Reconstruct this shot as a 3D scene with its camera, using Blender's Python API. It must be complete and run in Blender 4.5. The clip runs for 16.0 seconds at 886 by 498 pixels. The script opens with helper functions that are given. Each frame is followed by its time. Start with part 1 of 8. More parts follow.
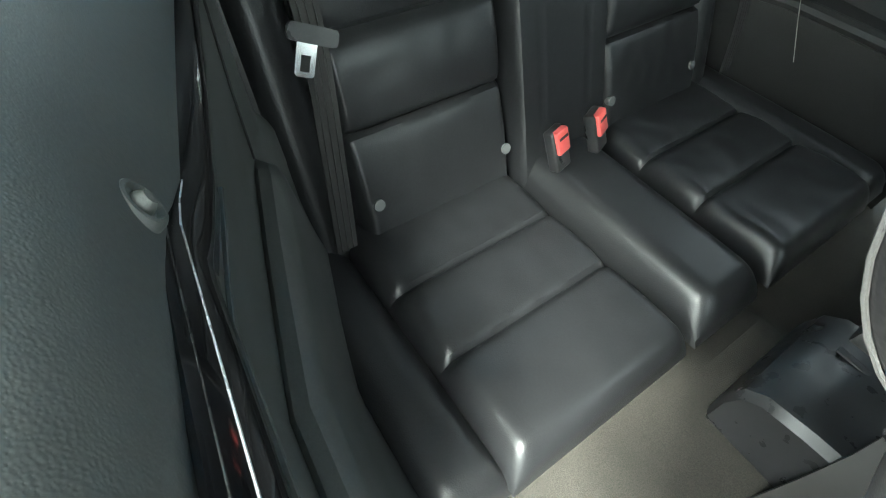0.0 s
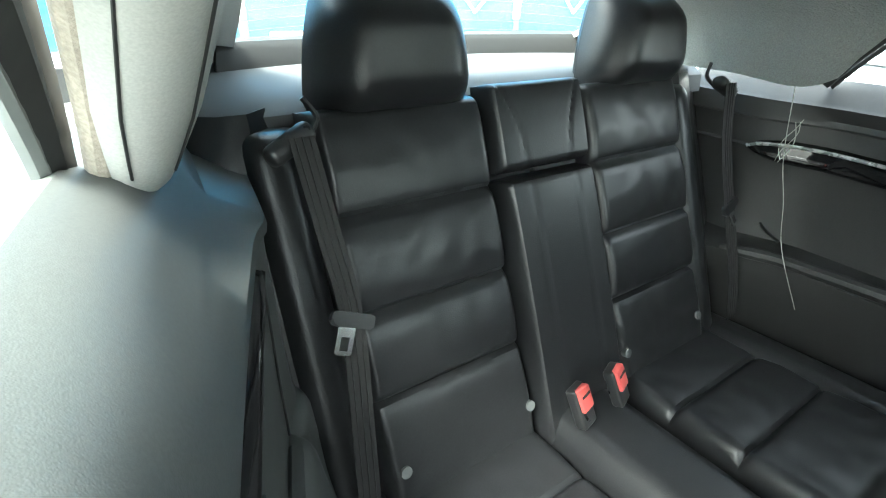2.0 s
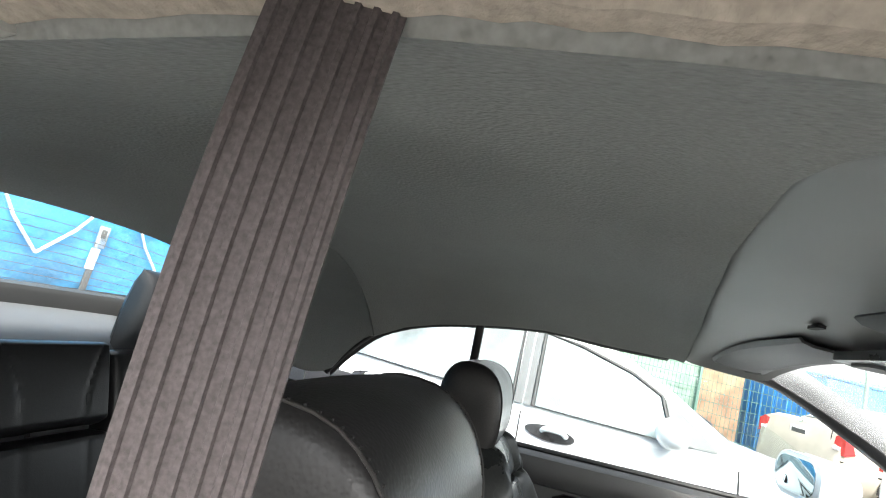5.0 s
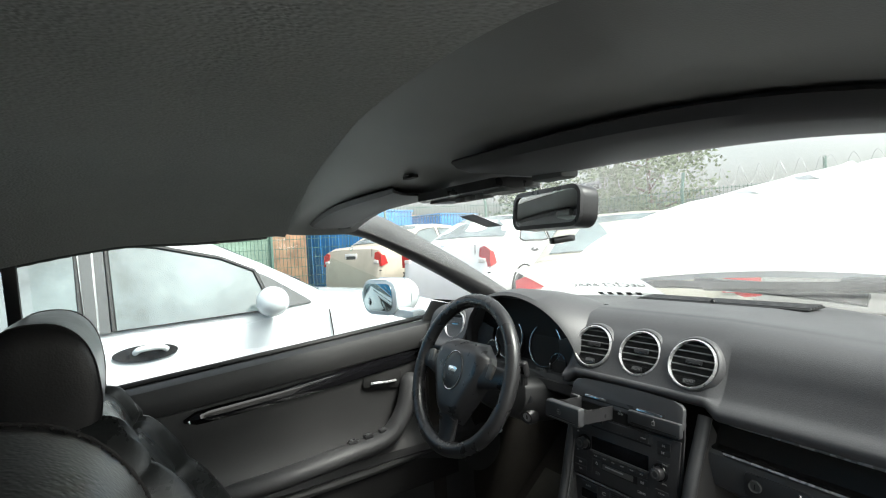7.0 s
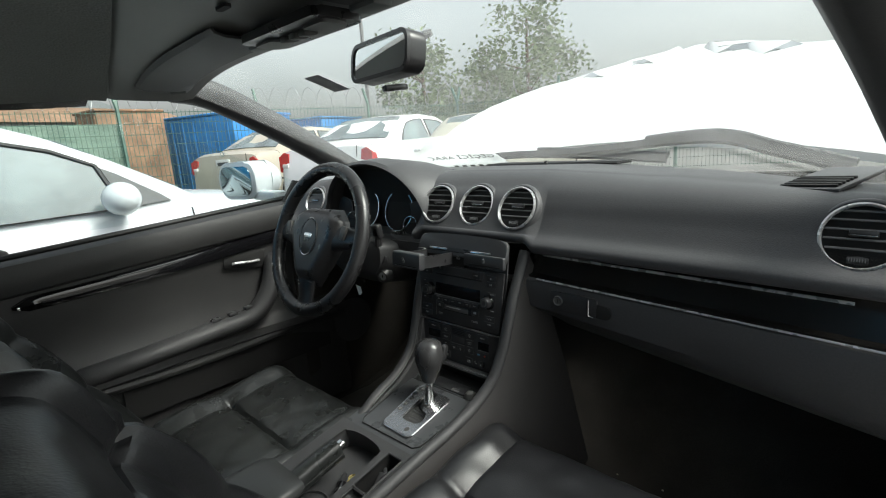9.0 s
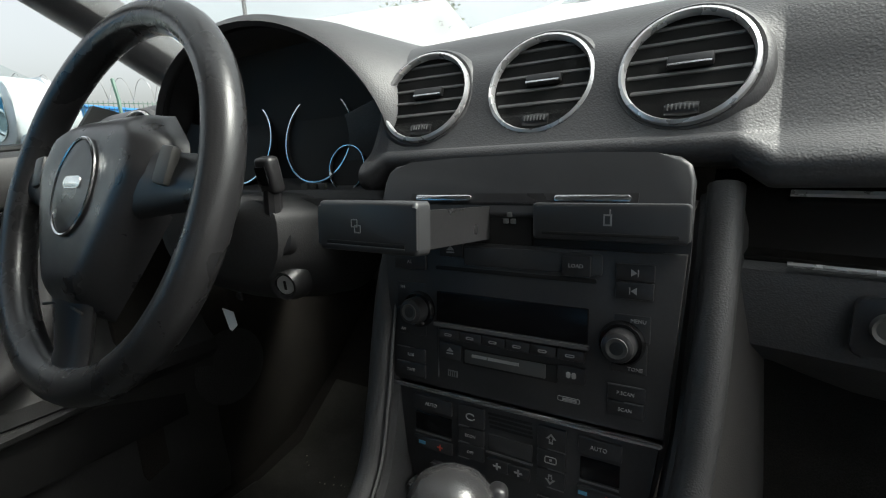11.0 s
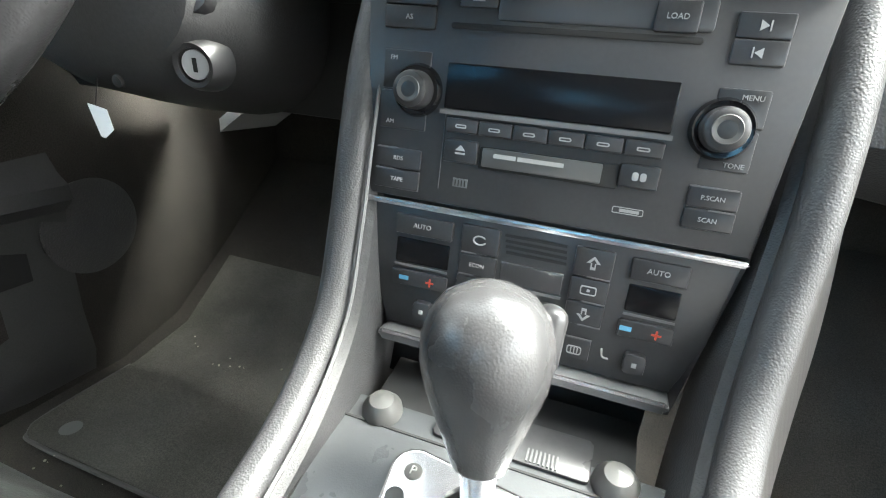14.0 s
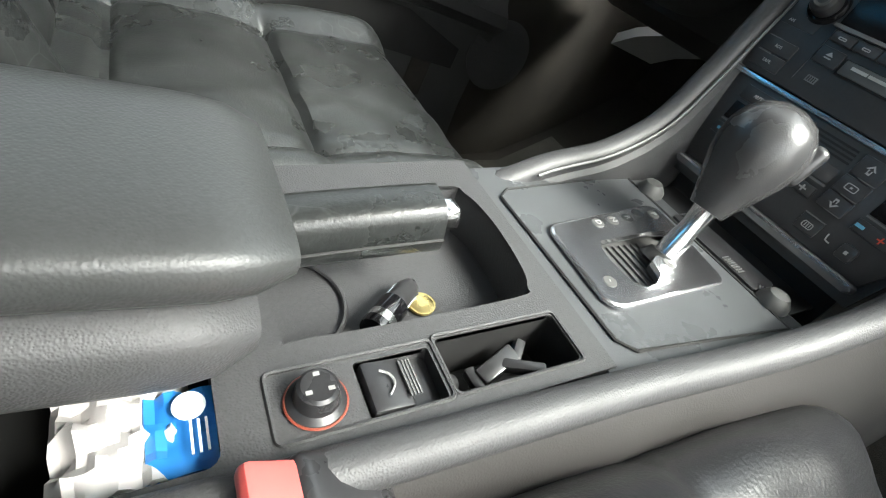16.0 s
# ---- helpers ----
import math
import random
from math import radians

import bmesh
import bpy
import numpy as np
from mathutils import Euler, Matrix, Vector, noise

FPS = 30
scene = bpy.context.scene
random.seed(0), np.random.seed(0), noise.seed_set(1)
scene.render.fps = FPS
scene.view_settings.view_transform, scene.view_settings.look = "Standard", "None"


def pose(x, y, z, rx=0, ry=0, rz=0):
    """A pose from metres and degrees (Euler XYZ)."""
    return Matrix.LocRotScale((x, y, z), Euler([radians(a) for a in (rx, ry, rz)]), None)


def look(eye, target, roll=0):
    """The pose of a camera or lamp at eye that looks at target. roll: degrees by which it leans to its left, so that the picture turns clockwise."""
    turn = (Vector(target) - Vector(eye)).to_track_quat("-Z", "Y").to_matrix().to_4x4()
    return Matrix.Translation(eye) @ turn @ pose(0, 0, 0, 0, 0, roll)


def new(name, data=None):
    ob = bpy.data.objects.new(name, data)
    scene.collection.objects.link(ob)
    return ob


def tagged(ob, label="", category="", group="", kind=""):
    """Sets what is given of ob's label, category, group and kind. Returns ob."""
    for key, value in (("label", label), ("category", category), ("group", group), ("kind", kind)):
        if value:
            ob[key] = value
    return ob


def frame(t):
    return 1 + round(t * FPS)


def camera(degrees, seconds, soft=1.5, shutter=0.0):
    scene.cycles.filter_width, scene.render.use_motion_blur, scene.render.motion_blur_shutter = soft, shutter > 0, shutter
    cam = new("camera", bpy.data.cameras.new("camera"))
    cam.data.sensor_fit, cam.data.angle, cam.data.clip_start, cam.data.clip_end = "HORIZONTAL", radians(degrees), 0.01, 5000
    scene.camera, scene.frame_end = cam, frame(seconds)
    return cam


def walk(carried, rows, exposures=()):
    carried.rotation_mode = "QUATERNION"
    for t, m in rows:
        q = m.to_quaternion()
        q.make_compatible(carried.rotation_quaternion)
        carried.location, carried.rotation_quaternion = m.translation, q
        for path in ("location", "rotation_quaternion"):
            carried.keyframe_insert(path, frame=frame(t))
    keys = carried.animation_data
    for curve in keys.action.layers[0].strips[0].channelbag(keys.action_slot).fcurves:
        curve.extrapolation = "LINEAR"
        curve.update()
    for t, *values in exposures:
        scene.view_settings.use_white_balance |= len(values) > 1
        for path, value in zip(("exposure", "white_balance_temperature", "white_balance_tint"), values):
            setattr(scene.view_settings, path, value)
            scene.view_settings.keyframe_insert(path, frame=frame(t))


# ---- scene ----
cam = camera(84.00, 16.0, soft=1.1)
PATH = [
    (0, look((0.6109, -0.8793, 0.8239), (0.2179, -1.3222, 0.0180), 8.09)),
    (0.5, look((0.5940, -0.9019, 0.8173), (0.1794, -1.3936, 0.0516), 6.49)),
    (1, look((0.5880, -0.9055, 0.8480), (0.1487, -1.4713, 0.1503), 5.22)),
    (1.5, look((0.5991, -0.9010, 0.8752), (0.1280, -1.5474, 0.2750), 4.22)),
    (2, look((0.6148, -0.8842, 0.8923), (0.1090, -1.6079, 0.4229), 2.17)),
    (2.5, look((0.6319, -0.8635, 0.9081), (0.1009, -1.6361, 0.5600), 0.38)),
    (3, look((0.6510, -0.8258, 0.9250), (0.0979, -1.6173, 0.6651), -0.73)),
    (3.5, look((0.6756, -0.7744, 0.9214), (0.0479, -1.5268, 0.7216), 0.23)),
    (4, look((0.7375, -0.7142, 0.9272), (-0.0413, -1.3320, 0.8186), 4.71)),
    (4.5, look((0.7571, -0.6784, 0.9208), (-0.1400, -1.1161, 0.9814), 9.91)),
    (4.7, look((0.7278, -0.6901, 0.9372), (-0.1949, -1.0620, 1.0382), 12.50)),
    (6.8, look((0.5546, -0.7730, 0.9761), (-0.3127, -0.2774, 1.0250), -0.97)),
    (7, look((0.5533, -0.7596, 0.9729), (-0.2798, -0.2068, 0.9587), -3.22)),
    (7.5, look((0.5748, -0.7336, 0.9631), (-0.1839, -0.0934, 0.8431), -6.96)),
    (8, look((0.6458, -0.7464, 0.9347), (-0.0685, -0.0690, 0.7593), -7.05)),
    (8.5, look((0.6697, -0.7553, 0.9294), (-0.0326, -0.0704, 0.7350), -5.98)),
    (9, look((0.6330, -0.7282, 0.8775), (-0.0504, -0.0293, 0.6669), -3.95)),
    (9.5, look((0.5239, -0.6051, 0.7599), (-0.1572, 0.0980, 0.5556), -1.69)),
    (10, look((0.3865, -0.4834, 0.7113), (-0.2806, 0.2358, 0.5168), -2.15)),
    (10.2, look((0.3294, -0.4529, 0.7058), (-0.3213, 0.2831, 0.5188), -2.49)),
    (12.5, look((0.0087, -0.2631, 0.7197), (-0.2712, 0.6604, 0.4574), -1.33)),
    (13, look((0.0168, -0.2723, 0.6818), (-0.2542, 0.6529, 0.4163), -0.17)),
    (13.5, look((0.0284, -0.2917, 0.6314), (-0.2402, 0.6347, 0.3674), 2.32)),
    (14, look((0.0397, -0.3160, 0.6089), (-0.2546, 0.5636, 0.2353), 4.60)),
    (14.5, look((0.0604, -0.3485, 0.5713), (-0.2706, 0.5089, 0.1773), 11.80)),
    (15, look((0.1282, -0.3838, 0.5862), (-0.3400, 0.3221, 0.0547), 14.73)),
    (15.5, look((0.1441, -0.4478, 0.5519), (-0.3744, 0.2329, 0.0344), 23.92)),
    (16, look((0.1636, -0.4990, 0.5318), (-0.4483, 0.0804, -0.0066), 29.56)),
]
walk(cam, PATH, [(0, 3.55, 6150, -7), (0.5, 4.8, 6150, -5), (1, 5.05, 6150, -3), (2, 3.85, 6150, -5), (2.5, 3.1, 6200, -2), (3, 2.9, 6200, 0), (3.6, 2.65, 6200, -2), (4.5, 2.4, 6500, 9), (7, 1.2, 6450, 5), (8, 0.85, 6450, 4), (9, 0.65, 6450, 4), (10, 0.3, 6500, 6), (12.5, 2.7, 6450, 4), (13.4, 3.45, 6450, 4), (14, 4.05, 6450, 4), (15, 3.1, 6450, 4), (16, 2.75, 6450, 4)])


# ---------------------------------------------------------------- light
world = bpy.data.worlds.new("overcast_sky")
scene.world = world
world.use_nodes = True
wn = world.node_tree
wn.nodes.clear()
w_out = wn.nodes.new("ShaderNodeOutputWorld")
w_bg = wn.nodes.new("ShaderNodeBackground")
w_sky = wn.nodes.new("ShaderNodeTexSky")
w_sky.sky_type = "NISHITA"
w_sky.sun_disc = False
w_sky.sun_elevation = radians(52)
w_sky.sun_rotation = radians(67)
w_sky.dust_density = 6.0
w_sky.air_density = 1.2
w_sky.ozone_density = 0.6
w_hsv = wn.nodes.new("ShaderNodeHueSaturation")
w_hsv.inputs["Saturation"].default_value = 0.25
w_bg.inputs["Strength"].default_value = 0.15
wn.links.new(w_sky.outputs[0], w_hsv.inputs["Color"])
wn.links.new(w_hsv.outputs[0], w_bg.inputs["Color"])
wn.links.new(w_bg.outputs[0], w_out.inputs["Surface"])
sun_data = bpy.data.lights.new("sun", "SUN")
sun_data.energy = 2.0
sun_data.angle = radians(20)
sun_data.color = (1.0, 0.96, 0.9)
sun = new("sun", sun_data)
sun.matrix_world = look((6, 2.6, 8.5), (0, 0, 0))

# ---------------------------------------------------------------- materials
def mat(name, col, rough=0.5, metal=0.0, grain=0.0, gscale=400.0, bump=0.0, bscale=900.0, voronoi=False, stain=0.0, sscale=6.0, spec=0.5, coat=0.0, rvar=0.0, cracks=0.0):
    """A surface with colour variation at two scales and fine relief."""
    m = bpy.data.materials.new(name)
    m.use_nodes = True
    nt = m.node_tree
    b = nt.nodes["Principled BSDF"]
    b.inputs["Roughness"].default_value = rough
    b.inputs["Metallic"].default_value = metal
    b.inputs["Specular IOR Level"].default_value = spec
    b.inputs["Coat Weight"].default_value = coat
    b.inputs["Coat Roughness"].default_value = 0.08
    b.inputs["Base Color"].default_value = (*col, 1)
    tc = nt.nodes.new("ShaderNodeTexCoord")
    last = None
    for amount, scale, detail in ((grain, gscale, 2.0), (stain, sscale, 5.0)):
        if amount <= 0:
            continue
        n = nt.nodes.new("ShaderNodeTexNoise")
        n.inputs["Scale"].default_value = scale
        n.inputs["Detail"].default_value = detail
        nt.links.new(tc.outputs["Object"], n.inputs["Vector"])
        r = nt.nodes.new("ShaderNodeMapRange")
        r.inputs["From Min"].default_value, r.inputs["From Max"].default_value = 0.3, 0.7
        r.inputs["To Min"].default_value, r.inputs["To Max"].default_value = 1 - amount, 1 + amount
        nt.links.new(n.outputs["Fac"], r.inputs["Value"])
        v = nt.nodes.new("ShaderNodeVectorMath")
        v.operation = "SCALE"
        if last is None:
            v.inputs[0].default_value = col
        else:
            nt.links.new(last, v.inputs[0])
        nt.links.new(r.outputs[0], v.inputs["Scale"])
        last = v.outputs[0]
    if cracks > 0:
        # fine pale creases where worn leather has folded
        no = nt.nodes.new("ShaderNodeTexNoise")
        no.inputs["Scale"].default_value = 9.0
        no.inputs["Detail"].default_value = 3.0
        nt.links.new(tc.outputs["Object"], no.inputs["Vector"])
        ad = nt.nodes.new("ShaderNodeVectorMath")
        ad.operation = "MULTIPLY_ADD"
        ad.inputs[1].default_value = (0.12, 0.12, 0.12)
        nt.links.new(no.outputs["Color"], ad.inputs[0])
        nt.links.new(tc.outputs["Object"], ad.inputs[2])
        vo = nt.nodes.new("ShaderNodeTexVoronoi")
        vo.feature = "DISTANCE_TO_EDGE"
        vo.inputs["Scale"].default_value = 34.0
        nt.links.new(ad.outputs[0], vo.inputs["Vector"])
        m1 = nt.nodes.new("ShaderNodeMapRange")
        m1.inputs["From Min"].default_value, m1.inputs["From Max"].default_value = 0.0, 0.026
        m1.inputs["To Min"].default_value, m1.inputs["To Max"].default_value = 1.0, 0.0
        nt.links.new(vo.outputs["Distance"], m1.inputs["Value"])
        m2 = nt.nodes.new("ShaderNodeMapRange")
        m2.inputs["From Min"].default_value, m2.inputs["From Max"].default_value = 0.50, 0.62
        nt.links.new(no.outputs["Fac"], m2.inputs["Value"])
        mu = nt.nodes.new("ShaderNodeMath")
        mu.operation = "MULTIPLY"
        nt.links.new(m1.outputs[0], mu.inputs[0])
        nt.links.new(m2.outputs[0], mu.inputs[1])
        mx = nt.nodes.new("ShaderNodeMath")
        mx.operation = "MULTIPLY"
        mx.inputs[1].default_value = cracks
        nt.links.new(mu.outputs[0], mx.inputs[0])
        sc = nt.nodes.new("ShaderNodeVectorMath")
        sc.operation = "ADD"
        nt.links.new(last, sc.inputs[0])
        nt.links.new(mx.outputs[0], sc.inputs[1])
        last = sc.outputs[0]
    if last is not None:
        nt.links.new(last, b.inputs["Base Color"])
    if rvar > 0:
        n = nt.nodes.new("ShaderNodeTexNoise")
        n.inputs["Scale"].default_value = sscale * 1.7
        n.inputs["Detail"].default_value = 6.0
        nt.links.new(tc.outputs["Object"], n.inputs["Vector"])
        r = nt.nodes.new("ShaderNodeMapRange")
        r.inputs["From Min"].default_value, r.inputs["From Max"].default_value = 0.3, 0.7
        r.inputs["To Min"].default_value, r.inputs["To Max"].default_value = max(rough - rvar, 0.02), min(rough + rvar, 1)
        nt.links.new(n.outputs["Fac"], r.inputs["Value"])
        nt.links.new(r.outputs[0], b.inputs["Roughness"])
    if bump > 0:
        if voronoi:
            n = nt.nodes.new("ShaderNodeTexVoronoi")
            n.feature = "SMOOTH_F1"
            out = n.outputs["Distance"]
        else:
            n = nt.nodes.new("ShaderNodeTexNoise")
            n.inputs["Detail"].default_value = 3.0
            out = n.outputs["Fac"]
        n.inputs["Scale"].default_value = bscale
        nt.links.new(tc.outputs["Object"], n.inputs["Vector"])
        bp = nt.nodes.new("ShaderNodeBump")
        bp.inputs["Strength"].default_value = bump
        bp.inputs["Distance"].default_value = 0.6 / bscale
        nt.links.new(out, bp.inputs["Height"])
        nt.links.new(bp.outputs[0], b.inputs["Normal"])
    return m


def glass_mat(name, tint, gloss=0.06, veil=0.0):
    """A thin clear pane: tinted see-through with a faint mirror, and dust as a pale veil."""
    m = bpy.data.materials.new(name)
    m.use_nodes = True
    nt = m.node_tree
    nt.nodes.remove(nt.nodes["Principled BSDF"])
    out = nt.nodes["Material Output"]
    tr = nt.nodes.new("ShaderNodeBsdfTransparent")
    tr.inputs["Color"].default_value = (*tint, 1)
    gl = nt.nodes.new("ShaderNodeBsdfGlossy")
    gl.inputs["Roughness"].default_value = 0.02
    mix = nt.nodes.new("ShaderNodeMixShader")
    mix.inputs[0].default_value = gloss
    nt.links.new(tr.outputs[0], mix.inputs[1])
    nt.links.new(gl.outputs[0], mix.inputs[2])
    last = mix
    if veil > 0:
        df = nt.nodes.new("ShaderNodeBsdfTranslucent")
        df.inputs["Color"].default_value = (0.8, 0.82, 0.82, 1)
        mx = nt.nodes.new("ShaderNodeMixShader")
        tc = nt.nodes.new("ShaderNodeTexCoord")
        no = nt.nodes.new("ShaderNodeTexNoise")
        no.inputs["Scale"].default_value = 7.0
        no.inputs["Detail"].default_value = 6.0
        mr = nt.nodes.new("ShaderNodeMapRange")
        mr.inputs["From Min"].default_value, mr.inputs["From Max"].default_value = 0.3, 0.7
        mr.inputs["To Min"].default_value, mr.inputs["To Max"].default_value = veil * 0.6, veil * 1.4
        nt.links.new(tc.outputs["Object"], no.inputs["Vector"])
        nt.links.new(no.outputs["Fac"], mr.inputs["Value"])
        nt.links.new(mr.outputs[0], mx.inputs[0])
        nt.links.new(mix.outputs[0], mx.inputs[1])
        nt.links.new(df.outputs[0], mx.inputs[2])
        last = mx
    nt.links.new(last.outputs[0], out.inputs["Surface"])
    return m


M_LEATHER = mat("black_leather", (0.0155, 0.0158, 0.0172), 0.33, grain=0.15, gscale=300, bump=0.22, bscale=520, stain=0.12, sscale=5, rvar=0.05, spec=0.46)
M_HEADREST = mat("coarse_grained_headrest_leather", (0.019, 0.018, 0.0185), 0.36, grain=0.15, gscale=300, bump=0.14, bscale=430, voronoi=True, stain=0.12, sscale=7, rvar=0.05, spec=0.5)
M_WORN = mat("worn_black_leather", (0.018, 0.0195, 0.0192), 0.29, grain=0.2, gscale=220, bump=0.22, bscale=520, stain=0.2, sscale=9, rvar=0.04, cracks=0.026, spec=0.5)
M_BACKVINYL = mat("grey_seat_back_vinyl", (0.078, 0.0715, 0.0689), 0.42, bump=0.16, bscale=1000, voronoi=True, stain=0.08)
M_PLASTIC = mat("charcoal_grained_plastic", (0.042, 0.042, 0.0434), 0.52, grain=0.1, bump=0.42, bscale=1000, voronoi=True, stain=0.12, sscale=4, rvar=0.06)
M_DASH = mat("dashboard_soft_plastic", (0.063, 0.063, 0.066), 0.48, grain=0.1, bump=0.28, bscale=760, voronoi=True, stain=0.1, sscale=3, rvar=0.06)
M_COLUMN = mat("column_plastic", (0.042, 0.042, 0.043), 0.55, grain=0.1, bump=0.2, bscale=900, voronoi=True, stain=0.12, sscale=6, rvar=0.05, spec=0.4)
M_SMOOTH = mat("smooth_black_plastic", (0.0252, 0.0252, 0.0266), 0.32, grain=0.1, stain=0.15, sscale=20, rvar=0.08)
M_GLOSS = mat("gloss_black_trim", (0.006, 0.006, 0.007), 0.06, stain=0.2, sscale=8, coat=0.6)
# near-black for joints and print, and for shade painted into recesses
M_DARK = mat("near_black_and_recess_shade", (0.006, 0.006, 0.006), 0.7, stain=0.1)
M_SIDE = mat("grey_side_trim_vinyl", (0.0845, 0.0884, 0.0858), 0.44, grain=0.08, bump=0.16, bscale=1100, voronoi=True, stain=0.08, sscale=3, rvar=0.05)
M_CARPET = mat("dusty_dark_carpet", (0.025, 0.022, 0.018), 0.95, grain=0.5, gscale=500, bump=0.9, bscale=700, stain=0.35, sscale=9)
M_HEADLINER = mat("grey_headliner_cloth", (0.25, 0.255, 0.245), 0.85, grain=0.12, gscale=380, bump=0.8, bscale=330, voronoi=True, stain=0.08, sscale=3)
# flap cloth lightened in colour for the light from door and window
M_FLAP = mat("side_lit_flap_cloth", (0.42, 0.42, 0.395), 0.9, grain=0.08, gscale=500, bump=0.12, bscale=900, stain=0.06, sscale=5)
M_CHROME = mat("satin_chrome", (0.85, 0.85, 0.86), 0.22, metal=1.0, stain=0.06, sscale=30, rvar=0.02)
M_ALU = mat("brushed_aluminium", (0.7, 0.7, 0.72), 0.25, metal=1.0, grain=0.06, gscale=300, stain=0.03, sscale=25, rvar=0.02)
M_BELT = mat("black_belt_webbing", (0.02, 0.019, 0.019), 0.75, grain=0.3, gscale=900, bump=0.6, bscale=900)
M_STRAP = mat("brown_grey_elastic_strap", (0.09, 0.076, 0.077), 0.8, grain=0.25, gscale=900, bump=0.5, bscale=1200)
M_RED = mat("red_buckle_plastic", (0.62, 0.10, 0.09), 0.4, stain=0.08)
M_GREYBTN = mat("grey_cap_plastic", (0.13, 0.135, 0.135), 0.5, stain=0.05)
M_WHITE = mat("white_print", (0.75, 0.75, 0.73), 0.5, stain=0.05)
M_PAINT = mat("white_car_paint", (0.8, 0.8, 0.8), 0.22, stain=0.04, sscale=3, coat=0.5)
M_PAINT_SILVER = mat("silver_white_car_paint", (0.62, 0.66, 0.68), 0.25, stain=0.05, sscale=3, coat=0.5)
M_RUBBER = mat("black_rubber_seal", (0.014, 0.014, 0.014), 0.6, stain=0.1)
M_ASPHALT = mat("dusty_asphalt", (0.11, 0.107, 0.10), 0.9, grain=0.3, gscale=60, bump=0.5, bscale=90, stain=0.25, sscale=0.8)
M_GLASS = glass_mat("window_glass", (0.90, 0.95, 0.94), 0.05, 0.04)
M_SCREEN = glass_mat("dusty_windscreen_glass", (0.90, 0.95, 0.94), 0.04, 0.10)
M_NOTICE = glass_mat("thin_white_paper", (0.85, 0.85, 0.85), 0.0, 0.36)
M_LENS = mat("black_glass_face", (0.006, 0.006, 0.007), 0.22, spec=0.25)
M_TARP = mat("blue_truck_tarp", (0.03, 0.25, 0.5), 0.5, stain=0.3, sscale=2.5, bump=0.4, bscale=6)
M_TAIL = mat("red_tail_lamp", (0.5, 0.03, 0.03), 0.15, coat=0.5)
M_CARPOST = mat("matt_grey_post", (0.05, 0.055, 0.058), 0.45, stain=0.1, sscale=8)
# pale mottled base paints in sky reflection and see-through of the windows
M_CARGLASS = mat("glass_with_sky_sheen", (0.13, 0.165, 0.17), 0.04, stain=0.5, sscale=3.5, coat=0.6)
M_BLUEBIN = mat("blue_container_paint", (0.03, 0.2, 0.5), 0.5, stain=0.2, sscale=2)
M_WIRE = mat("green_fence_wire", (0.05, 0.12, 0.09), 0.5, stain=0.1)
M_BARK = mat("tree_bark", (0.12, 0.09, 0.06), 0.9, grain=0.3, gscale=30, bump=0.6, bscale=40)
M_LEAF = mat("dusty_green_leaves", (0.13, 0.17, 0.08), 0.6, stain=0.4, sscale=2)
M_WOOD = mat("grey_weathered_wood", (0.35, 0.34, 0.32), 0.8, grain=0.2, gscale=20, stain=0.2)
M_EDGE = mat("beige_rolled_cloth", (0.42, 0.37, 0.31), 0.9, grain=0.15, gscale=300, bump=0.6, bscale=500, stain=0.12, sscale=20)
M_SEAL = mat("pale_grey_seal", (0.12, 0.128, 0.125), 0.5, stain=0.1)
M_HEADER = mat("dark_grey_header_vinyl", (0.15, 0.15, 0.147), 0.5, bump=0.16, bscale=1000, voronoi=True, stain=0.06)
M_SHELF = mat("grey_shelf_vinyl", (0.075, 0.078, 0.082), 0.62, bump=0.16, bscale=1000, voronoi=True, stain=0.08)
M_THREAD = mat("pale_loose_thread", (0.5, 0.5, 0.45), 0.9)
M_GREYDARK = mat("dark_grey_plastic", (0.07, 0.07, 0.068), 0.45, stain=0.1)
M_PIPING = mat("grey_piping_thread", (0.038, 0.036, 0.035), 0.7, grain=0.2, gscale=900)
M_INLAY = mat("dark_inlay", (0.012, 0.011, 0.010), 0.25, stain=0.15, sscale=12, coat=0.2)
M_SLAT = mat("grey_vent_slat", (0.11, 0.11, 0.11), 0.42, stain=0.08, sscale=30)
M_WHEEL = mat("polished_wheel_leather", (0.024, 0.024, 0.0252), 0.28, grain=0.1, bump=0.16, bscale=1000, voronoi=True, stain=0.1, sscale=14, rvar=0.04)
M_MIRROR = mat("mirror_silver", (0.85, 0.87, 0.87), 0.01, metal=1.0)
# mirror colour darkened to paint in a reflection of dark surroundings
M_DOORMIRROR = mat("mirror_dark_reflection", (0.34, 0.40, 0.42), 0.03, metal=1.0, stain=0.1, sscale=12)
M_DOOR = mat("charcoal_door_vinyl", (0.036, 0.036, 0.036), 0.46, grain=0.1, bump=0.28, bscale=760, voronoi=True, stain=0.15, sscale=4, rvar=0.06)
M_GRILLE = mat("speaker_grille", (0.055, 0.055, 0.055), 0.6, bump=1.0, bscale=400, voronoi=True)
M_KEY = mat("black_key_plastic", (0.0286, 0.0286, 0.0299), 0.38, grain=0.08, stain=0.12, sscale=40, rvar=0.06)
M_STACK = mat("stack_frame_plastic", (0.039, 0.039, 0.0403), 0.42, bump=0.16, bscale=1000, voronoi=True, stain=0.1, sscale=12)
M_STACKLID = mat("soft_touch_black", (0.0455, 0.0468, 0.0494), 0.36, stain=0.12, sscale=14, rvar=0.06)
M_RADIO = mat("radio_front_black", (0.0336, 0.0336, 0.0348), 0.40, grain=0.06, stain=0.12, sscale=18, rvar=0.06)
M_PRINT = mat("pale_print", (0.3, 0.3, 0.29), 0.5, stain=0.1, sscale=60)
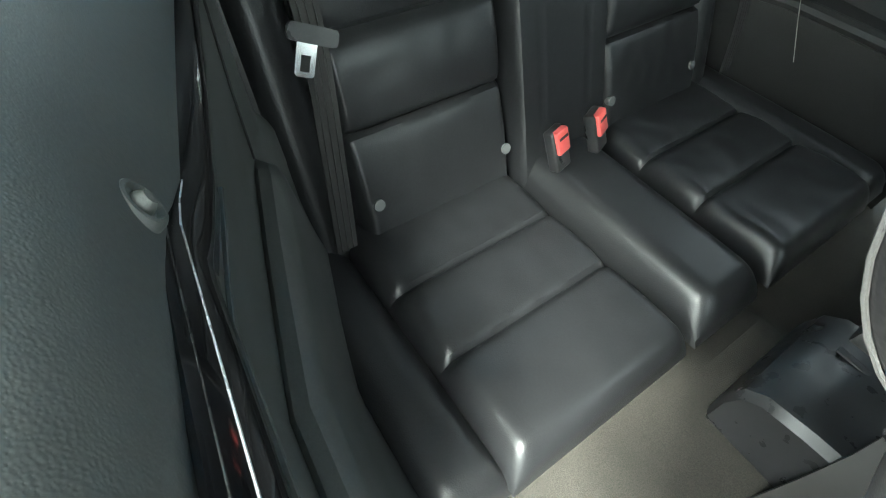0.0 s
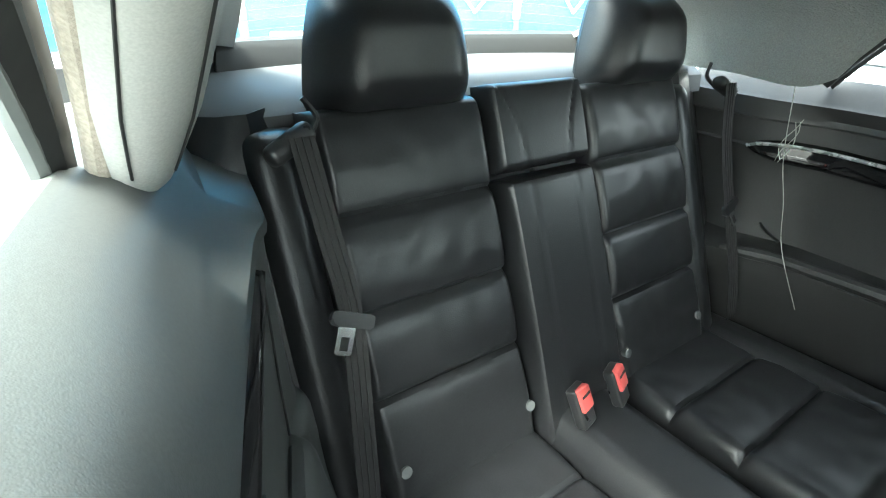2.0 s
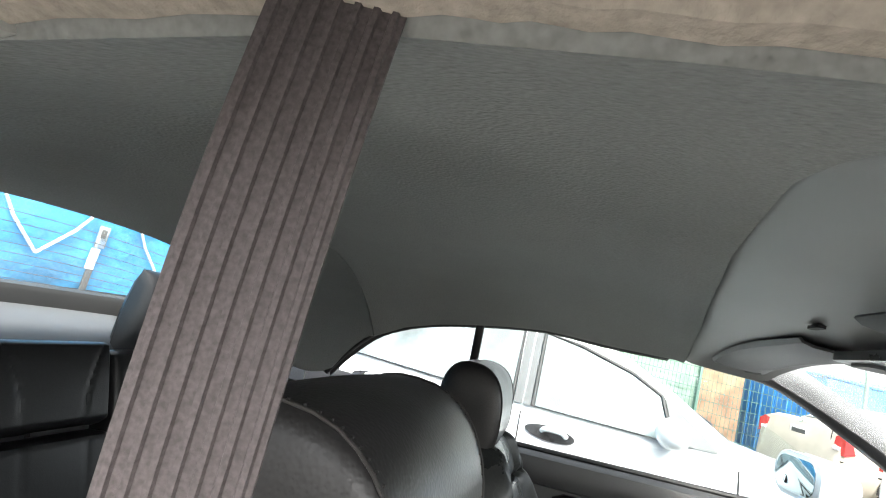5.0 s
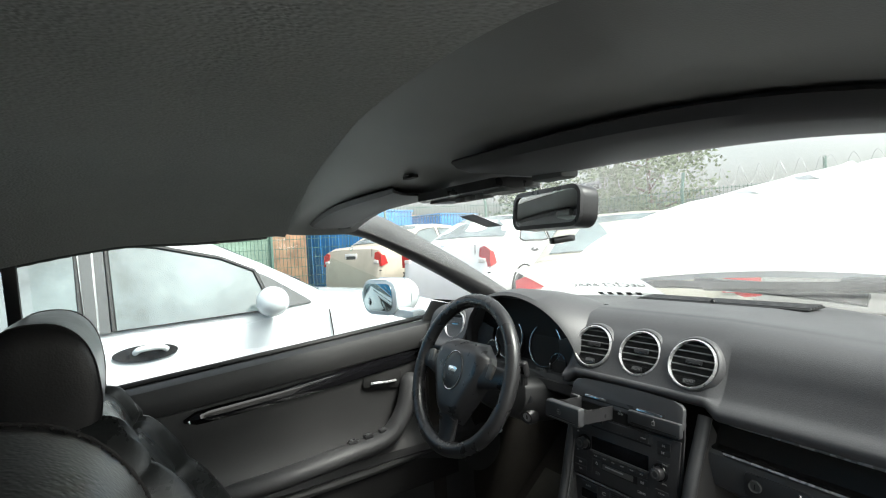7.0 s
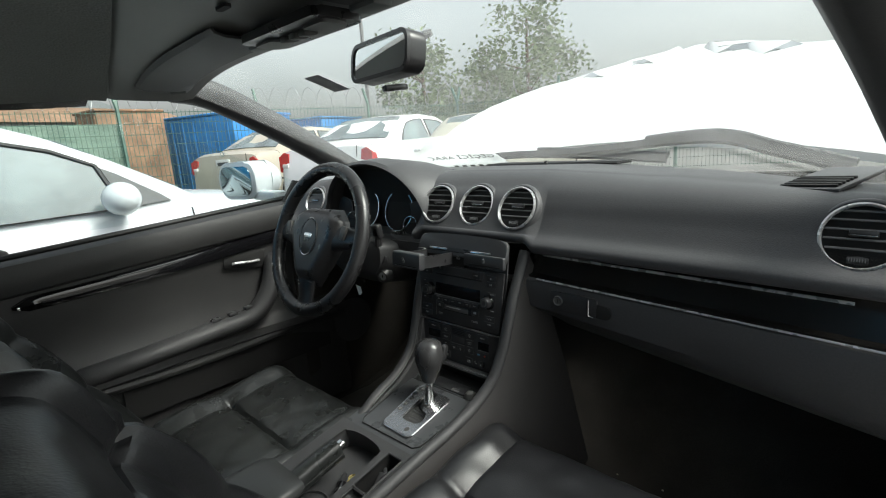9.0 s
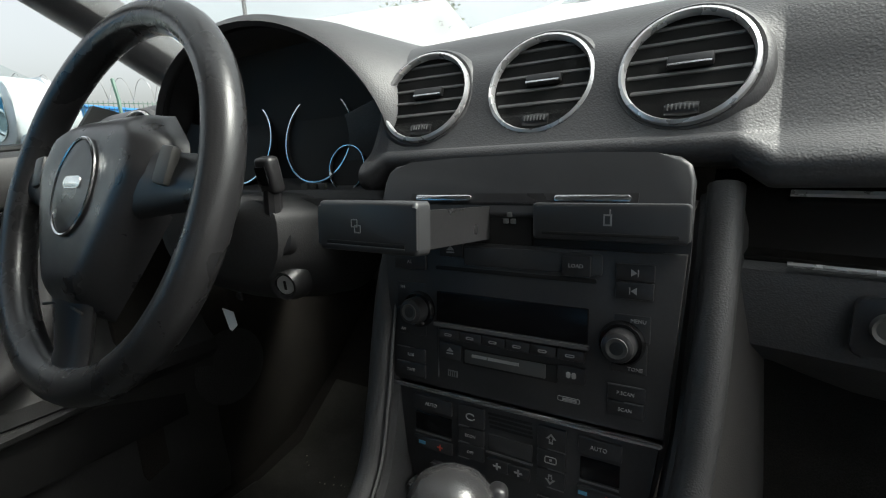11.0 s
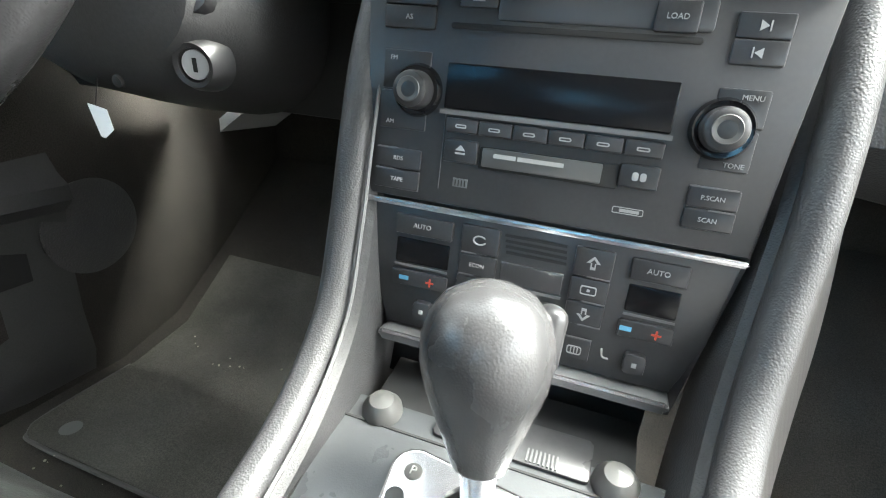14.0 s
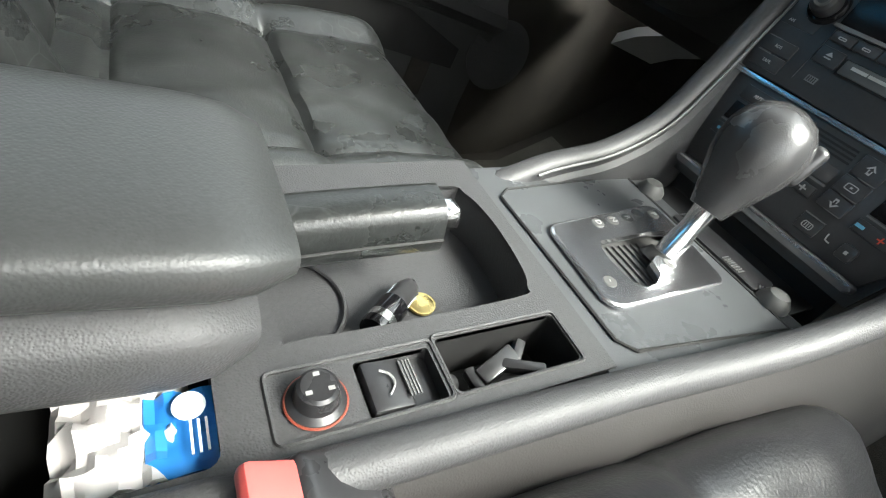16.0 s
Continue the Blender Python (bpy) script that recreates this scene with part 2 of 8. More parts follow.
M_BLUEMARK = mat("blue_print", (0.1, 0.3, 0.45), 0.5)
M_REDMARK = mat("red_print", (0.5, 0.06, 0.03), 0.5)
M_REDLINE = mat("dark_red_ring", (0.22, 0.05, 0.03), 0.5)
M_LENS2 = mat("grey_glass_display", (0.05, 0.05, 0.052), 0.12, stain=0.1)
M_SIDEWALL = mat("console_side_vinyl", (0.034, 0.032, 0.031), 0.55, bump=0.16, bscale=1000, voronoi=True, stain=0.12, sscale=5)
M_GEARPANEL = mat("gear_panel_plastic", (0.055, 0.058, 0.061), 0.32, bump=0.12, bscale=900, stain=0.12, sscale=16, rvar=0.08)
M_RIBBED = mat("ribbed_rubber", (0.05, 0.05, 0.05), 0.5, stain=0.1)
M_KNOB = mat("worn_knob_leather", (0.036, 0.036, 0.0372), 0.26, bump=0.16, bscale=1000, voronoi=True, stain=0.2, sscale=18, rvar=0.08)
M_BRASS = mat("brass_coin", (0.7, 0.55, 0.22), 0.3, metal=1.0, stain=0.15, sscale=60, rvar=0.1)
M_TISSUE = mat("white_printed_wrapper", (0.6, 0.58, 0.57), 0.45, stain=0.2, sscale=30)
M_BLUEPACK = mat("blue_packaging", (0.03, 0.22, 0.62), 0.3, stain=0.3, sscale=25)
M_ARM = mat("grained_armrest_vinyl", (0.0392, 0.0406, 0.0406), 0.38, grain=0.1, bump=0.2, bscale=800, voronoi=True, stain=0.1, sscale=6, rvar=0.05)
M_MAT = mat("dusty_mat_carpet", (0.075, 0.073, 0.064), 0.95, grain=0.45, gscale=600, bump=0.9, bscale=800, stain=0.35, sscale=8)
M_GRIT = mat("pale_grit", (0.4, 0.37, 0.3), 0.9)

M_STICKER = mat("grey_sticker", (0.3, 0.31, 0.32), 0.4, stain=0.2, sscale=40)
M_CLEAR = mat("clear_lamp_lens", (0.75, 0.7, 0.68), 0.1, coat=0.5, stain=0.1)
M_TANPAINT = mat("dusty_tan_car_paint", (0.42, 0.39, 0.32), 0.3, stain=0.12, sscale=3, coat=0.3)
M_POST = mat("green_fence_post", (0.06, 0.13, 0.10), 0.5, stain=0.2, sscale=4)
M_COIL = mat("zinc_wire", (0.35, 0.36, 0.36), 0.4, metal=0.6, stain=0.2)
M_NET = mat("pale_green_shade_net", (0.26, 0.36, 0.29), 0.8, grain=0.2, gscale=50, stain=0.35, sscale=1.6)
M_RUST = mat("rusty_brown_paint", (0.25, 0.15, 0.09), 0.8, stain=0.35, sscale=3)
M_BOARD = mat("pale_side_board", (0.55, 0.56, 0.55), 0.7, grain=0.15, gscale=25, stain=0.2, sscale=3)
M_ORANGE = mat("orange_marker", (0.75, 0.22, 0.05), 0.3, coat=0.3)
M_VISOR = mat("black_visor_vinyl", (0.03, 0.03, 0.032), 0.55, stain=0.12, sscale=8, bump=0.15, bscale=900)
M_SATIN = mat("satin_silver_trim", (0.62, 0.62, 0.63), 0.28, metal=0.55, stain=0.06, sscale=30, rvar=0.06)

# ---------------------------------------------------------------- mesh tools
def link_mesh(name, verts, faces, material, parent=None, label="", smooth=True):
    me = bpy.data.meshes.new(name)
    me.from_pydata([tuple(v) for v in verts], [], faces)
    me.update()
    if smooth:
        me.polygons.foreach_set("use_smooth", [True] * len(me.polygons))
    me.materials.append(material)
    ob = new(name, me)
    if parent is not None:
        ob.parent = parent
    if label:
        tagged(ob, label)
    return ob


def part(name, bm, material, parent=None, label="", smooth=True, angle=0.6):
    """One mesh object out of a bmesh, under a thing or under a part."""
    bmesh.ops.recalc_face_normals(bm, faces=bm.faces)
    me = bpy.data.meshes.new(name)
    bm.to_mesh(me)
    bm.free()
    if smooth:
        me.polygons.foreach_set("use_smooth", [True] * len(me.polygons))
        me.set_sharp_from_angle(angle=angle)
    me.materials.append(material)
    ob = new(name, me)
    if parent is not None:
        ob.parent = parent
    if label:
        tagged(ob, label)
    return ob


def thing(name, label, category, at=(0, 0, 0), group="", kind=""):
    ob = new(name)
    ob.empty_display_size = 0.02
    ob.location = at
    return tagged(ob, label, category, group, kind)


def keep(ob, parent):
    """Parents ob without moving it; things have a location alone, and their parts stand at the origin."""
    ob.parent = parent
    ob.matrix_parent_inverse = Matrix.Identity(4) if parent.parent else Matrix.Translation(-parent.location)
    return ob


def bm_box(size, m=Matrix.Identity(4), bevel=0.0, segs=2):
    bm = bmesh.new()
    bmesh.ops.create_cube(bm, size=1.0, matrix=m @ Matrix.Diagonal((*size, 1)))
    if bevel > 0:
        bmesh.ops.bevel(bm, geom=bm.edges[:] + bm.verts[:], offset=bevel, segments=segs, profile=0.5, affect="EDGES")
    return bm


def bm_join(bm, other):
    me = bpy.data.meshes.new("tmp")
    other.to_mesh(me)
    other.free()
    bm.from_mesh(me)
    bpy.data.meshes.remove(me)
    return bm


def bm_loft(rings, closed=True, cap=True, flip=False):
    """A skin over rings of equal count."""
    bm = bmesh.new()
    vs = [[bm.verts.new(p) for p in ring] for ring in rings]
    n = len(vs[0])
    for a, b in zip(vs, vs[1:]):
        for i in range(n if closed else n - 1):
            j = (i + 1) % n
            bm.faces.new((a[i], a[j], b[j], b[i]))
    if cap and closed:
        bm.faces.new(vs[0])
        bm.faces.new(vs[-1][::-1])
    return bm


def bm_thick(rows, t):
    """A sheet through rows of points, with thickness t along its normals."""
    bm = bm_loft(rows, closed=False, cap=False)
    bmesh.ops.recalc_face_normals(bm, faces=bm.faces)
    bmesh.ops.solidify(bm, geom=bm.faces[:], thickness=t)
    return bm


def frames_along(pts):
    pts = [Vector(p) for p in pts]
    out = []
    up = None
    for i, p in enumerate(pts):
        d = (pts[min(i + 1, len(pts) - 1)] - pts[max(i - 1, 0)]).normalized()
        if up is None:
            up = Vector((0, 0, 1)) if abs(d.z) < 0.9 else Vector((1, 0, 0))
        side = d.cross(up).normalized()
        up = side.cross(d).normalized()
        out.append((p, side, up))
    return out


def smooth_path(pts, n=8, closed=False):
    """Catmull-Rom through pts."""
    pts = [Vector(p) for p in pts]
    k = len(pts)
    out = []
    for i in range(k if closed else k - 1):
        if closed:
            a, b, c, d = pts[i - 1], pts[i], pts[(i + 1) % k], pts[(i + 2) % k]
        else:
            a, b, c, d = pts[max(i - 1, 0)], pts[i], pts[i + 1], pts[min(i + 2, k - 1)]
        for j in range(n):
            t = j / n
            out.append(0.5 * (2 * b + (c - a) * t + (2 * a - 5 * b + 4 * c - d) * t * t + (3 * b - a - 3 * c + d) * t ** 3))
    if not closed:
        out.append(pts[-1])
    return out


def bm_tube(pts, r, n=8, ry=None, closed=False, taper=None):
    """A round or oval tube along pts."""
    rings = []
    fr = frames_along(pts)
    for i, (p, s, u) in enumerate(fr):
        k = taper(i / max(len(fr) - 1, 1)) if taper else 1.0
        rings.append([p + s * (r * k * math.cos(2 * math.pi * a / n)) + u * ((ry or r) * k * math.sin(2 * math.pi * a / n)) for a in range(n)])
    if closed:
        rings.append(rings[0])
        bm = bm_loft(rings, True, False)
        bmesh.ops.remove_doubles(bm, verts=bm.verts, dist=1e-6)
        return bm
    return bm_loft(rings)


def bm_band(pts, side, w, t):
    """A flat band along pts, w wide along side, t thick."""
    s = Vector(side).normalized()
    rings = []
    pts = [Vector(p) for p in pts]
    for i, p in enumerate(pts):
        d = (pts[min(i + 1, len(pts) - 1)] - pts[max(i - 1, 0)]).normalized()
        nrm = d.cross(s).normalized()
        rings.append([p - s * w / 2 - nrm * t / 2, p + s * w / 2 - nrm * t / 2, p + s * w / 2 + nrm * t / 2, p - s * w / 2 + nrm * t / 2])
    return bm_loft(rings)


def bm_lathe(profile, m=Matrix.Identity(4), n=32, close=False):
    """A turned solid: profile of (radius, height) about m's z axis."""
    rings = [[m @ Vector((r * math.cos(2 * math.pi * a / n), r * math.sin(2 * math.pi * a / n), h)) for a in range(n)] for r, h in profile]
    if close:
        rings.append(rings[0])
        bm = bm_loft(rings, True, False)
        bmesh.ops.remove_doubles(bm, verts=bm.verts, dist=1e-6)
        return bm
    return bm_loft(rings)


def bm_prism(poly, depth, m=Matrix.Identity(4), bevel=0.0, segs=2):
    """A flat outline in m's xy plane, depth thick along its z."""
    bm = bmesh.new()
    lo = [bm.verts.new(m @ Vector((x, y, 0))) for x, y in poly]
    hi = [bm.verts.new(m @ Vector((x, y, depth))) for x, y in poly]
    n = len(poly)
    bm.faces.new(lo[::-1])
    top = bm.faces.new(hi)
    for i in range(n):
        bm.faces.new((lo[i], lo[(i + 1) % n], hi[(i + 1) % n], hi[i]))
    if bevel > 0:
        bmesh.ops.bevel(bm, geom=list(top.edges), offset=bevel, segments=segs, profile=0.5, affect="EDGES")
    return bm


def round_rect(w, h, r, n=5):
    out = []
    for cx, cy, a0 in ((w / 2 - r, h / 2 - r, 0), (-w / 2 + r, h / 2 - r, 90), (-w / 2 + r, -h / 2 + r, 180), (w / 2 - r, -h / 2 + r, 270)):
        for i in range(n + 1):
            a = radians(a0 + 90 * i / n)
            out.append((cx + r * math.cos(a), cy + r * math.sin(a)))
    return out


def axes(o, u, v):
    """A pose at o with x along u and y near v."""
    u = Vector(u).normalized()
    w = u.cross(Vector(v)).normalized()
    v = w.cross(u)
    m = Matrix((u, v, w)).transposed().to_4x4()
    m.translation = o
    return m


def bm_pad(m, length, half, thick, seams_v=(), seams_u=(), nu=36, nv=48, edge=0.03, puff=0.012, groove=0.008, gw=0.006, bend=None, bolster=0.0, bolster_at=0.7, wrinkle=0.0, seed=0):
    """An upholstered pad in m: x across, y along (0 to length), z out. half(v) is its half width."""
    rows = []
    sv = sorted([0.0, *seams_v, length])
    for j in range(nv + 1):
        q = j / nv
        v = length * (q * q * (3 - 2 * q) * 0.35 + q * 0.65)
        hw = half(v / length)
        row = []
        for i in range(nu + 1):
            s = -1 + 2 * i / nu
            s = math.copysign(1 - (1 - abs(s)) ** 1.35, s) if abs(s) > 0 else 0.0
            u = hw * s
            du, dv = hw - abs(u), min(v, length - v)
            e = 1.0
            for d in (du, dv):
                k = min(d / edge, 1.0)
                e *= math.sqrt(max(1 - (1 - k) ** 2, 0.0))
            z = thick * e
            if puff:
                for a, b in zip(sv, sv[1:]):
                    if a <= v <= b:
                        k = (v - a) / (b - a)
                        z += puff * e * (max(4 * k * (1 - k), 0)) ** 0.45
            inner = 1.0
            for su in seams_u:
                c = su(v / length) if callable(su) else su
                z -= groove * 0.8 * e * math.exp(-((abs(u) - c) / gw) ** 2)
                inner = min(inner, 1.0 if abs(u) < c else 0.0)
            for a in seams_v:
                if not seams_u or inner > 0:
                    z -= groove * e * math.exp(-((v - a) / gw) ** 2)
            if bolster:
                k = max(abs(s) - bolster_at, 0) / (1 - bolster_at)
                z += bolster * e * math.sin(min(k * 1.25, 1.0) * math.pi / 2) if k > 0 else 0
            if wrinkle:
                z += wrinkle * e * noise.noise(Vector((u * 26 + seed, v * 26, seed)))
            p = Vector((u, v, z))
            if bend:
                p = bend(p)
            row.append(m @ p)
        rows.append(row)
    bm = bmesh.new()
    vs = [[bm.verts.new(p) for p in row] for row in rows]
    for a, b in zip(vs, vs[1:]):
        for i in range(nu):
            bm.faces.new((a[i], a[i + 1], b[i + 1], b[i]))
    rim = vs[0][:] + [r[-1] for r in vs[1:]] + vs[-1][-2::-1] + [r[0] for r in vs[-2:0:-1]]
    bm.faces.new(rim)
    bmesh.ops.triangulate(bm, faces=[f for f in bm.faces if len(f.verts) > 4])
    return bm


def bm_holed(outer, holes, depth, m=Matrix.Identity(4)):
    """A flat plate with holes in m's xy plane, depth thick down from it."""
    bm = bmesh.new()
    for loop in (outer, *holes):
        vs = [bm.verts.new((x, y, 0)) for x, y in loop]
        for i in range(len(vs)):
            bm.edges.new((vs[i], vs[(i + 1) % len(vs)]))
    bmesh.ops.triangle_fill(bm, use_beauty=True, use_dissolve=False, edges=bm.edges[:])
    ext = bmesh.ops.extrude_face_region(bm, geom=bm.faces[:])
    for v in [g for g in ext["geom"] if isinstance(g, bmesh.types.BMVert)]:
        v.co.z -= depth
    bmesh.ops.transform(bm, matrix=m, verts=bm.verts)
    return bm


def moved(loop, x, y):
    return [(a + x, b + y) for a, b in loop]


def bm_tub(loop, depth, m=Matrix.Identity(4), t=0.0015):
    """An open tub under an outline."""
    bm = bmesh.new()
    rim = [bm.verts.new(m @ Vector((x, y, 0))) for x, y in loop]
    low = [bm.verts.new(m @ Vector((x * 1.0, y, -depth))) for x, y in loop]
    n = len(loop)
    for i in range(n):
        bm.faces.new((rim[i], rim[(i + 1) % n], low[(i + 1) % n], low[i]))
    bm.faces.new(low)
    return bm


def lettering(name, body, size, m, material, parent, depth=0.0003):
    """Words in the built-in font, centred on m."""
    cu = bpy.data.curves.new(name, "FONT")
    cu.body, cu.size, cu.align_x, cu.align_y, cu.extrude, cu.resolution_u = body, size, "CENTER", "CENTER", depth, 2
    tmp = bpy.data.objects.new(name, cu)
    scene.collection.objects.link(tmp)
    me = bpy.data.meshes.new_from_object(tmp.evaluated_get(bpy.context.evaluated_depsgraph_get()))
    bpy.data.objects.remove(tmp)
    bpy.data.curves.remove(cu)
    me.transform(m)
    me.materials.clear()
    me.materials.append(material)
    ob = new(name, me)
    return keep(ob, parent)

# ---------------------------------------------------------------- the car's shell
GROUND_Z = -0.27
FLOOR_Z = 0.08


def lerp(a, b, t):
    return a + (b - a) * t


def interp(x, table):
    for (x0, y0), (x1, y1) in zip(table, table[1:]):
        if x <= x1:
            return lerp(y0, y1, max(min((x - x0) / (x1 - x0), 1), 0))
    return table[-1][1]


# carpeted floor, one sheet with rising toe board and rear seat step
rows = []
for y, z in ((0.62, 0.36), (0.45, 0.22), (0.30, 0.11), (0.18, FLOOR_Z), (-0.5, FLOOR_Z), (-0.86, FLOOR_Z), (-0.95, 0.10), (-1.0, 0.14), (-1.7, 0.14)):
    rows.append([(x, y, z + 0.01 * noise.noise(Vector((x * 5, y * 5, 2))) + (0.085 * math.exp(-(x / 0.13) ** 4) if y > -0.9 else 0)) for x in np.linspace(-0.72, 0.72, 41)])
tagged(part("floor", bm_thick(rows, 0.02), M_CARPET), "dusty dark grey carpet on the car floor", "floor", kind="structure")

# headliner of the soft top
EDGE = [(-0.40, 0.52, 1.005), (-0.46, 0.57, 1.018), (-0.60, 0.598, 1.012), (-0.70, 0.600, 1.012), (-0.76, 0.602, 1.010), (-0.86, 0.606, 0.995), (-0.95, 0.609, 0.976), (-1.03, 0.611, 0.957), (-1.12, 0.612, 0.926), (-1.20, 0.616, 0.880)]


CREST = [(-1.62, 0.975), (-1.4, 1.03), (-1.2, 1.065), (-0.95, 1.095), (-0.7, 1.104), (-0.55, 1.096), (-0.475, 1.079), (-0.40, 1.05)]
HEAD_Y = [(-0.575, -0.445), (-0.30, -0.487), (0.02, -0.550), (0.15, -0.578), (0.33, -0.610), (0.42, -0.630), (0.575, -0.645)]


def roof_z(x, y):
    """The height of the headliner's face."""
    ex, ez = interp(y, sorted((e[0], e[1]) for e in EDGE)), interp(y, sorted((e[0], e[2]) for e in EDGE))
    return lerp(interp(y, CREST), ez, min(abs(x) / ex, 1) ** 3.0)


rows = []
for k in range(49):
    row = []
    for q in np.linspace(-1, 1, 41):
        y = lerp(interp(0.59 * q, HEAD_Y) + 0.004, -1.20, k / 48)
        x = q * interp(y, sorted((e[0], e[1]) for e in EDGE))
        crease = 0.004 * noise.noise(Vector((q * 3, y * 22, 0))) + 0.0022 * noise.noise(Vector((q * 2.2, y * 70, 4)))
        row.append((x, y, roof_z(x, y) + crease * min(1, 3 * (1 - abs(q)), k / 4)))
    rows.append(row)
headliner = part("ceiling", bm_thick(rows, 0.012), M_HEADLINER)
tagged(headliner, "grey cloth headliner of the folded soft top, slightly wrinkled", "ceiling", kind="structure")
# rear middle over the rear window
rows = []
for k in range(13):
    t = k / 12
    y = lerp(-1.20, -1.57, t)
    xe = lerp(0.46, 0.43, t)
    ze = lerp(0.990, 0.937, t)
    rows.append([(xe * s, y, lerp(roof_z(xe * s, -1.20), lerp(interp(y, CREST), ze, abs(s) ** 2.4), min(t * 2.5, 1))) for s in np.linspace(-1, 1, 21)])
tagged(part("ceiling_rear", bm_thick(rows, 0.012), M_HEADLINER), "grey cloth headliner above the rear window", "ceiling", kind="structure")
# side sails that run down to the belt line
for sx in (1, -1):
    a = [(0.46, -1.20, roof_z(0.46, -1.20)), (0.45, -1.36, 0.972), (0.43, -1.57, 0.937), (0.415, -1.74, 0.845), (0.40, -1.90, 0.755)]
    b = [(0.616, -1.20, 0.88), (0.620, -1.32, 0.742), (0.585, -1.50, 0.745), (0.53, -1.74, 0.75), (0.47, -1.92, 0.752)]
    A, B = smooth_path(a, 6), smooth_path(b, 6)
    rows = []
    for i, (p, q) in enumerate(zip(A, B)):
        row = []
        for k in range(11):
            t = k / 10
            c = p.lerp(q, t)
            c.x += 0.05 * math.sin(math.pi * t) * (min(i / 5, 1) if p.y > -1.7 else 0.5)
            c.z += 0.02 * math.sin(math.pi * t)
            c.z = lerp(roof_z(c.x, -1.20), c.z, min(i / 5, 1))
            row.append((c.x * sx, c.y, c.z))
        rows.append(row)
    # right sail takes the lightened cloth as its lit side, left the plain headliner
    sail = part("ceiling_side", bm_thick(rows, 0.012), M_FLAP if sx > 0 else M_HEADLINER)
    tagged(sail, "grey padded cloth flap beside the rear window, side light painted in" if sx > 0 else "grey cloth roof side beside the rear window", "ceiling", kind="structure")

# rear window glass
rows = []
for t in np.linspace(0, 1, 5):
    rows.append([(s * lerp(0.43, 0.40, t), lerp(-1.57, -1.90, t) - 0.03 * (1 - s * s), lerp(0.937 + 0.038 * (1 - s * s), 0.755, t)) for s in np.linspace(-1, 1, 13)])
pane = part("window_1", bm_loft(rows, False, False), M_GLASS)
pane.visible_shadow = False
rear_pane = pane
tagged(pane, "curved glass rear window with fine heating lines", "window", kind="structure")

# windscreen
rows = []
for t in np.linspace(0, 1, 9):
    rows.append([(s * lerp(0.635, 0.545, t), lerp(0.53 - 0.27 * s * s, -0.25 - 0.03 * s * s, t), lerp(0.765, 1.068 - 0.05 * s ** 4, t) + 0.02 * math.sin(math.pi * t)) for s in np.linspace(-1, 1, 17)])
screen = part("window_2", bm_loft(rows, False, False), M_SCREEN)
screen.visible_shadow = False
tagged(screen, "large raked windscreen glass", "window", kind="structure")

# windscreen pillars
for sx in (1, -1):
    if sx < 0:
        path = [(0.672, 0.30, 0.755), (0.642, 0.18, 0.822), (0.628, 0.0, 0.922), (0.618, -0.2, 1.022), (0.608, -0.30, 1.042)]
    else:
        path = [(0.670, 0.27, 0.745), (0.646, 0.11, 0.825), (0.610, -0.08, 0.932), (0.578, -0.25, 1.012), (0.566, -0.33, 1.030)]
    bm = bm_tube([(p.x * sx, p.y, p.z) for p in smooth_path(path, 6)], 0.042 if sx < 0 else 0.037, 14, ry=0.034)
    tagged(part("pillar_left" if sx < 0 else "pillar_right", bm, M_PLASTIC), "charcoal plastic trim on the windscreen pillar", "pillar", kind="structure")

# rolled cloth edge along the roof sides
for sx in (1, -1):
    pts = smooth_path([(x * sx, y, z) for y, x, z in EDGE[1:]] + [(0.622 * sx, -1.265, 0.812), (0.630 * sx, -1.315, 0.742)], 10)
    pts = [p + Vector((0, 0, 0.0005 * math.sin(i * 2.1))) for i, p in enumerate(pts)]
    # left edge: dark seal, its black also painting the shade it lies in
    roll = part("trim_roof_edge", bm_tube(pts, 0.009, 10), M_EDGE if sx > 0 else M_RUBBER)
    tagged(roll, "rolled beige cloth edge of the soft top" if sx > 0 else "black rubber edge of the soft top", "trim", kind="structure")
    rows = []
    for i, p in enumerate(pts):
        t = i / (len(pts) - 1)
        out = lerp(0.085, 0.03, t)
        rows.append([(p.x + 0.012 * sx, p.y, p.z + 0.004), (p.x + out * 0.5 * sx, p.y, p.z + 0.012), (p.x + out * sx, p.y, p.z - 0.006)])
    rail = part("trim_roof_rail", bm_thick(rows, 0.01), M_RUBBER)
    tagged(rail, "black folding roof frame above the side window", "trim", kind="structure")
    seal = [Vector((r[2][0], r[2][1], r[2][2] - 0.006)) for r in rows]
    if sx > 0:
        tagged(part("trim_window_seal", bm_tube(seal, 0.008, 8), M_SEAL), "pale grey seal along the side window", "trim", kind="structure")
        top = seal
        glass_rows = []
        for p in [q for q in top if q.y < -0.98]:
            glass_rows.append([p, Vector((0.705, p.y + 0.004, 0.772))])
        g = part("window_3", bm_loft(glass_rows, False, False), M_GLASS)
        g.visible_shadow = False
        tagged(g, "raised rear quarter window glass", "window", kind="structure")
# padded flap that hangs inside the roof edge
outer = smooth_path([(0.604, -0.84, 0.992), (0.606, -0.98, 0.964), (0.607, -1.10, 0.929), (0.613, -1.20, 0.873), (0.628, -1.305, 0.745)], 8)
inner = smooth_path([(0.602, -0.84, 0.993), (0.577, -1.02, 0.966), (0.551, -1.14, 0.928), (0.550, -1.24, 0.862), (0.575, -1.335, 0.752)], 8)
rows = []
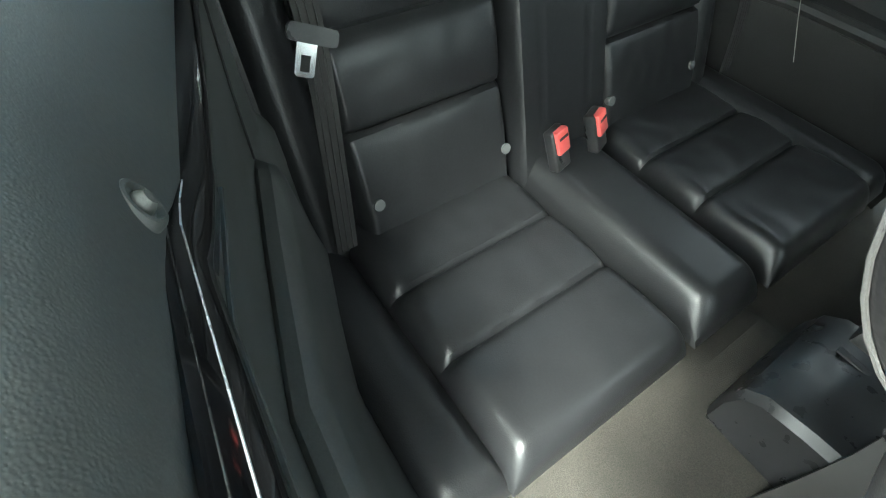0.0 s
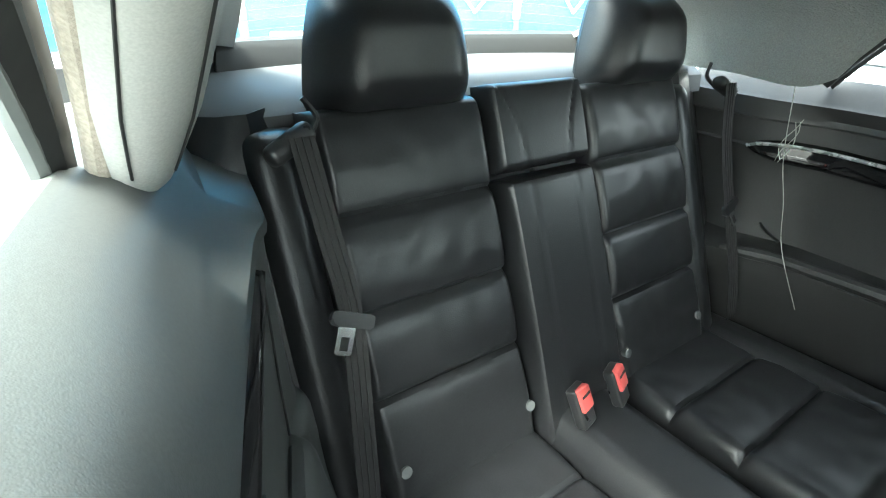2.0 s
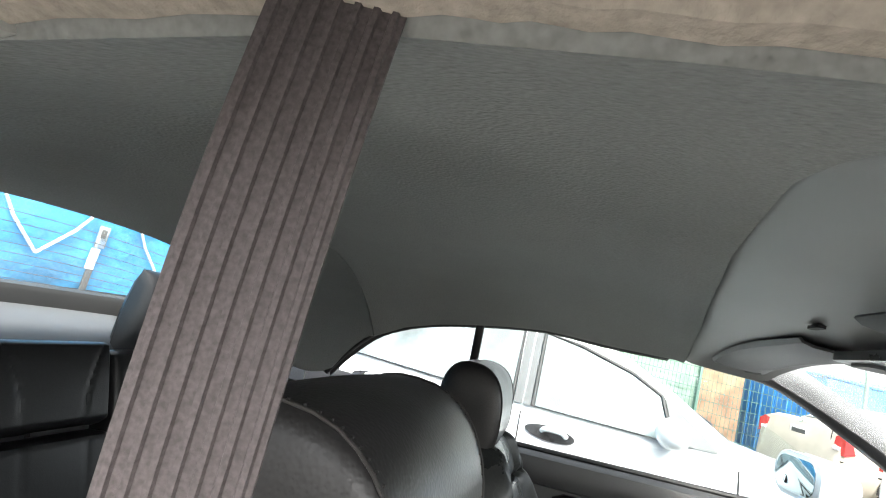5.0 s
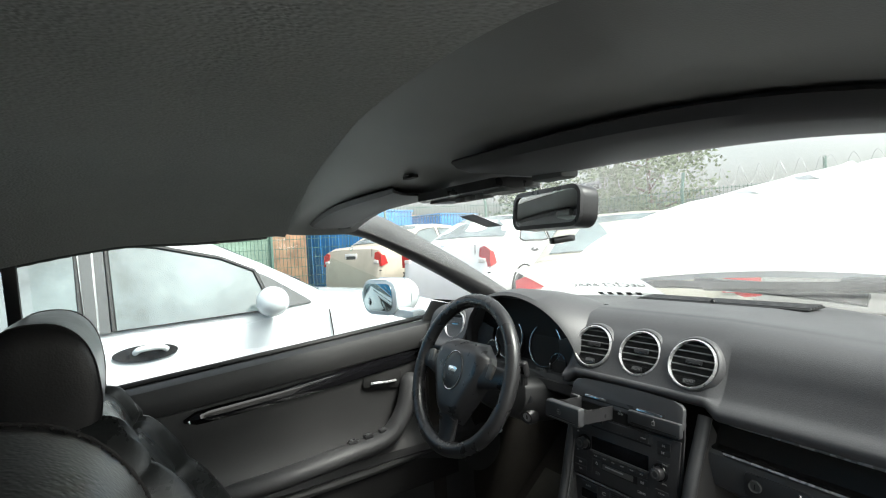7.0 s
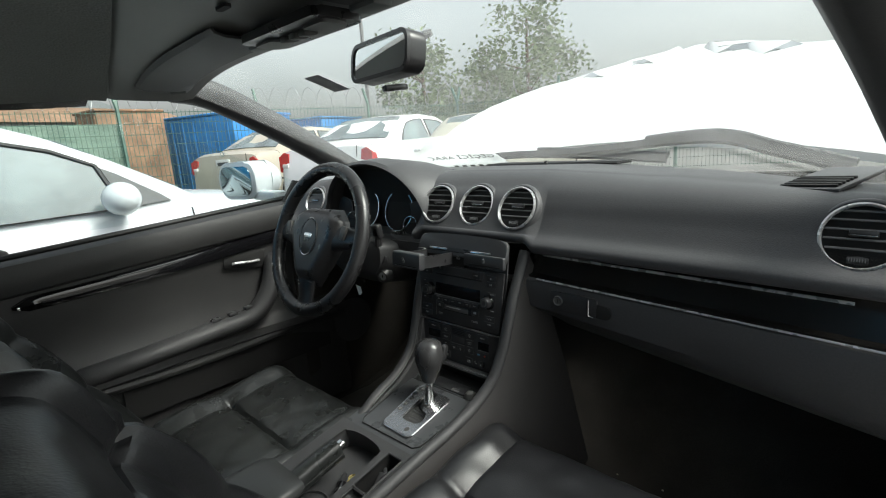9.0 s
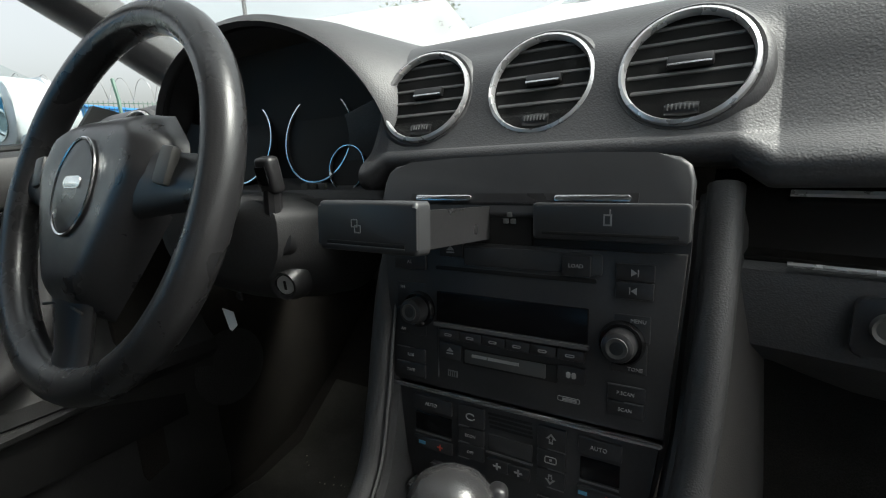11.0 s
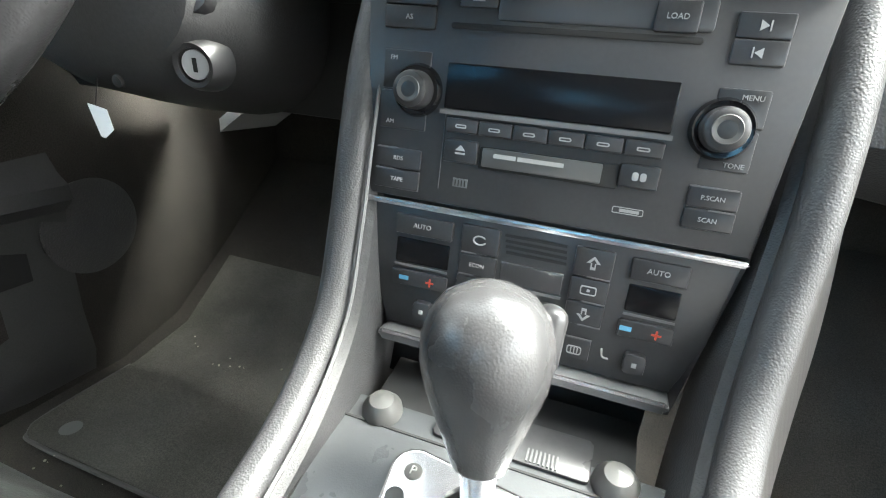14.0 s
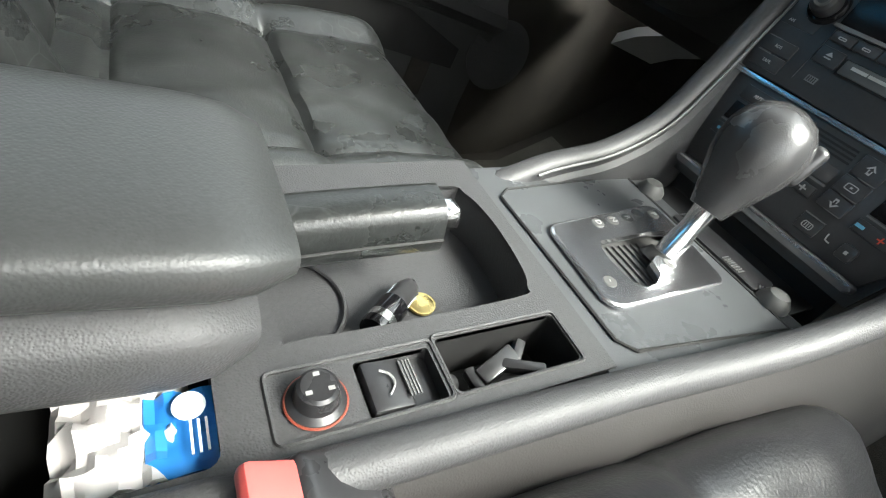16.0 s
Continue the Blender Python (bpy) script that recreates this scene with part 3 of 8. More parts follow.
for i, (p, q) in enumerate(zip(outer, inner)):
    e = math.sqrt(min((len(outer) - 1 - i) / 5, 1))
    row = []
    for k in range(13):
        t = k / 12
        c = p.lerp(q, 0.5 + (t - 0.5) * (0.35 + 0.65 * e))
        b = math.sin(math.pi * t) ** 0.6 * (0.4 + 0.6 * e) * min(i / 10, 1)
        row.append((c.x - 0.006 * b, c.y + 0.012 * b, c.z - 0.010 * b))
    rows.append(row)
# lightened cloth here too, for the daylight on the flap
tagged(part("ceiling_flap", bm_thick(rows, 0.005), M_FLAP), "grey padded cloth flap inside the roof edge, side light painted in", "ceiling", kind="structure")
for off in (0.16, 0.80):
    pts = [Vector(r[int(off * 12)]) + Vector((-0.0035, 0.0052, -0.0035)) for r in rows[10:-2]]
    tagged(part("seam", bm_tube(pts, 0.0011, 6), M_RUBBER), "dark stitched seam on the roof flap", "seam", kind="structure")
# cross seam of the headliner and the padded header panel over the windscreen
pts = [(x, interp(x, HEAD_Y) - 0.004, roof_z(x, interp(x, HEAD_Y)) - 0.005) for x in np.linspace(-0.565, 0.565, 41)]
tagged(part("trim_headliner_seam", bm_tube(pts, 0.0046, 8), M_RUBBER), "black cross seam in the headliner", "trim", kind="structure")
pts = [(x, -0.662, roof_z(x, -0.662) + 0.001) for x in np.linspace(-0.58, 0.58, 41)]
tagged(part("trim_headliner_joint", bm_tube(pts, 0.0012, 6), M_HEADLINER), "fine cross joint in the headliner cloth", "trim", kind="structure")
rows = []
for s in np.linspace(-1, 1, 33):
    a = abs(s)
    hy = interp(0.575 * s, HEAD_Y)
    hz = roof_z(0.575 * s, hy) - 0.003
    w = lerp(0.575, 0.600, max(s, 0))
    rows.append([(w * s, hy + 0.002, hz + 0.005), (w * s, hy + 0.007, hz), (lerp(w, 0.56, 0.4) * s, lerp(hy, -0.40, 0.4), lerp(hz, lerp(1.062, 1.008, a ** 4), 0.5) - 0.002), (0.556 * s, -0.38, lerp(1.060, 1.005, a ** 5)), (0.55 * s, -0.31 + 0.03 * (1 - s * s), lerp(1.056, 1.004, a ** 5)), (0.545 * s, -0.28 + 0.04 * (1 - s * s), lerp(1.062, 1.010, a ** 5))])
tagged(part("ceiling_header", bm_thick([r[::-1] for r in rows], -0.012), M_HEADER), "smooth grey header panel above the windscreen", "ceiling", kind="structure")

# parcel shelf and lower frame of the rear window
rows = [[(x, y, z + 0.006 * (1 - (x / 0.6) ** 2)) for x in np.linspace(-0.6, 0.6, 15)] for y, z in ((-1.56, 0.69), (-1.565, 0.728), (-1.59, 0.746), (-1.93, 0.757))]
tagged(part("parcel_shelf", bm_thick(rows, 0.015), M_SHELF), "grey vinyl parcel shelf behind the rear seats", "shelf", kind="structure")
rows = []
for s in np.linspace(-1, 1, 21):
    rows.append([(0.445 * s, -1.80 - 0.05 * (1 - s * s), 0.752), (0.44 * s, -1.802 - 0.05 * (1 - s * s), 0.788), (0.435 * s, -1.81 - 0.05 * (1 - s * s), 0.800), (0.425 * s, -1.84 - 0.05 * (1 - s * s), 0.804)])
tagged(part("trim_rear_window", bm_thick(rows, 0.01), M_RUBBER), "black padded lower frame of the rear window", "trim", kind="structure")

# white outer body beside the windows, sill and rear deck
rows = []
for y in np.linspace(-2.5, -0.99, 12):
    rows.append([(0.705, y, 0.757), (0.722, y, 0.75), (0.755, y, 0.71), (0.83, y, 0.5), (0.85, y, 0.1), (0.82, y, -0.05)])
tagged(part("car_body_side", bm_thick(rows, 0.015), M_PAINT), "white painted rear flank of the open car", "body", kind="structure")
rows = [[(x, y, z) for x in np.linspace(-0.75, 0.75, 9)] for y, z in ((-1.98, 0.765), (-2.3, 0.74), (-2.6, 0.68))]
tagged(part("car_body_deck", bm_thick(rows, 0.015), M_PAINT), "white boot lid behind the rear window", "body", kind="structure")
tagged(part("car_body_sill", bm_box((0.10, 2.1, 0.16), pose(0.765, -0.25, 0.06), 0.03, 3), M_PAINT), "white door sill of the open passenger door", "body", kind="structure")
tagged(part("trim_sill", bm_box((0.05, 1.35, 0.02), pose(0.70, -0.2, 0.115), 0.006), M_PLASTIC), "black plastic sill strip in the door opening", "trim", kind="structure")

# bulkhead, kick panels and rear corner fillers that close the cabin
tagged(part("wall_front", bm_box((1.44, 0.03, 0.80), pose(0, 0.63, 0.36)), M_CARPET), "dark carpeted bulkhead under the dashboard", "wall", kind="structure")
for sx in (1, -1):
    # panel takes the dark carpet colour to paint footwell shade over stray light
    tagged(part("wall_kick", bm_box((0.03, 0.66, 0.72), pose(0.705 * sx, 0.315, 0.38), 0.008), M_CARPET), "kick panel beside the footwell, footwell shade in its dark colour", "wall", kind="structure")
    rows = []
    for z in (0.08, 0.4, 0.68, 0.738):
        rows.append([(x * sx, -1.312 - 0.42 * (max(z, 0.2) - 0.26) - 0.02 - y, z) for x, y in ((0.44, 0.05), (0.47, 0.02), (0.50, 0.02), (0.56, 0.06), (0.66, 0.10))])
    tagged(part("wall_corner", bm_thick(rows, 0.01), M_LEATHER), "dark vinyl filler beside the rear backrest", "wall", kind="structure")

# sun visors, map light unit and visor clip under the header
def header_z(x, y):
    a = min(abs(x) / 0.56, 1) ** 5
    return interp(y, [(-0.45, lerp(1.066, 1.010, a)), (-0.37, lerp(1.059, 1.005, a)), (-0.29, lerp(1.056, 1.004, a))])


for sx in (1, -1):
    visor = thing("sun_visor", "black folded sun visor under the roof header", "sun visor", (0.30 * sx, -0.36, 1.03), "front sun visors")
    rows = []
    for s in np.linspace(0, 1, 15):
        x = sx * lerp(0.115, 0.50, s)
        e = 0.4 + 0.6 * math.sin(math.pi * min(max(s, 0.02), 0.98)) ** 0.3
        rows.append([(x, lerp(y, -0.30 + 1.45 * (y + 0.30), 1 if sx > 0 else 0), header_z(x, y) - 0.004 - th * e) for y, th in ((-0.405, 0.0), (-0.400, 0.008), (-0.385, 0.012), (-0.33, 0.010), (-0.305, 0.006), (-0.300, 0.0))])
    keep(part("pad", bm_thick([r[::-1] for r in rows], -0.004), M_VISOR), visor)
    keep(part("pivot_clip", bm_box((0.05, 0.03, 0.014), pose(0.135 * sx, -0.315, header_z(0.135, -0.315) - 0.010), 0.004), M_SEAL, None, "pale grey visor clip"), visor)
    keep(part("hinge_arm", bm_tube([(0.50 * sx, -0.31, header_z(0.50, -0.31) - 0.004), (0.515 * sx, -0.335, header_z(0.515, -0.33) - 0.002)], 0.007, 8), M_SEAL), visor)
unit = thing("map_light_unit", "black map light and switch unit in the header", "map light", (0, -0.35, 1.04))
keep(part("frame", bm_prism(round_rect(0.20, 0.075, 0.012), 0.012, pose(0.0, -0.335, 1.036), 0.003), M_SMOOTH), unit)
for x in (-0.065, 0.065):
    keep(part("lens", bm_prism(round_rect(0.050, 0.040, 0.008), 0.006, pose(x, -0.335, 1.032), 0.002), M_GREYBTN, None, "clear grey lamp lens"), unit)
for k in range(3):
    keep(part("switch", bm_box((0.018, 0.022, 0.010), pose(-0.024 + 0.024 * k, -0.335, 1.034, 6), 0.003), M_GREYDARK), unit)
keep(part("grip_recess", bm_prism(round_rect(0.030, 0.010, 0.004), 0.004, pose(-0.02, -0.425, header_z(0.02, -0.425) - 0.0035)), M_DARK), unit)
# heating lines in the rear window and its dark border
for k in range(9):
    t = 0.10 + 0.09 * k
    pts = [(s * lerp(0.43, 0.40, t) * 0.96, lerp(-1.57, -1.90, t) - 0.03 * (1 - s * s) + 0.001, lerp(0.937 + 0.038 * (1 - s * s), 0.755, t) - 0.001) for s in np.linspace(-1, 1, 13)]
    ln = part("heating_line", bm_tube(pts, 0.0006, 4), M_GREYDARK)
    ln.parent = rear_pane

# ---------------------------------------------------------------- dashboard
dash = thing("dashboard", "charcoal grained dashboard with hooded gauges and glove box", "dashboard", (0, 0.1, 0.6))


def dash_profile(x):
    """Section of the padded top: shelf, crown, vent face and lower lip."""
    ax = abs(x)
    yb = 0.53 - 0.80 * ax * ax
    near = -0.024 * (ax / 0.6) ** 2
    drop = 0.018 * max(ax - 0.35, 0) / 0.25 + 0.012 * min(max((x - 0.12) / 0.2, 0), 1)
    c = min(max((0.150 - abs(x - 0.006)) / 0.02, 0), 1)
    tail = [(0.036, 0.760, 0.028, 0.764), (0.023, 0.732, 0.010, 0.728), (0.007, 0.706, -0.003, 0.706), (-0.010, 0.693, -0.008, 0.702), (-0.013, 0.687, -0.007, 0.698), (-0.006, 0.681, 0.002, 0.695), (0.03, 0.679, 0.03, 0.692)]
    end = [(lerp(a, p, c) + near, lerp(b, q, c)) for a, b, p, q in tail]
    return [(yb, 0.772 - drop), (yb - 0.05, 0.788 - drop), (lerp(yb, 0.1, 0.5), 0.804 - drop), (0.14 + near, 0.809 - drop), (0.10 + near, 0.806 - drop), (0.072 + near, 0.797 - drop * 0.7), (0.050 + near, 0.782 - drop * 0.4), *end]


VENTS = [(-0.096, 0.751, 0.042), (0.005, 0.751, 0.042), (0.105, 0.750, 0.042), (0.593, 0.739, 0.041)]
for nm, x0, x1, cut in (("top_pad", -0.150, 0.665, 0), ("top_pad_end", -0.665, -0.505, 0), ("top_pad_rear", -0.505, -0.150, 1)):
    rows = []
    for x in np.linspace(x0, x1, 401 if nm == "top_pad" else 31):
        pr = [Vector((x, y, z)) for y, z in dash_profile(x)]
        if cut:
            pr = pr[:4]
        rows.append(smooth_path(pr, 12 if nm == "top_pad" else 6))
    bm = bm_thick(rows, -0.006)
    # round holes for the air vents
    gone = []
    for f in bm.faces:
        c = f.calc_center_median()
        if c.y < 0.085 and any((c.x - vx) ** 2 + ((c.z - vz) * 1.12) ** 2 < (vr * 0.94) ** 2 for vx, vz, vr in VENTS):
            gone.append(f)
    bmesh.ops.delete(bm, geom=gone, context="FACES")
    keep(part(nm, bm, M_DASH), dash)
# passenger's side: inlay band, glove box with bright strips
rows, lower, strip_a, strip_b = [], [], [], []
for x in np.linspace(0.124, 0.655, 27):
    k = (x - 0.15) / 0.50
    zb = 0.632 - 0.023 * k
    rows.append([(x, 0.030, 0.684 - 0.004 * k), (x, 0.014, 0.674 - 0.008 * k), (x, 0.006, 0.655 - 0.012 * k), (x, -0.002, zb + 0.006), (x, -0.012, zb + 0.003)])
    r = min(max((0.20 - x) / 0.06, 0), 1)
    zl = 0.548 - 0.068 * max(k, 0)
    lower.append([(x, -0.012, zb), (x, -0.018, zb - 0.004), (x, -0.021, zb - 0.014), (x, -0.018, lerp(zb, zl, 0.6)), (x, 0.0, zl + 0.02), (x, 0.018 + 0.03 * r, zl + 0.004), (x, 0.05, zl), (x, 0.30, zl - 0.008)])
    if 0.155 < x < 0.605:
        strip_a.append((x, 0.0045, 0.671 - 0.031 * (x - 0.153)))
    if x > 0.145:
        strip_b.append((x, -0.0185, zb + 0.001))
keep(part("inlay_band", bm_thick(rows, 0.004), M_INLAY, None, "dark smooth inlay band"), dash)
glove = keep(part("glove_box", bm_thick(lower, 0.006), M_PLASTIC), dash)
keep(part("bright_strip", bm_tube(strip_a, 0.0022, 6), M_SATIN, None, "thin aluminium strip"), dash)
keep(part("glove_box_edge", bm_tube(strip_b, 0.0016, 6), M_SATIN), dash)
gm = axes((0.243, -0.0235, 0.601), (1, 0, -0.04), (0, 0.02, 1))
keep(part("handle_plate", bm_prism(round_rect(0.085, 0.034, 0.006), 0.004, gm @ pose(-0.005, -0.001, -0.002), 0.0015), M_SMOOTH), glove)
keep(part("handle_edge", bm_tube([gm @ Vector((0.024, 0.013, 0.004)), gm @ Vector((0.025, -0.013, 0.004)), gm @ Vector((0.033, -0.015, 0.004))], 0.0015, 6), M_CHROME), glove)
keep(part("grip_recess", bm_prism(round_rect(0.032, 0.022, 0.009), 0.003, gm @ pose(0.046, -0.004, -0.0012), 0.001), M_DARK), glove)
keep(part("lock", bm_lathe([(0.001, 0.003), (0.006, 0.003), (0.008, 0.0045), (0.009, 0.0), (0.001, 0.0)], gm @ pose(-0.032, 0, 0.001), 20), M_GREYDARK), glove)
keep(part("key_slot", bm_box((0.0014, 0.007, 0.001), gm @ pose(-0.032, 0, 0.0042)), M_DARK), glove)
lettering("embossed_word", "AIRBAG", 0.011, axes((0.262, 0.0125, 0.7185), (1, 0, 0), (0, 0.52, 1)) @ pose(0, 0, 0.001), M_DASH, dash, 0.0004)

# driver's side below the wheel
rows = []
for x in np.linspace(-0.655, -0.112, 21):
    rows.append([(x, 0.05, 0.688), (x, 0.010, 0.674), (x, 0.000, 0.660), (x, -0.002, 0.651), (x, 0.006, 0.646), (x, 0.10, 0.640), (x, 0.17, 0.53), (x, 0.35, 0.50)])
keep(part("knee_panel", bm_thick(rows, 0.006), M_PLASTIC), dash)

# gauge hood
BX = -0.312
rings = []
for y, w, h, base in ((-0.012, 0.186, 0.150, 0.688), (-0.018, 0.190, 0.154, 0.688), (-0.010, 0.196, 0.159, 0.69), (0.04, 0.21, 0.152, 0.70), (0.12, 0.24, 0.12, 0.72), (0.22, 0.28, 0.075, 0.73), (0.32, 0.30, 0.05, 0.73)):
    rings.append([(BX + w * math.cos(a), y + 0.02 * (1 - math.sin(a)), base + h * math.sin(a) ** 0.9) for a in np.linspace(0.0, math.pi, 33)])
keep(part("gauge_hood", bm_thick(rings, 0.012), M_DASH), dash)
rows = [[(BX + w * s, 0.045, z) for s in np.linspace(-1, 1, 15)] for z, w in ((0.66, 0.18), (0.72, 0.178), (0.76, 0.168), (0.78, 0.158), (0.80, 0.140), (0.825, 0.105))]
# backing painted near-black for the shade inside the hood
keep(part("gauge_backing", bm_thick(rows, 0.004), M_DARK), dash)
rows = [[(BX + 0.188 * s, y, z) for s in np.linspace(-1, 1, 15)] for y, z in ((0.045, 0.668), (0.01, 0.664), (-0.012, 0.668), (-0.014, 0.650), (0.0, 0.64))]
keep(part("gauge_shelf", bm_thick(rows, 0.004), M_PLASTIC), dash)
for name, x, z, r in (("gauge", -0.249, 0.727, 0.049), ("gauge", -0.371, 0.727, 0.049), ("small_gauge", -0.201, 0.694, 0.0235), ("small_gauge", -0.423, 0.694, 0.0235)):
    y = 0.036 if name == "gauge" else 0.024
    gmx = axes((x, y, z), (1, 0, 0), (0, 0.25, 1))
    g = keep(part(name, bm_lathe([(0.001, -0.004), (r * 0.92, -0.004), (r * 0.97, 0.003), (r, 0.003), (r, -0.012), (0.001, -0.012)], gmx, 36), M_DARK), dash)
    keep(part("rim", bm_lathe([(r * 0.955, 0.002), (r * 0.965, 0.0042), (r * 1.0, 0.0042), (r * 1.0, 0.002)], gmx, 40, True), M_CHROME, None, "thin chrome rim"), g)
    keep(part("glass", bm_lathe([(0.001, 0.0), (r * 0.95, 0.0), (r * 0.95, -0.002), (0.001, -0.002)], gmx, 36), M_DARK), g)
for sx in (1, -1):
    arc = [(0.063 + 0.0505 * math.cos(a), 0.728 + 0.0505 * math.sin(a)) for a in np.linspace(radians(-95), radians(22), 14)]
    out = arc + [(0.150, 0.758), (0.172, 0.735), (0.180, 0.700), (0.180, 0.664), (0.030, 0.664), (0.030, 0.680)]
    out = [(BX + sx * a, b) for a, b in out]
    keep(part("gauge_surround", bm_prism(out if sx > 0 else out[::-1], 0.004, axes((0, 0.030, 0), (1, 0, 0), (0, 0, 1)), 0.001), M_PLASTIC), dash)
for k in range(3):
    keep(part("trip_button", bm_box((0.010, 0.004, 0.007), pose(-0.2535 + 0.0128 * k, 0.012, 0.6775), 0.001), M_GREYDARK), dash)
# long grille on the dash top and the small one by the pillar
gr = keep(part("demister_grille", bm_box((0.352, 0.075, 0.004), pose(0, 0.312, 0.8105, -1), 0.0015), M_DARK), dash)
for k in range(5):
    keep(part("grille_bar", bm_box((0.352, 0.006, 0.006), pose(0, 0.286 + 0.013 * k, 0.8125, -1), 0.0012), M_PLASTIC), gr)
keep(part("sensor", bm_lathe([(0.001, 0.006), (0.004, 0.004), (0.006, 0.0), (0.001, 0.0)], pose(0, 0.284, 0.8145), 14), M_LENS), gr)
gm2 = axes((0.548, 0.135, 0.7925), (1, -0.30, 0.04), (0.05, 1, 0.10))
gr2 = keep(part("pillar_grille", bm_box((0.078, 0.150, 0.006), gm2, 0.002), M_DASH), dash)
for k in range(6):
    keep(part("grille_bar", bm_box((0.066, 0.0050, 0.004), gm2 @ pose(0, -0.064 + 0.0105 * k, 0.0045), 0.0008), M_DARK), gr2)
# ---------------------------------------------------------------- air vents
def air_vent(x, y, z, r, tilt, yaw=0.0):
    m = Matrix.Translation((x, y, z)) @ Matrix.Rotation(radians(yaw), 4, "Z") @ axes((0, 0, 0), (1, 0, 0), (0, tilt, 1))
    v = thing("air_vent", "round air vent with chrome ring and grey slats", "air vent", (x, y, z), "dashboard air vents")
    keep(part("ring", bm_lathe([(r * 0.90, -0.004), (r * 0.90, 0.004), (r * 0.93, 0.0062), (r * 0.985, 0.005), (r, 0.0), (r, -0.004)], m, 48, True), M_SATIN, None, "bright satin ring"), v)
    keep(part("surround", bm_lathe([(r * 0.99, -0.006), (r * 0.99, 0.0015), (r * 1.05, 0.0028), (r * 1.10, 0.0012), (r * 1.16, -0.004), (r * 1.20, -0.03)], m, 48, True), M_DASH), v)
    # duct painted near-black, the shade of its depth in the colour
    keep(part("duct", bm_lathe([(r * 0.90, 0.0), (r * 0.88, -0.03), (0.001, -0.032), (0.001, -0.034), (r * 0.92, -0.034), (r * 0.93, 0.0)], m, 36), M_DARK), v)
    hgt = (-0.40, -0.12, 0.16, 0.44, 0.70)
    for q in hgt:
        h = q * r
        w = math.sqrt(max((r * 0.89) ** 2 - h * h, 0)) * 0.99
        keep(part("slat", bm_box((2 * w, 0.0030, 0.014), m @ pose(0, h, -0.006, -18), 0.0008), M_SLAT), v)
    keep(part("lower_plate", bm_prism([(r * 0.88 * math.cos(a), r * 0.88 * math.sin(a)) for a in np.linspace(radians(214), radians(326), 15)], 0.003, m @ pose(0, 0, -0.003), 0.0008), M_GREYDARK), v)
    keep(part("slider", bm_box((r * 0.66, r * 0.2, 0.008), m @ pose(0.002, r * 0.10, 0.0), 0.0016), M_SMOOTH), v)
    keep(part("slider_line", bm_box((r * 0.62, 0.0012, 0.001), m @ pose(0.002, r * 0.03, 0.0042)), M_CHROME), v)
    th = keep(part("thumb_wheel", bm_lathe([(0.001, -r * 0.24), (0.005, -r * 0.24), (0.006, 0), (0.005, r * 0.24), (0.001, r * 0.24)], m @ pose(0, -r * 0.68, -0.003, 0, 90), 20), M_SMOOTH), v)
    for k in range(7):
        keep(part("ridge", bm_box((0.0008, 0.004, 0.001), m @ pose(-r * 0.18 + r * 0.06 * k, -r * 0.68, 0.0030)), M_GREYBTN), th)
    return v


for vx, vz, vr in VENTS[:3]:
    air_vent(vx, 0.0195 - 0.5 * (vx - 0.005) ** 2, vz, vr, 0.50, -30 * (vx - 0.005))
air_vent(0.593, 0.001, 0.739, 0.041, 0.40, -4)
air_vent(-0.555, 0.003, 0.745, 0.038, 0.40, 6)

# ---------------------------------------------------------------- steering wheel and column
wheel = thing("steering_wheel", "black leather steering wheel with oval hub", "steering wheel", (-0.335, -0.165, 0.69))
WM = axes((-0.325, -0.148, 0.688), (1, 0, 0), (0, 0.37, 0.93))
RW = 0.160
keep(part("rim", bm_tube([WM @ Vector((RW * math.cos(a), RW * math.sin(a), 0)) for a in np.linspace(0, 2 * math.pi, 97)[:-1]], 0.0155, 14, closed=True), M_WHEEL), wheel)
hub = keep(part("hub", bm_pad(WM @ pose(0, -0.105, -0.014), 0.175, lambda t: interp(t, [(0, 0.035), (0.25, 0.062), (0.5, 0.086), (0.68, 0.100), (0.85, 0.090), (1.0, 0.060)]), 0.032, (), nu=40, nv=40, edge=0.032, puff=0.004), M_SMOOTH), wheel)
keep(part("hub_ring", bm_tube([WM @ Vector((0.032 * math.cos(a), 0.041 * math.sin(a), 0.0235)) for a in np.linspace(0, 2 * math.pi, 41)[:-1]], 0.0014, 6, closed=True), M_CHROME, None, "thin chrome oval"), hub)
keep(part("badge", bm_prism([(0.030 * math.cos(a), 0.039 * math.sin(a)) for a in np.linspace(0, 2 * math.pi, 33)[:-1]], 0.003, WM @ pose(0, 0, 0.021), 0.001), M_SMOOTH), hub)
keep(part("badge_mark", bm_prism(round_rect(0.030, 0.010, 0.0045), 0.0012, WM @ pose(0, 0.003, 0.0238), 0.0004), M_CHROME, None, "plain chrome mark"), hub)
for name, a0, wdt in (("spoke", 4, 0.026), ("spoke", 176, 0.026), ("lower_spoke", -90, 0.034)):
    a = radians(a0)
    d = Vector((math.cos(a), math.sin(a), 0))
    n = Vector((-d.y, d.x, 0))
    rings = []
    for rr, ww, zz, tt in ((0.045, wdt * 1.2, 0.006, 0.012), (0.09, wdt, 0.004, 0.010), (0.135, wdt * 0.8, -0.004, 0.009), (0.168, wdt * 0.9, -0.002, 0.010)):
        rings.append([WM @ (d * rr + n * (ww * math.cos(q)) + Vector((0, 0, zz + tt * math.sin(q)))) for q in np.linspace(0, 2 * math.pi, 17)[:-1]])
    keep(part(name, bm_loft(rings), M_SMOOTH), wheel)
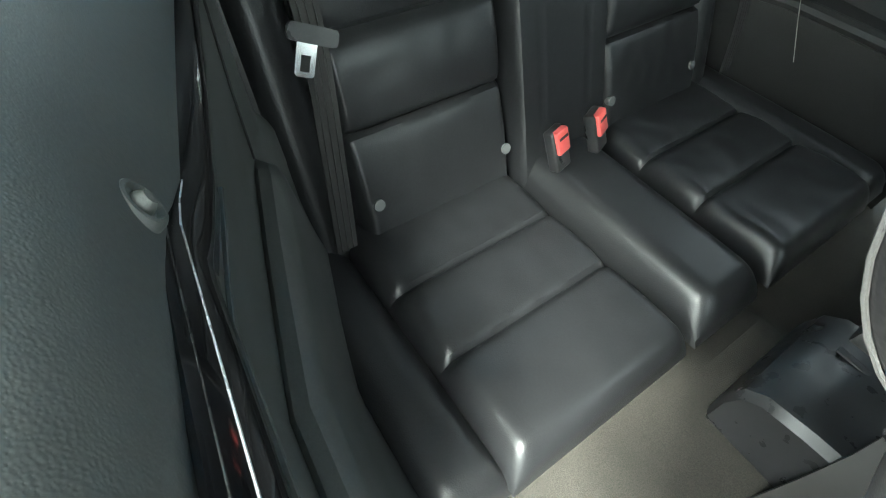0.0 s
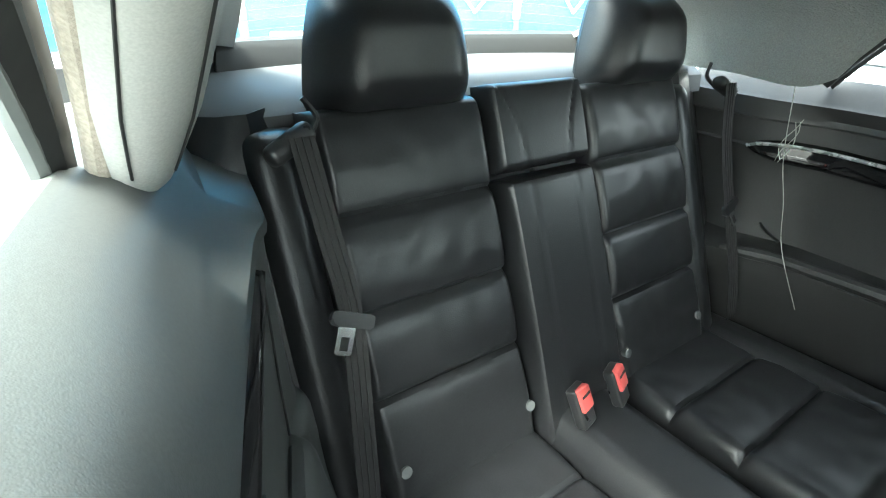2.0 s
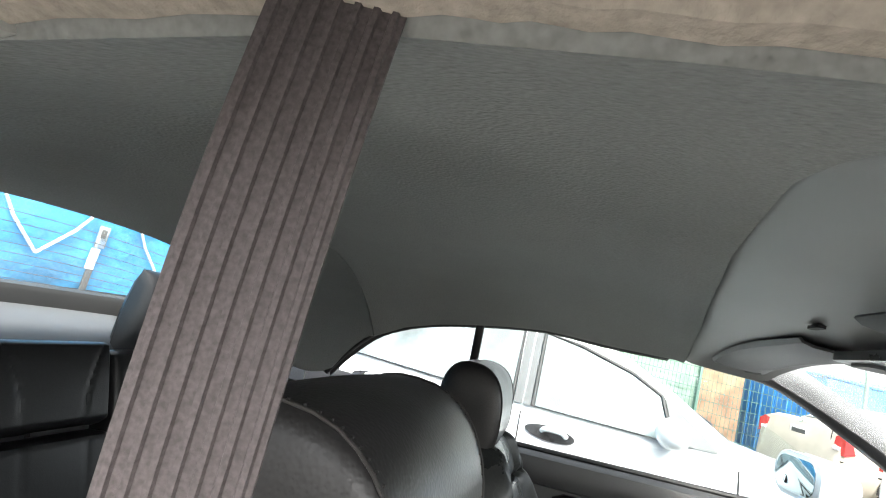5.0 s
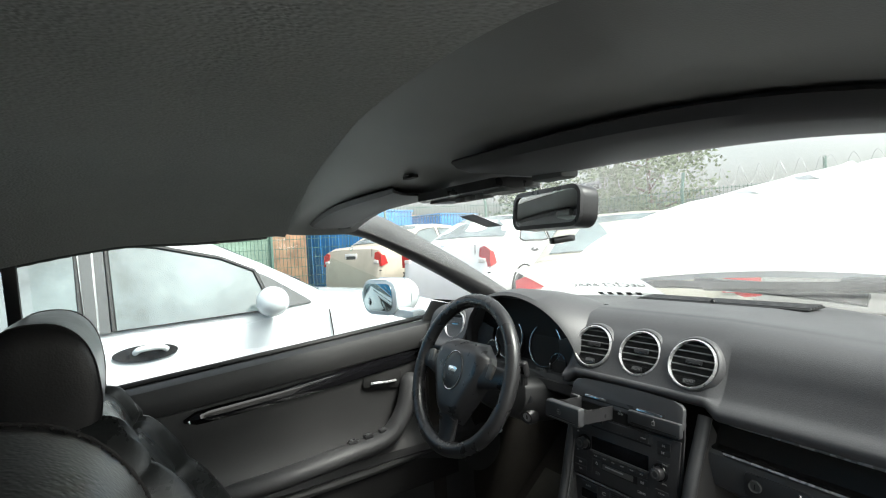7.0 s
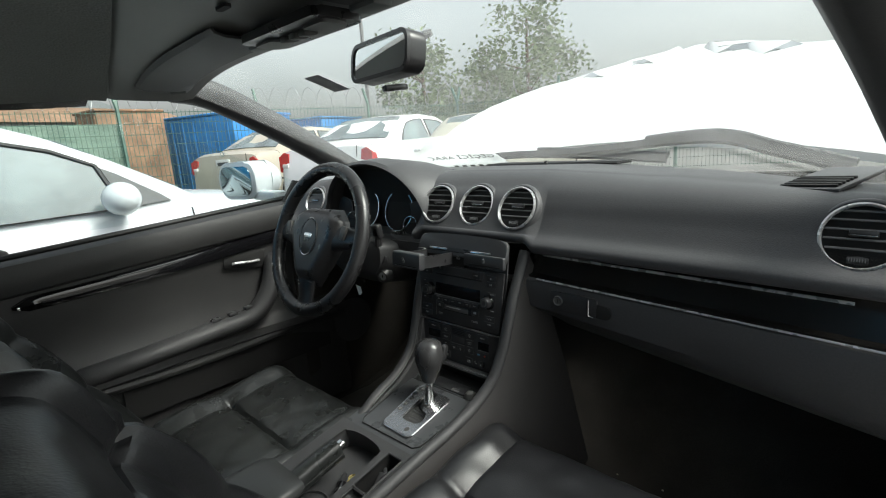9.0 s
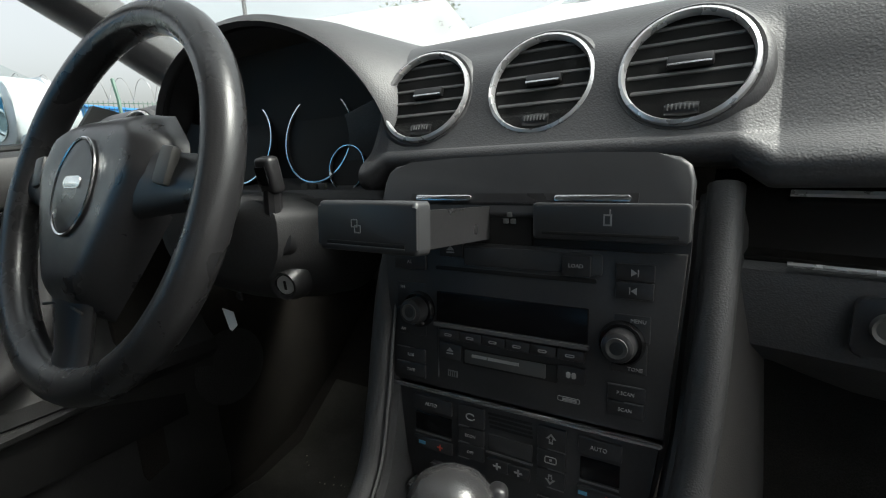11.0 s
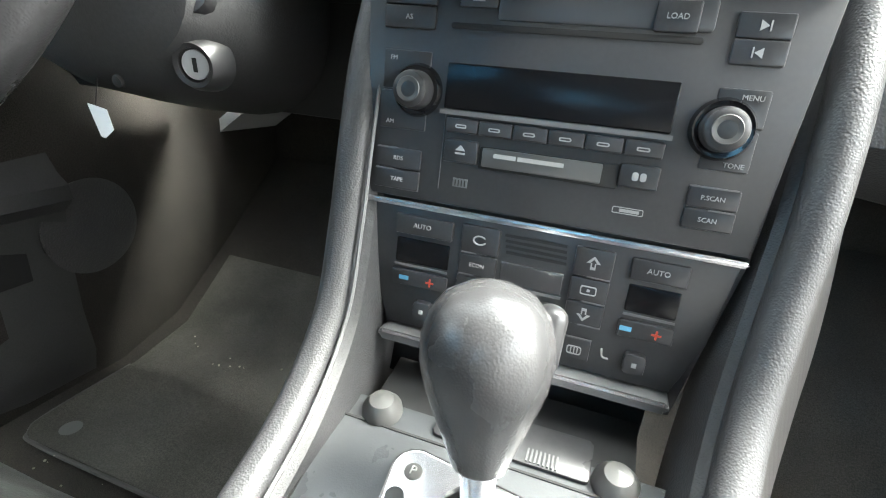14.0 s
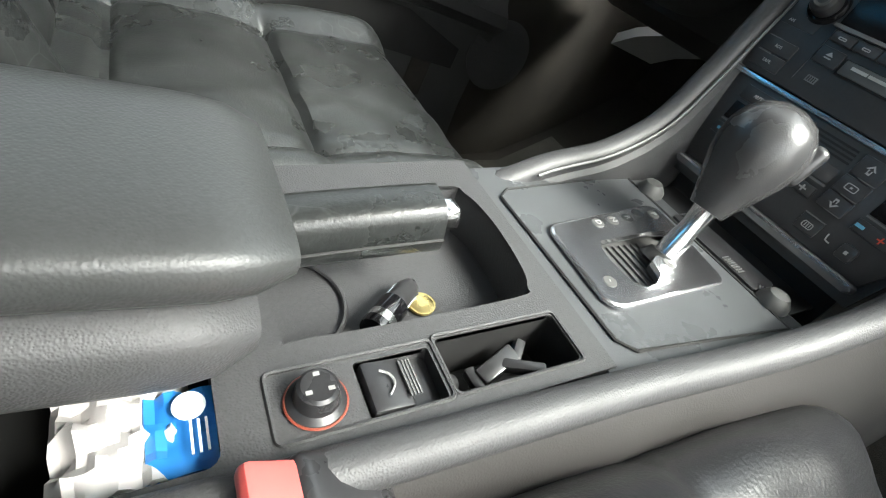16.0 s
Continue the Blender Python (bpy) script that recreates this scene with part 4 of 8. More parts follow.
for sx in (1, -1):
    keep(part("thumb_buttons", bm_box((0.018, 0.030, 0.008), WM @ pose(0.108 * sx, 0.018, 0.010, 0, 0, -8 * sx), 0.003), M_GREYDARK), wheel)
keep(part("hub_joint", bm_tube([WM @ Vector((x, -0.100 + 0.004 * math.cos(x * 40), 0.011)) for x in np.linspace(-0.036, 0.036, 9)], 0.0012, 5), M_DARK), wheel)
column = thing("steering_column", "black plastic steering column shroud with ignition lock", "steering column", (-0.32, -0.05, 0.62))
rings = []
for t, w, hu, hd in ((-0.10, 0.066, 0.018, 0.05), (-0.088, 0.100, 0.024, 0.070), (-0.05, 0.118, 0.026, 0.088), (0.0, 0.120, 0.03, 0.096), (0.05, 0.112, 0.03, 0.10)):
    c = Vector((-0.322, t + 0.032, 0.652 - 0.10 * (t + 0.1)))
    rings.append([c + Vector((w * math.copysign(abs(math.cos(q)) ** 0.75, math.cos(q)), 0, (hu if math.sin(q) > 0 else hd) * math.copysign(abs(math.sin(q)) ** 0.75, math.sin(q)))) for q in np.linspace(0, 2 * math.pi, 33)[:-1]])
keep(part("shroud", bm_loft(rings), M_COLUMN), column)
im = axes((-0.2345, -0.0420, 0.588), (0.97, 0.22, 0), (0, -0.12, 1))
lock = keep(part("lock_ring", bm_lathe([(0.001, 0.0), (0.010, 0.0), (0.011, 0.006), (0.014, 0.007), (0.0175, 0.0), (0.020, -0.012), (0.001, -0.012)], im, 32), M_SMOOTH), column)
keep(part("key_face", bm_lathe([(0.001, 0.002), (0.0095, 0.002), (0.0095, -0.002), (0.001, -0.002)], im @ pose(0, 0, 0.002), 24), M_SATIN, None, "bright metal key face"), lock)
keep(part("key_slot", bm_box((0.0026, 0.009, 0.0012), im @ pose(0, 0, 0.0042)), M_DARK), lock)
keep(part("screw_hole", bm_lathe([(0.001, 0.001), (0.004, 0.001), (0.005, -0.001), (0.001, -0.001)], axes((-0.295, -0.055, 0.572), (1, 0, 0), (0, -0.2, 1)), 14), M_DARK), column)
for sx in (1, -1):
    ax = [-0.308 + sx * q for q in (0.074, 0.076, 0.078, 0.080, 0.080, 0.075)]
    st = keep(part("stalk", bm_tube(smooth_path([(ax[0], -0.025, 0.630), (ax[1], -0.048, 0.648), (ax[2], -0.050, 0.680)], 5), 0.0085, 10), M_SMOOTH), column)
    keep(part("stalk_head", bm_box((0.020, 0.016, 0.034), pose(ax[3], -0.052, 0.694, 10, 0, 6 * sx), 0.005, 3), M_SMOOTH), st)
    keep(part("stalk_face", bm_box((0.013, 0.002, 0.018), pose(ax[4], -0.0605, 0.693, 10, 0, 6 * sx), 0.0008), M_GLOSS), st)
    keep(part("stalk_boot", bm_lathe([(0.011, 0.006), (0.016, 0.004), (0.0185, -0.004), (0.0185, -0.014), (0.001, -0.014), (0.001, 0.006)], axes((ax[5], -0.046, 0.632), (0.98, 0.2 * sx, 0), (0, 0.25, 1)), 22), M_SMOOTH), st)
tag = thing("paper_tag", "small white paper tag hanging under the column", "paper tag", (-0.325, -0.05, 0.55))
keep(part("card", bm_prism([(-0.011, 0.013), (0.006, 0.010), (0.011, -0.004), (0.003, -0.011), (-0.001, -0.010)], 0.0006, axes((-0.325, -0.050, 0.540), (1, 0.1, 0), (0, 0.1, 1))), M_WHITE), tag)
keep(part("string", bm_tube([(-0.332, -0.050, 0.540), (-0.335, -0.04, 0.570)], 0.0006, 4), M_DARK), tag)

# ---------------------------------------------------------------- mirror
mir = thing("rear_view_mirror", "black framed rear view mirror on a stalk", "mirror", (0.085, -0.19, 0.985))
MM = axes((-0.004, -0.192, 1.016), (0.99, -0.14, 0.0), (0.03, 0.12, 1))
keep(part("shell", bm_prism(round_rect(0.170, 0.062, 0.020, 6), 0.030, MM @ pose(0, 0, -0.030), 0.004), M_SMOOTH), mir)
keep(part("frame", bm_holed(round_rect(0.171, 0.063, 0.020, 6), [round_rect(0.158, 0.050, 0.014, 6)], 0.006, MM @ pose(0, 0, 0.004)), M_SMOOTH), mir)
keep(part("glass", bm_prism(round_rect(0.160, 0.052, 0.015, 6), 0.001, MM @ pose(0, 0, 0.0005)), M_MIRROR, None, "clear mirror glass"), mir)
keep(part("stem", bm_tube(smooth_path([(0.010, -0.165, 1.018), (0.014, -0.13, 1.026), (0.014, -0.115, 1.042)], 5), 0.010, 10), M_SMOOTH), mir)
keep(part("dip_lever", bm_box((0.014, 0.010, 0.042), MM @ pose(0.03, -0.048, -0.012, 12), 0.003), M_SMOOTH), mir)
keep(part("sensor_block", bm_box((0.05, 0.012, 0.03), pose(0.030, -0.14, 1.044, -66), 0.003), M_SMOOTH), mir)

# ---------------------------------------------------------------- rear bench
bench = thing("bench_seat", "black leather rear bench with quilted backrests and two headrests", "seat", (0, -1.15, 0.14))
BACK_V = Vector((0, -0.387, 0.922)).normalized()
BACK_N = Vector((0, 0.922, 0.387)).normalized()


def on_back(x, z, out=0.0):
    """A place on the backrests' face."""
    return Vector((x, -1.312 - 0.42 * (z - 0.26), z)) + BACK_N * out


for sx in (1, -1):
    m = axes((0.272 * sx, -1.36, 0.150), (1, 0, 0), (0, 1, 0.075))
    cush = keep(part("cushion", bm_pad(m, 0.475, lambda t: 0.166, 0.055, (0.185, 0.310), nu=44, nv=84, edge=0.035, puff=0.011, groove=0.006, gw=0.0045, wrinkle=0.0022, seed=3 + sx), M_LEATHER), bench)
    m = axes((0.487 * sx, -1.39, 0.14), (1, 0, 0), (0.10 * sx, 1, 0.06))
    keep(part("side_bolster", bm_pad(m, 0.50, lambda t: 0.060, 0.06, (), nu=16, nv=40, edge=0.045, puff=0.006), M_LEATHER), bench)
    m = axes((0.258 * sx, -1.306, 0.135), (-1, 0, 0), BACK_V)
    keep(part("backrest", bm_pad(m, 0.65, lambda t: 0.145, 0.042, (0.229, 0.358, 0.497), nu=44, nv=110, edge=0.02, puff=0.013, groove=0.008, gw=0.005, wrinkle=0.002, seed=7 + sx), M_LEATHER), bench)
    m = axes((0.448 * sx, -1.322, 0.135), (-1, 0, 0), BACK_V)
    keep(part("back_bolster", bm_pad(m, 0.63, lambda t: 0.042, 0.045, (), nu=14, nv=40, edge=0.035, puff=0.006), M_LEATHER), bench)
    # headrest: front, rounded shell and posts
    hxc = 0.250 if sx > 0 else -0.298
    m = axes((hxc, -1.575, 0.710), (-1, 0, 0), (0, -0.10, 1))
    hr = keep(part("headrest", bm_pad(m, 0.192, lambda t: 0.130 - 0.035 * t ** 2.2, 0.09, (), nu=40, nv=40, edge=0.068, puff=0.014, seams_u=(lambda t: 0.104 - 0.03 * t ** 2.2,), groove=0.003, gw=0.003), M_LEATHER), bench)
    m = axes((hxc, -1.57, 0.710), (1, 0, 0), (0, -0.10, 1))
    keep(part("headrest_back", bm_pad(m, 0.192, lambda t: 0.128 - 0.035 * t ** 2.2, 0.03, (), nu=20, nv=20, edge=0.03, puff=0.0), M_LEATHER), bench)
    # grey round cap buttons at the foot of the backrest
    for bx in (0.130, 0.374):
        p = on_back(bx * sx, 0.262, 0.006)
        keep(part("cap_button", bm_lathe([(0.001, 0.004), (0.006, 0.004), (0.0085, 0.002), (0.009, -0.01), (0.001, -0.01)], axes(p, (1, 0, 0), BACK_V), 20), M_GREYBTN, None, "round grey plastic cap"), bench)
m = axes((0.008, -1.36, 0.155), (1, 0, 0), (0.0, 1, 0.07))
keep(part("middle_cushion", bm_pad(m, 0.475, lambda t: 0.092 - 0.010 * t, 0.07, (), nu=28, nv=50, edge=0.05, puff=0.006, seams_u=(0.072,), groove=0.004, gw=0.003), M_LEATHER), bench)
m = axes((-0.003, -1.303, 0.145), (-1, 0, 0), BACK_V)
keep(part("middle_armrest", bm_pad(m, 0.497, lambda t: 0.108, 0.052, (), nu=36, nv=60, edge=0.015, puff=0.006, seams_u=(lambda t: 0.055 - 0.0 * t,), groove=0.004, gw=0.003), M_LEATHER), bench)
m = axes((-0.003, -1.496, 0.610), (-1, 0, 0), BACK_V)
keep(part("shoulder_pad", bm_pad(m, 0.15, lambda t: 0.109, 0.045, (), nu=40, nv=36, edge=0.014, puff=0.004, seams_u=(lambda t: 0.05 + 0.045 * t ** 2,), groove=0.004, gw=0.003), M_LEATHER), bench)
keep(part("slot", bm_box((0.10, 0.012, 0.006), axes(on_back(-0.02, 0.622, 0.0), (1, 0, 0), BACK_N)), M_DARK), bench)
keep(part("base", bm_box((1.08, 0.44, 0.16), pose(0, -1.14, 0.08), 0.03, 3), M_CARPET, None, "carpeted seat base"), bench)
keep(part("back_shell", bm_box((1.1, 0.06, 0.66), axes((0, -1.49, 0.40), (1, 0, 0), BACK_N), 0.02), M_PLASTIC), bench)

# red buckles in the middle
for k, (x, y, z, tilt) in enumerate(((0.079, -1.238, 0.288, 12), (-0.013, -1.240, 0.286, 20))):
    b = thing("seat_belt_buckle", "red and black belt buckle between the rear seats", "buckle", (x, y, z - 0.04), "rear belt buckles")
    m = pose(x, y, z + 0.006, 24, 6, tilt) @ Matrix.Scale(1.2, 4)
    keep(part("housing", bm_box((0.030, 0.018, 0.062), m, 0.005, 3), M_SMOOTH), b)
    keep(part("button", bm_box((0.024, 0.012, 0.034), m @ pose(0, 0.008, 0.014), 0.003, 2), M_RED, None, "red release button"), b)
    keep(part("slot", bm_box((0.018, 0.0116, 0.004), m @ pose(0, 0.0086, 0.020)), M_DARK), b)

# rear belts: webbing, guide, tongue
for sx in (1, -1):
    b = thing("seat_belt", "black belt webbing with a metal tongue along the rear backrest", "seat belt", tuple(on_back(0.43 * sx, 0.2)), "rear seat belts")
    if sx > 0:
        x_top, x_mid, x_low, zl = 0.415, 0.410, 0.440, 0.492
    else:
        x_top, x_mid, x_low, zl = 0.520, 0.505, 0.500, 0.465
    pts = smooth_path([on_back((x_top + 0.012) * sx, 0.71, 0.05), on_back(x_top * sx, 0.6, 0.035), on_back(x_mid * sx, zl, 0.034), on_back(lerp(x_mid, x_low, 0.7) * sx, 0.32, 0.03), on_back(x_low * sx, 0.22, 0.015)], 6)
    bm = bm_band(pts, (1, 0, 0.0), 0.032 if sx > 0 else 0.042, 0.0015)
    for off in (-0.009, 0.0, 0.009):
        keep(part("rib", bm_tube([p + BACK_N * 0.0016 + Vector((off, 0, 0)) for p in pts], 0.0012, 4), M_BELT), b)
    keep(part("webbing", bm, M_BELT), b)
    p = on_back(x_mid * sx, zl, 0.04)
    m = axes(p, (1, 0, 0), BACK_V) @ pose(0, 0, 0, 0, 0, 24 * sx)
    keep(part("tongue_grip", bm_prism(round_rect(0.060, 0.020, 0.006), 0.009, m, 0.003), M_SMOOTH, None, "black plastic belt grip"), b)
    tm = m @ pose(0.006, -0.026, 0.002)
    bm = bm_prism([(-0.012, 0.016), (0.012, 0.016), (0.012, -0.018), (0.009, -0.021), (-0.009, -0.021), (-0.012, -0.018)], 0.003, tm, 0.0008, 1)
    keep(part("tongue", bm, M_CHROME, None, "chromed metal tongue"), b)
    keep(part("tongue_slot", bm_box((0.011, 0.018, 0.0034), tm @ pose(0, -0.006, 0.0016)), M_DARK), b)
    gm = axes(Vector(((x_top + 0.022) * sx, -1.472, 0.718)), (1, 0, 0), BACK_V)
    keep(part("guide", bm_box((0.07, 0.028, 0.03), gm @ pose(0, 0, 0, 0, 0, -28 * sx), 0.011, 3), M_SMOOTH), b)
    keep(part("guide_hook", bm_tube(smooth_path([gm @ Vector((0.03 * -sx, 0.01, 0.01)), gm @ Vector((0.045 * -sx, 0.03, 0.012)), gm @ Vector((0.03 * -sx, 0.055, 0.008))], 6), 0.004, 6), M_SMOOTH), b)


# ---------------------------------------------------------------- front seats
def bm_headrest(cx, cy, z0, hw, h, t):
    """A thick rounded headrest, lofted from side to side."""
    rings = []
    half = [(s, 1 - 0.03 * s * s) for s in np.linspace(0, 0.93, 9)] + [(0.955, 0.945), (0.985, 0.86), (1.005, 0.70), (1.018, 0.45), (1.022, 0.15)]
    for s, k in [(-a, b) for a, b in half[:0:-1]] + half:
        ring = []
        for a in np.linspace(0, 2 * math.pi, 37)[:-1]:
            c, sn = math.cos(a), math.sin(a)
            ex = 2 / 2.5
            yy = math.copysign(abs(c) ** ex, c) * t / 2 * k
            zz = math.copysign(abs(sn) ** ex, sn) * h / 2 * k
            ring.append((cx + hw * s, cy + yy - 0.08 * zz, z0 + h / 2 + zz))
        rings.append(ring)
    return bm_loft(rings)


def front_seat(name, x, y, hx, hy, label, lift=0.0, wide=0.0, hz=0.708, hh=0.18, hide=None, bx=0.0, hw=0.122, ht=0.122, bw=0.235):
    hide = hide or M_WORN
    s = thing(name, label, "seat", (x, y, FLOOR_Z))
    m = axes((x, y - 0.27, 0.165 + lift), (1, 0, 0), (0, 1, 0.10))
    keep(part("cushion", bm_pad(m, 0.54, lambda t: 0.205 + wide - 0.008 * t, 0.105, (0.19, 0.345), seams_u=(0.135,), nu=56, nv=90, edge=0.06, puff=0.012, groove=0.007, gw=0.005, bolster=0.026, bolster_at=0.64, wrinkle=0.003, seed=x * 9), hide), s)
    m = axes((x + bx, y - 0.20, 0.22), (-1, 0, 0), (0, -0.50, 0.87))
    keep(part("backrest", bm_pad(m, 0.60, lambda t: bw - 0.10 * t ** 2.5, 0.105, (0.2, 0.36, 0.48), seams_u=(lambda t: 0.135 - 0.03 * t,), nu=56, nv=90, edge=0.06, puff=0.010, groove=0.007, gw=0.005, bolster=0.045, bolster_at=0.6, wrinkle=0.002, seed=x * 5), hide), s)
    m = axes((x + bx, y - 0.198, 0.22), (1, 0, 0), (0, -0.50, 0.87))
    keep(part("seat_back_shell", bm_pad(m, 0.58, lambda t: bw - 0.01 - 0.10 * t ** 2.5, 0.03, (), nu=20, nv=30, edge=0.05, puff=0.0), M_BACKVINYL, None, "grey vinyl rear of the backrest"), s)
    hr = keep(part("headrest", bm_headrest(hx, hy, hz, hw, hh, ht), M_HEADREST), s)
    # piped seam round each end of the headrest
    for e in (-1, 1):
        pts = []
        for a in np.linspace(0, 2 * math.pi, 41)[:-1]:
            c, sn = math.cos(a), math.sin(a)
            ex = 2 / 2.5
            zz = math.copysign(abs(sn) ** ex, sn) * hh * 0.490
            pts.append((hx + e * hw * 0.9385, hy + math.copysign(abs(c) ** ex, c) * ht * 0.490 - 0.08 * zz, hz + hh / 2 + zz))
        keep(part("headrest_piping", bm_tube(pts, 0.0010, 6, closed=True), M_PIPING, None, "raised stitched seam"), s)
        st = bmesh.new()
        for i, p in enumerate(smooth_path(pts, 2, True)):
            bm_join(st, bm_box((0.0010, 0.0012, 0.0012), Matrix.Translation(Vector(p) - Vector((e * 0.0045, 0, 0)))))
        tagged(keep(part("headrest_stitching", st, M_PIPING), s), kind="stuff")
    for e in (-1, 1):
        keep(part("headrest_post", bm_tube([(hx + e * 0.06, hy + 0.005, hz - 0.05), (hx + e * 0.06, hy, hz + 0.03)], 0.006, 10), M_CHROME), s)
        keep(part("post_collar", bm_lathe([(0.001, 0.02), (0.012, 0.02), (0.017, 0.010), (0.020, 0.0), (0.001, 0.0)], pose(hx + e * 0.06, hy + 0.005, hz - 0.03), 20), M_SMOOTH), s)
    keep(part("side_cover", bm_box((0.03, 0.42, 0.10), pose(x + (0.205 if x > 0 else 0.205), y - 0.02, 0.16), 0.012, 3), M_SMOOTH), s)
    for e in (-1, 1):
        keep(part("rail", bm_box((0.04, 0.60, 0.035), pose(x + e * 0.15, y - 0.05, FLOOR_Z + 0.02), 0.006), M_SMOOTH), s)
    return s


front_seat("driver_seat", -0.335, -0.405, -0.355, -0.846, "worn black leather driver's seat with creased cushion", 0.010, 0.020, 0.725, 0.175, None, -0.01, 0.118, 0.122, 0.212)
front_seat("passenger_seat", 0.325, -0.335, 0.36, -0.815, "black leather front passenger seat with padded headrest", 0.058, 0.022, 0.688, 0.216, M_LEATHER, 0.04, 0.115, 0.148, 0.212)
# rounded cover on the end of the driver's seat rail
cov = thing("console_end_cover", "rounded black plastic cover on the console end", "console cover", (0.01, -0.74, FLOOR_Z))
rings = []
for x, k in ((-0.108, 0.90), (-0.100, 0.98), (-0.085, 1.0), (0.085, 1.0), (0.105, 0.98), (0.115, 0.90)):
    rings.append([(x, -0.73 + yy * k, 0.10 + zz * k) for yy, zz in ((-0.085, -0.02), (-0.090, 0.09), (-0.082, 0.125), (-0.060, 0.145), (0.0, 0.155), (0.05, 0.160), (0.06, 0.03), (0.06, -0.02))])
keep(part("cap", bm_loft(rings), M_SMOOTH), cov)
cm = pose(0.0, -0.73, 0.18)
keep(part("rib", bm_box((0.012, 0.09, 0.004), cm @ pose(-0.03, 0.0, 0.073), 0.0015), M_PLASTIC), cov)

# loose elastic strap hanging from the roof edge
strap = thing("elastic_strap", "frayed brown-grey elastic strap hanging from the roof edge", "strap", (0.601, -0.768, 1.016))
pts = smooth_path([(0.601, -0.762, 1.016), (0.602, -0.763, 1.000), (0.603, -0.764, 0.965), (0.602, -0.765, 0.930), (0.598, -0.767, 0.884)], 8)
side = Vector((-0.30, 0.95, 0.05)).normalized()
w = 0.024
bm = bm_band(pts, side, w, 0.0012)
face = Vector((0.95, 0.30, 0)).normalized()
for k in range(7):
    off = -w / 2 + 0.0018 + k * 0.0034
    for sgn in (1, -1):
        keep(part("rib", bm_tube([p + side * off + face * 0.0008 * sgn for p in pts], 0.0009, 5), M_STRAP), strap)
keep(part("webbing", bm, M_STRAP), strap)
random.seed(5)
fray = bmesh.new()
for k in range(34):
    o = pts[-1] + side * random.uniform(-w / 2, w / 2)
    d = Vector((random.uniform(-0.0015, 0.0015), random.uniform(-0.0025, 0.0025), -random.uniform(0.002, 0.006)))
    bm_join(fray, bm_tube([o, o + d * 0.5, o + d], 0.00025, 4))
tagged(keep(part("frayed_end", fray, M_STRAP), strap), kind="stuff")

# ---------------------------------------------------------------- driver's door, seen from inside
door = thing("door_left", "closed driver's door with black inlay strip and armrest", "door", (-0.70, -0.35, 0.4), kind="structure")
rows = []
for y in np.linspace(-0.86, 0.13, 34):
    k = (y + 0.86) / 0.99
    zt = 0.742 + 0.07 * y
    front = 0.015 * max(k - 0.7, 0) / 0.3
    rows.append([(-x + front, y, z) for x, z in ((0.745, zt - 0.02), (0.735, zt), (0.705, zt + 0.002), (0.69, zt - 0.006), (0.682, zt - 0.03), (0.685, zt - 0.055), (0.69, zt - 0.068), (0.702, zt - 0.074), (0.702, zt - 0.112), (0.700, zt - 0.125), (0.706, zt - 0.145), (0.710, 0.50), (0.705, 0.44), (0.690, 0.415), (0.672, 0.40), (0.668, 0.38), (0.690, 0.36), (0.700, 0.30), (0.70, 0.20), (0.69, 0.13), (0.70, 0.09))])
keep(part("panel", bm_thick(rows, 0.02), M_DOOR), door)
# inlay strip, tapering to the rear
rows = []
for y in np.linspace(-0.655, -0.035, 25):
    k = (y + 0.655) / 0.62
    h = 0.016 + 0.004 * k
    e = math.sqrt(max(1 - (1 - min(k / 0.06, 1)) ** 2, 0.02))
    c = 0.602 + 0.022 * k + 0.030 * k * k
    rows.append([(-0.700, y, c + h * e), (-0.690, y, c + h * e * 0.8), (-0.686, y, c), (-0.690, y, c - h * e * 0.8), (-0.700, y, c - h * e)])
keep(part("inlay_strip", bm_thick(rows, 0.003), M_GLOSS, None, "glossy black inlay strip"), door)
keep(part("lock_pin", bm_box((0.004, 0.006, 0.008), pose(-0.688, -0.645, 0.600), 0.001), M_CHROME), door)
# armrest that sweeps up to the handle
pts = smooth_path([(-0.692, -0.64, 0.408), (-0.672, -0.57, 0.416), (-0.655, -0.44, 0.428), (-0.650, -0.30, 0.440), (-0.652, -0.18, 0.452), (-0.660, -0.118, 0.505), (-0.675, -0.088, 0.568), (-0.69, -0.075, 0.60)], 6)
keep(part("armrest", bm_tube(pts, 0.030, 14, ry=0.024, taper=lambda t: 0.35 + 0.65 * min(t / 0.15, 1) * min((1 - t) / 0.12 + 0.25, 1)), M_PLASTIC), door)
pts = smooth_path([(-0.700, -0.66, 0.36), (-0.690, -0.60, 0.366), (-0.680, -0.40, 0.362), (-0.680, -0.15, 0.366), (-0.69, 0.08, 0.382)], 6)
keep(part("map_pocket_edge", bm_tube(pts, 0.013, 10), M_DOOR), door)
# flat near-black sheet: the shade inside the pocket, painted
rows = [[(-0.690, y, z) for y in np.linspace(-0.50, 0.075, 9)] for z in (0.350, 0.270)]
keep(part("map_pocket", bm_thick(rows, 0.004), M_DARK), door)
keep(part("speaker", bm_lathe([(0.001, 0.007), (0.060, 0.008), (0.066, 0.0085), (0.070, 0.004), (0.073, -0.004), (0.001, -0.004)], axes((-0.682, 0.165, 0.325), (0, -1, 0), (0, 0, 1)), 40), M_GRILLE, None, "round perforated speaker cover"), door)
hm = axes((-0.699, -0.158, 0.601), (0, 1, -0.16), (0, 0.16, 1))
pull = keep(part("handle_cup", bm_prism(round_rect(0.115, 0.050, 0.010), 0.004, hm @ pose(0, 0, 0.0), 0.0015), M_DARK), door)
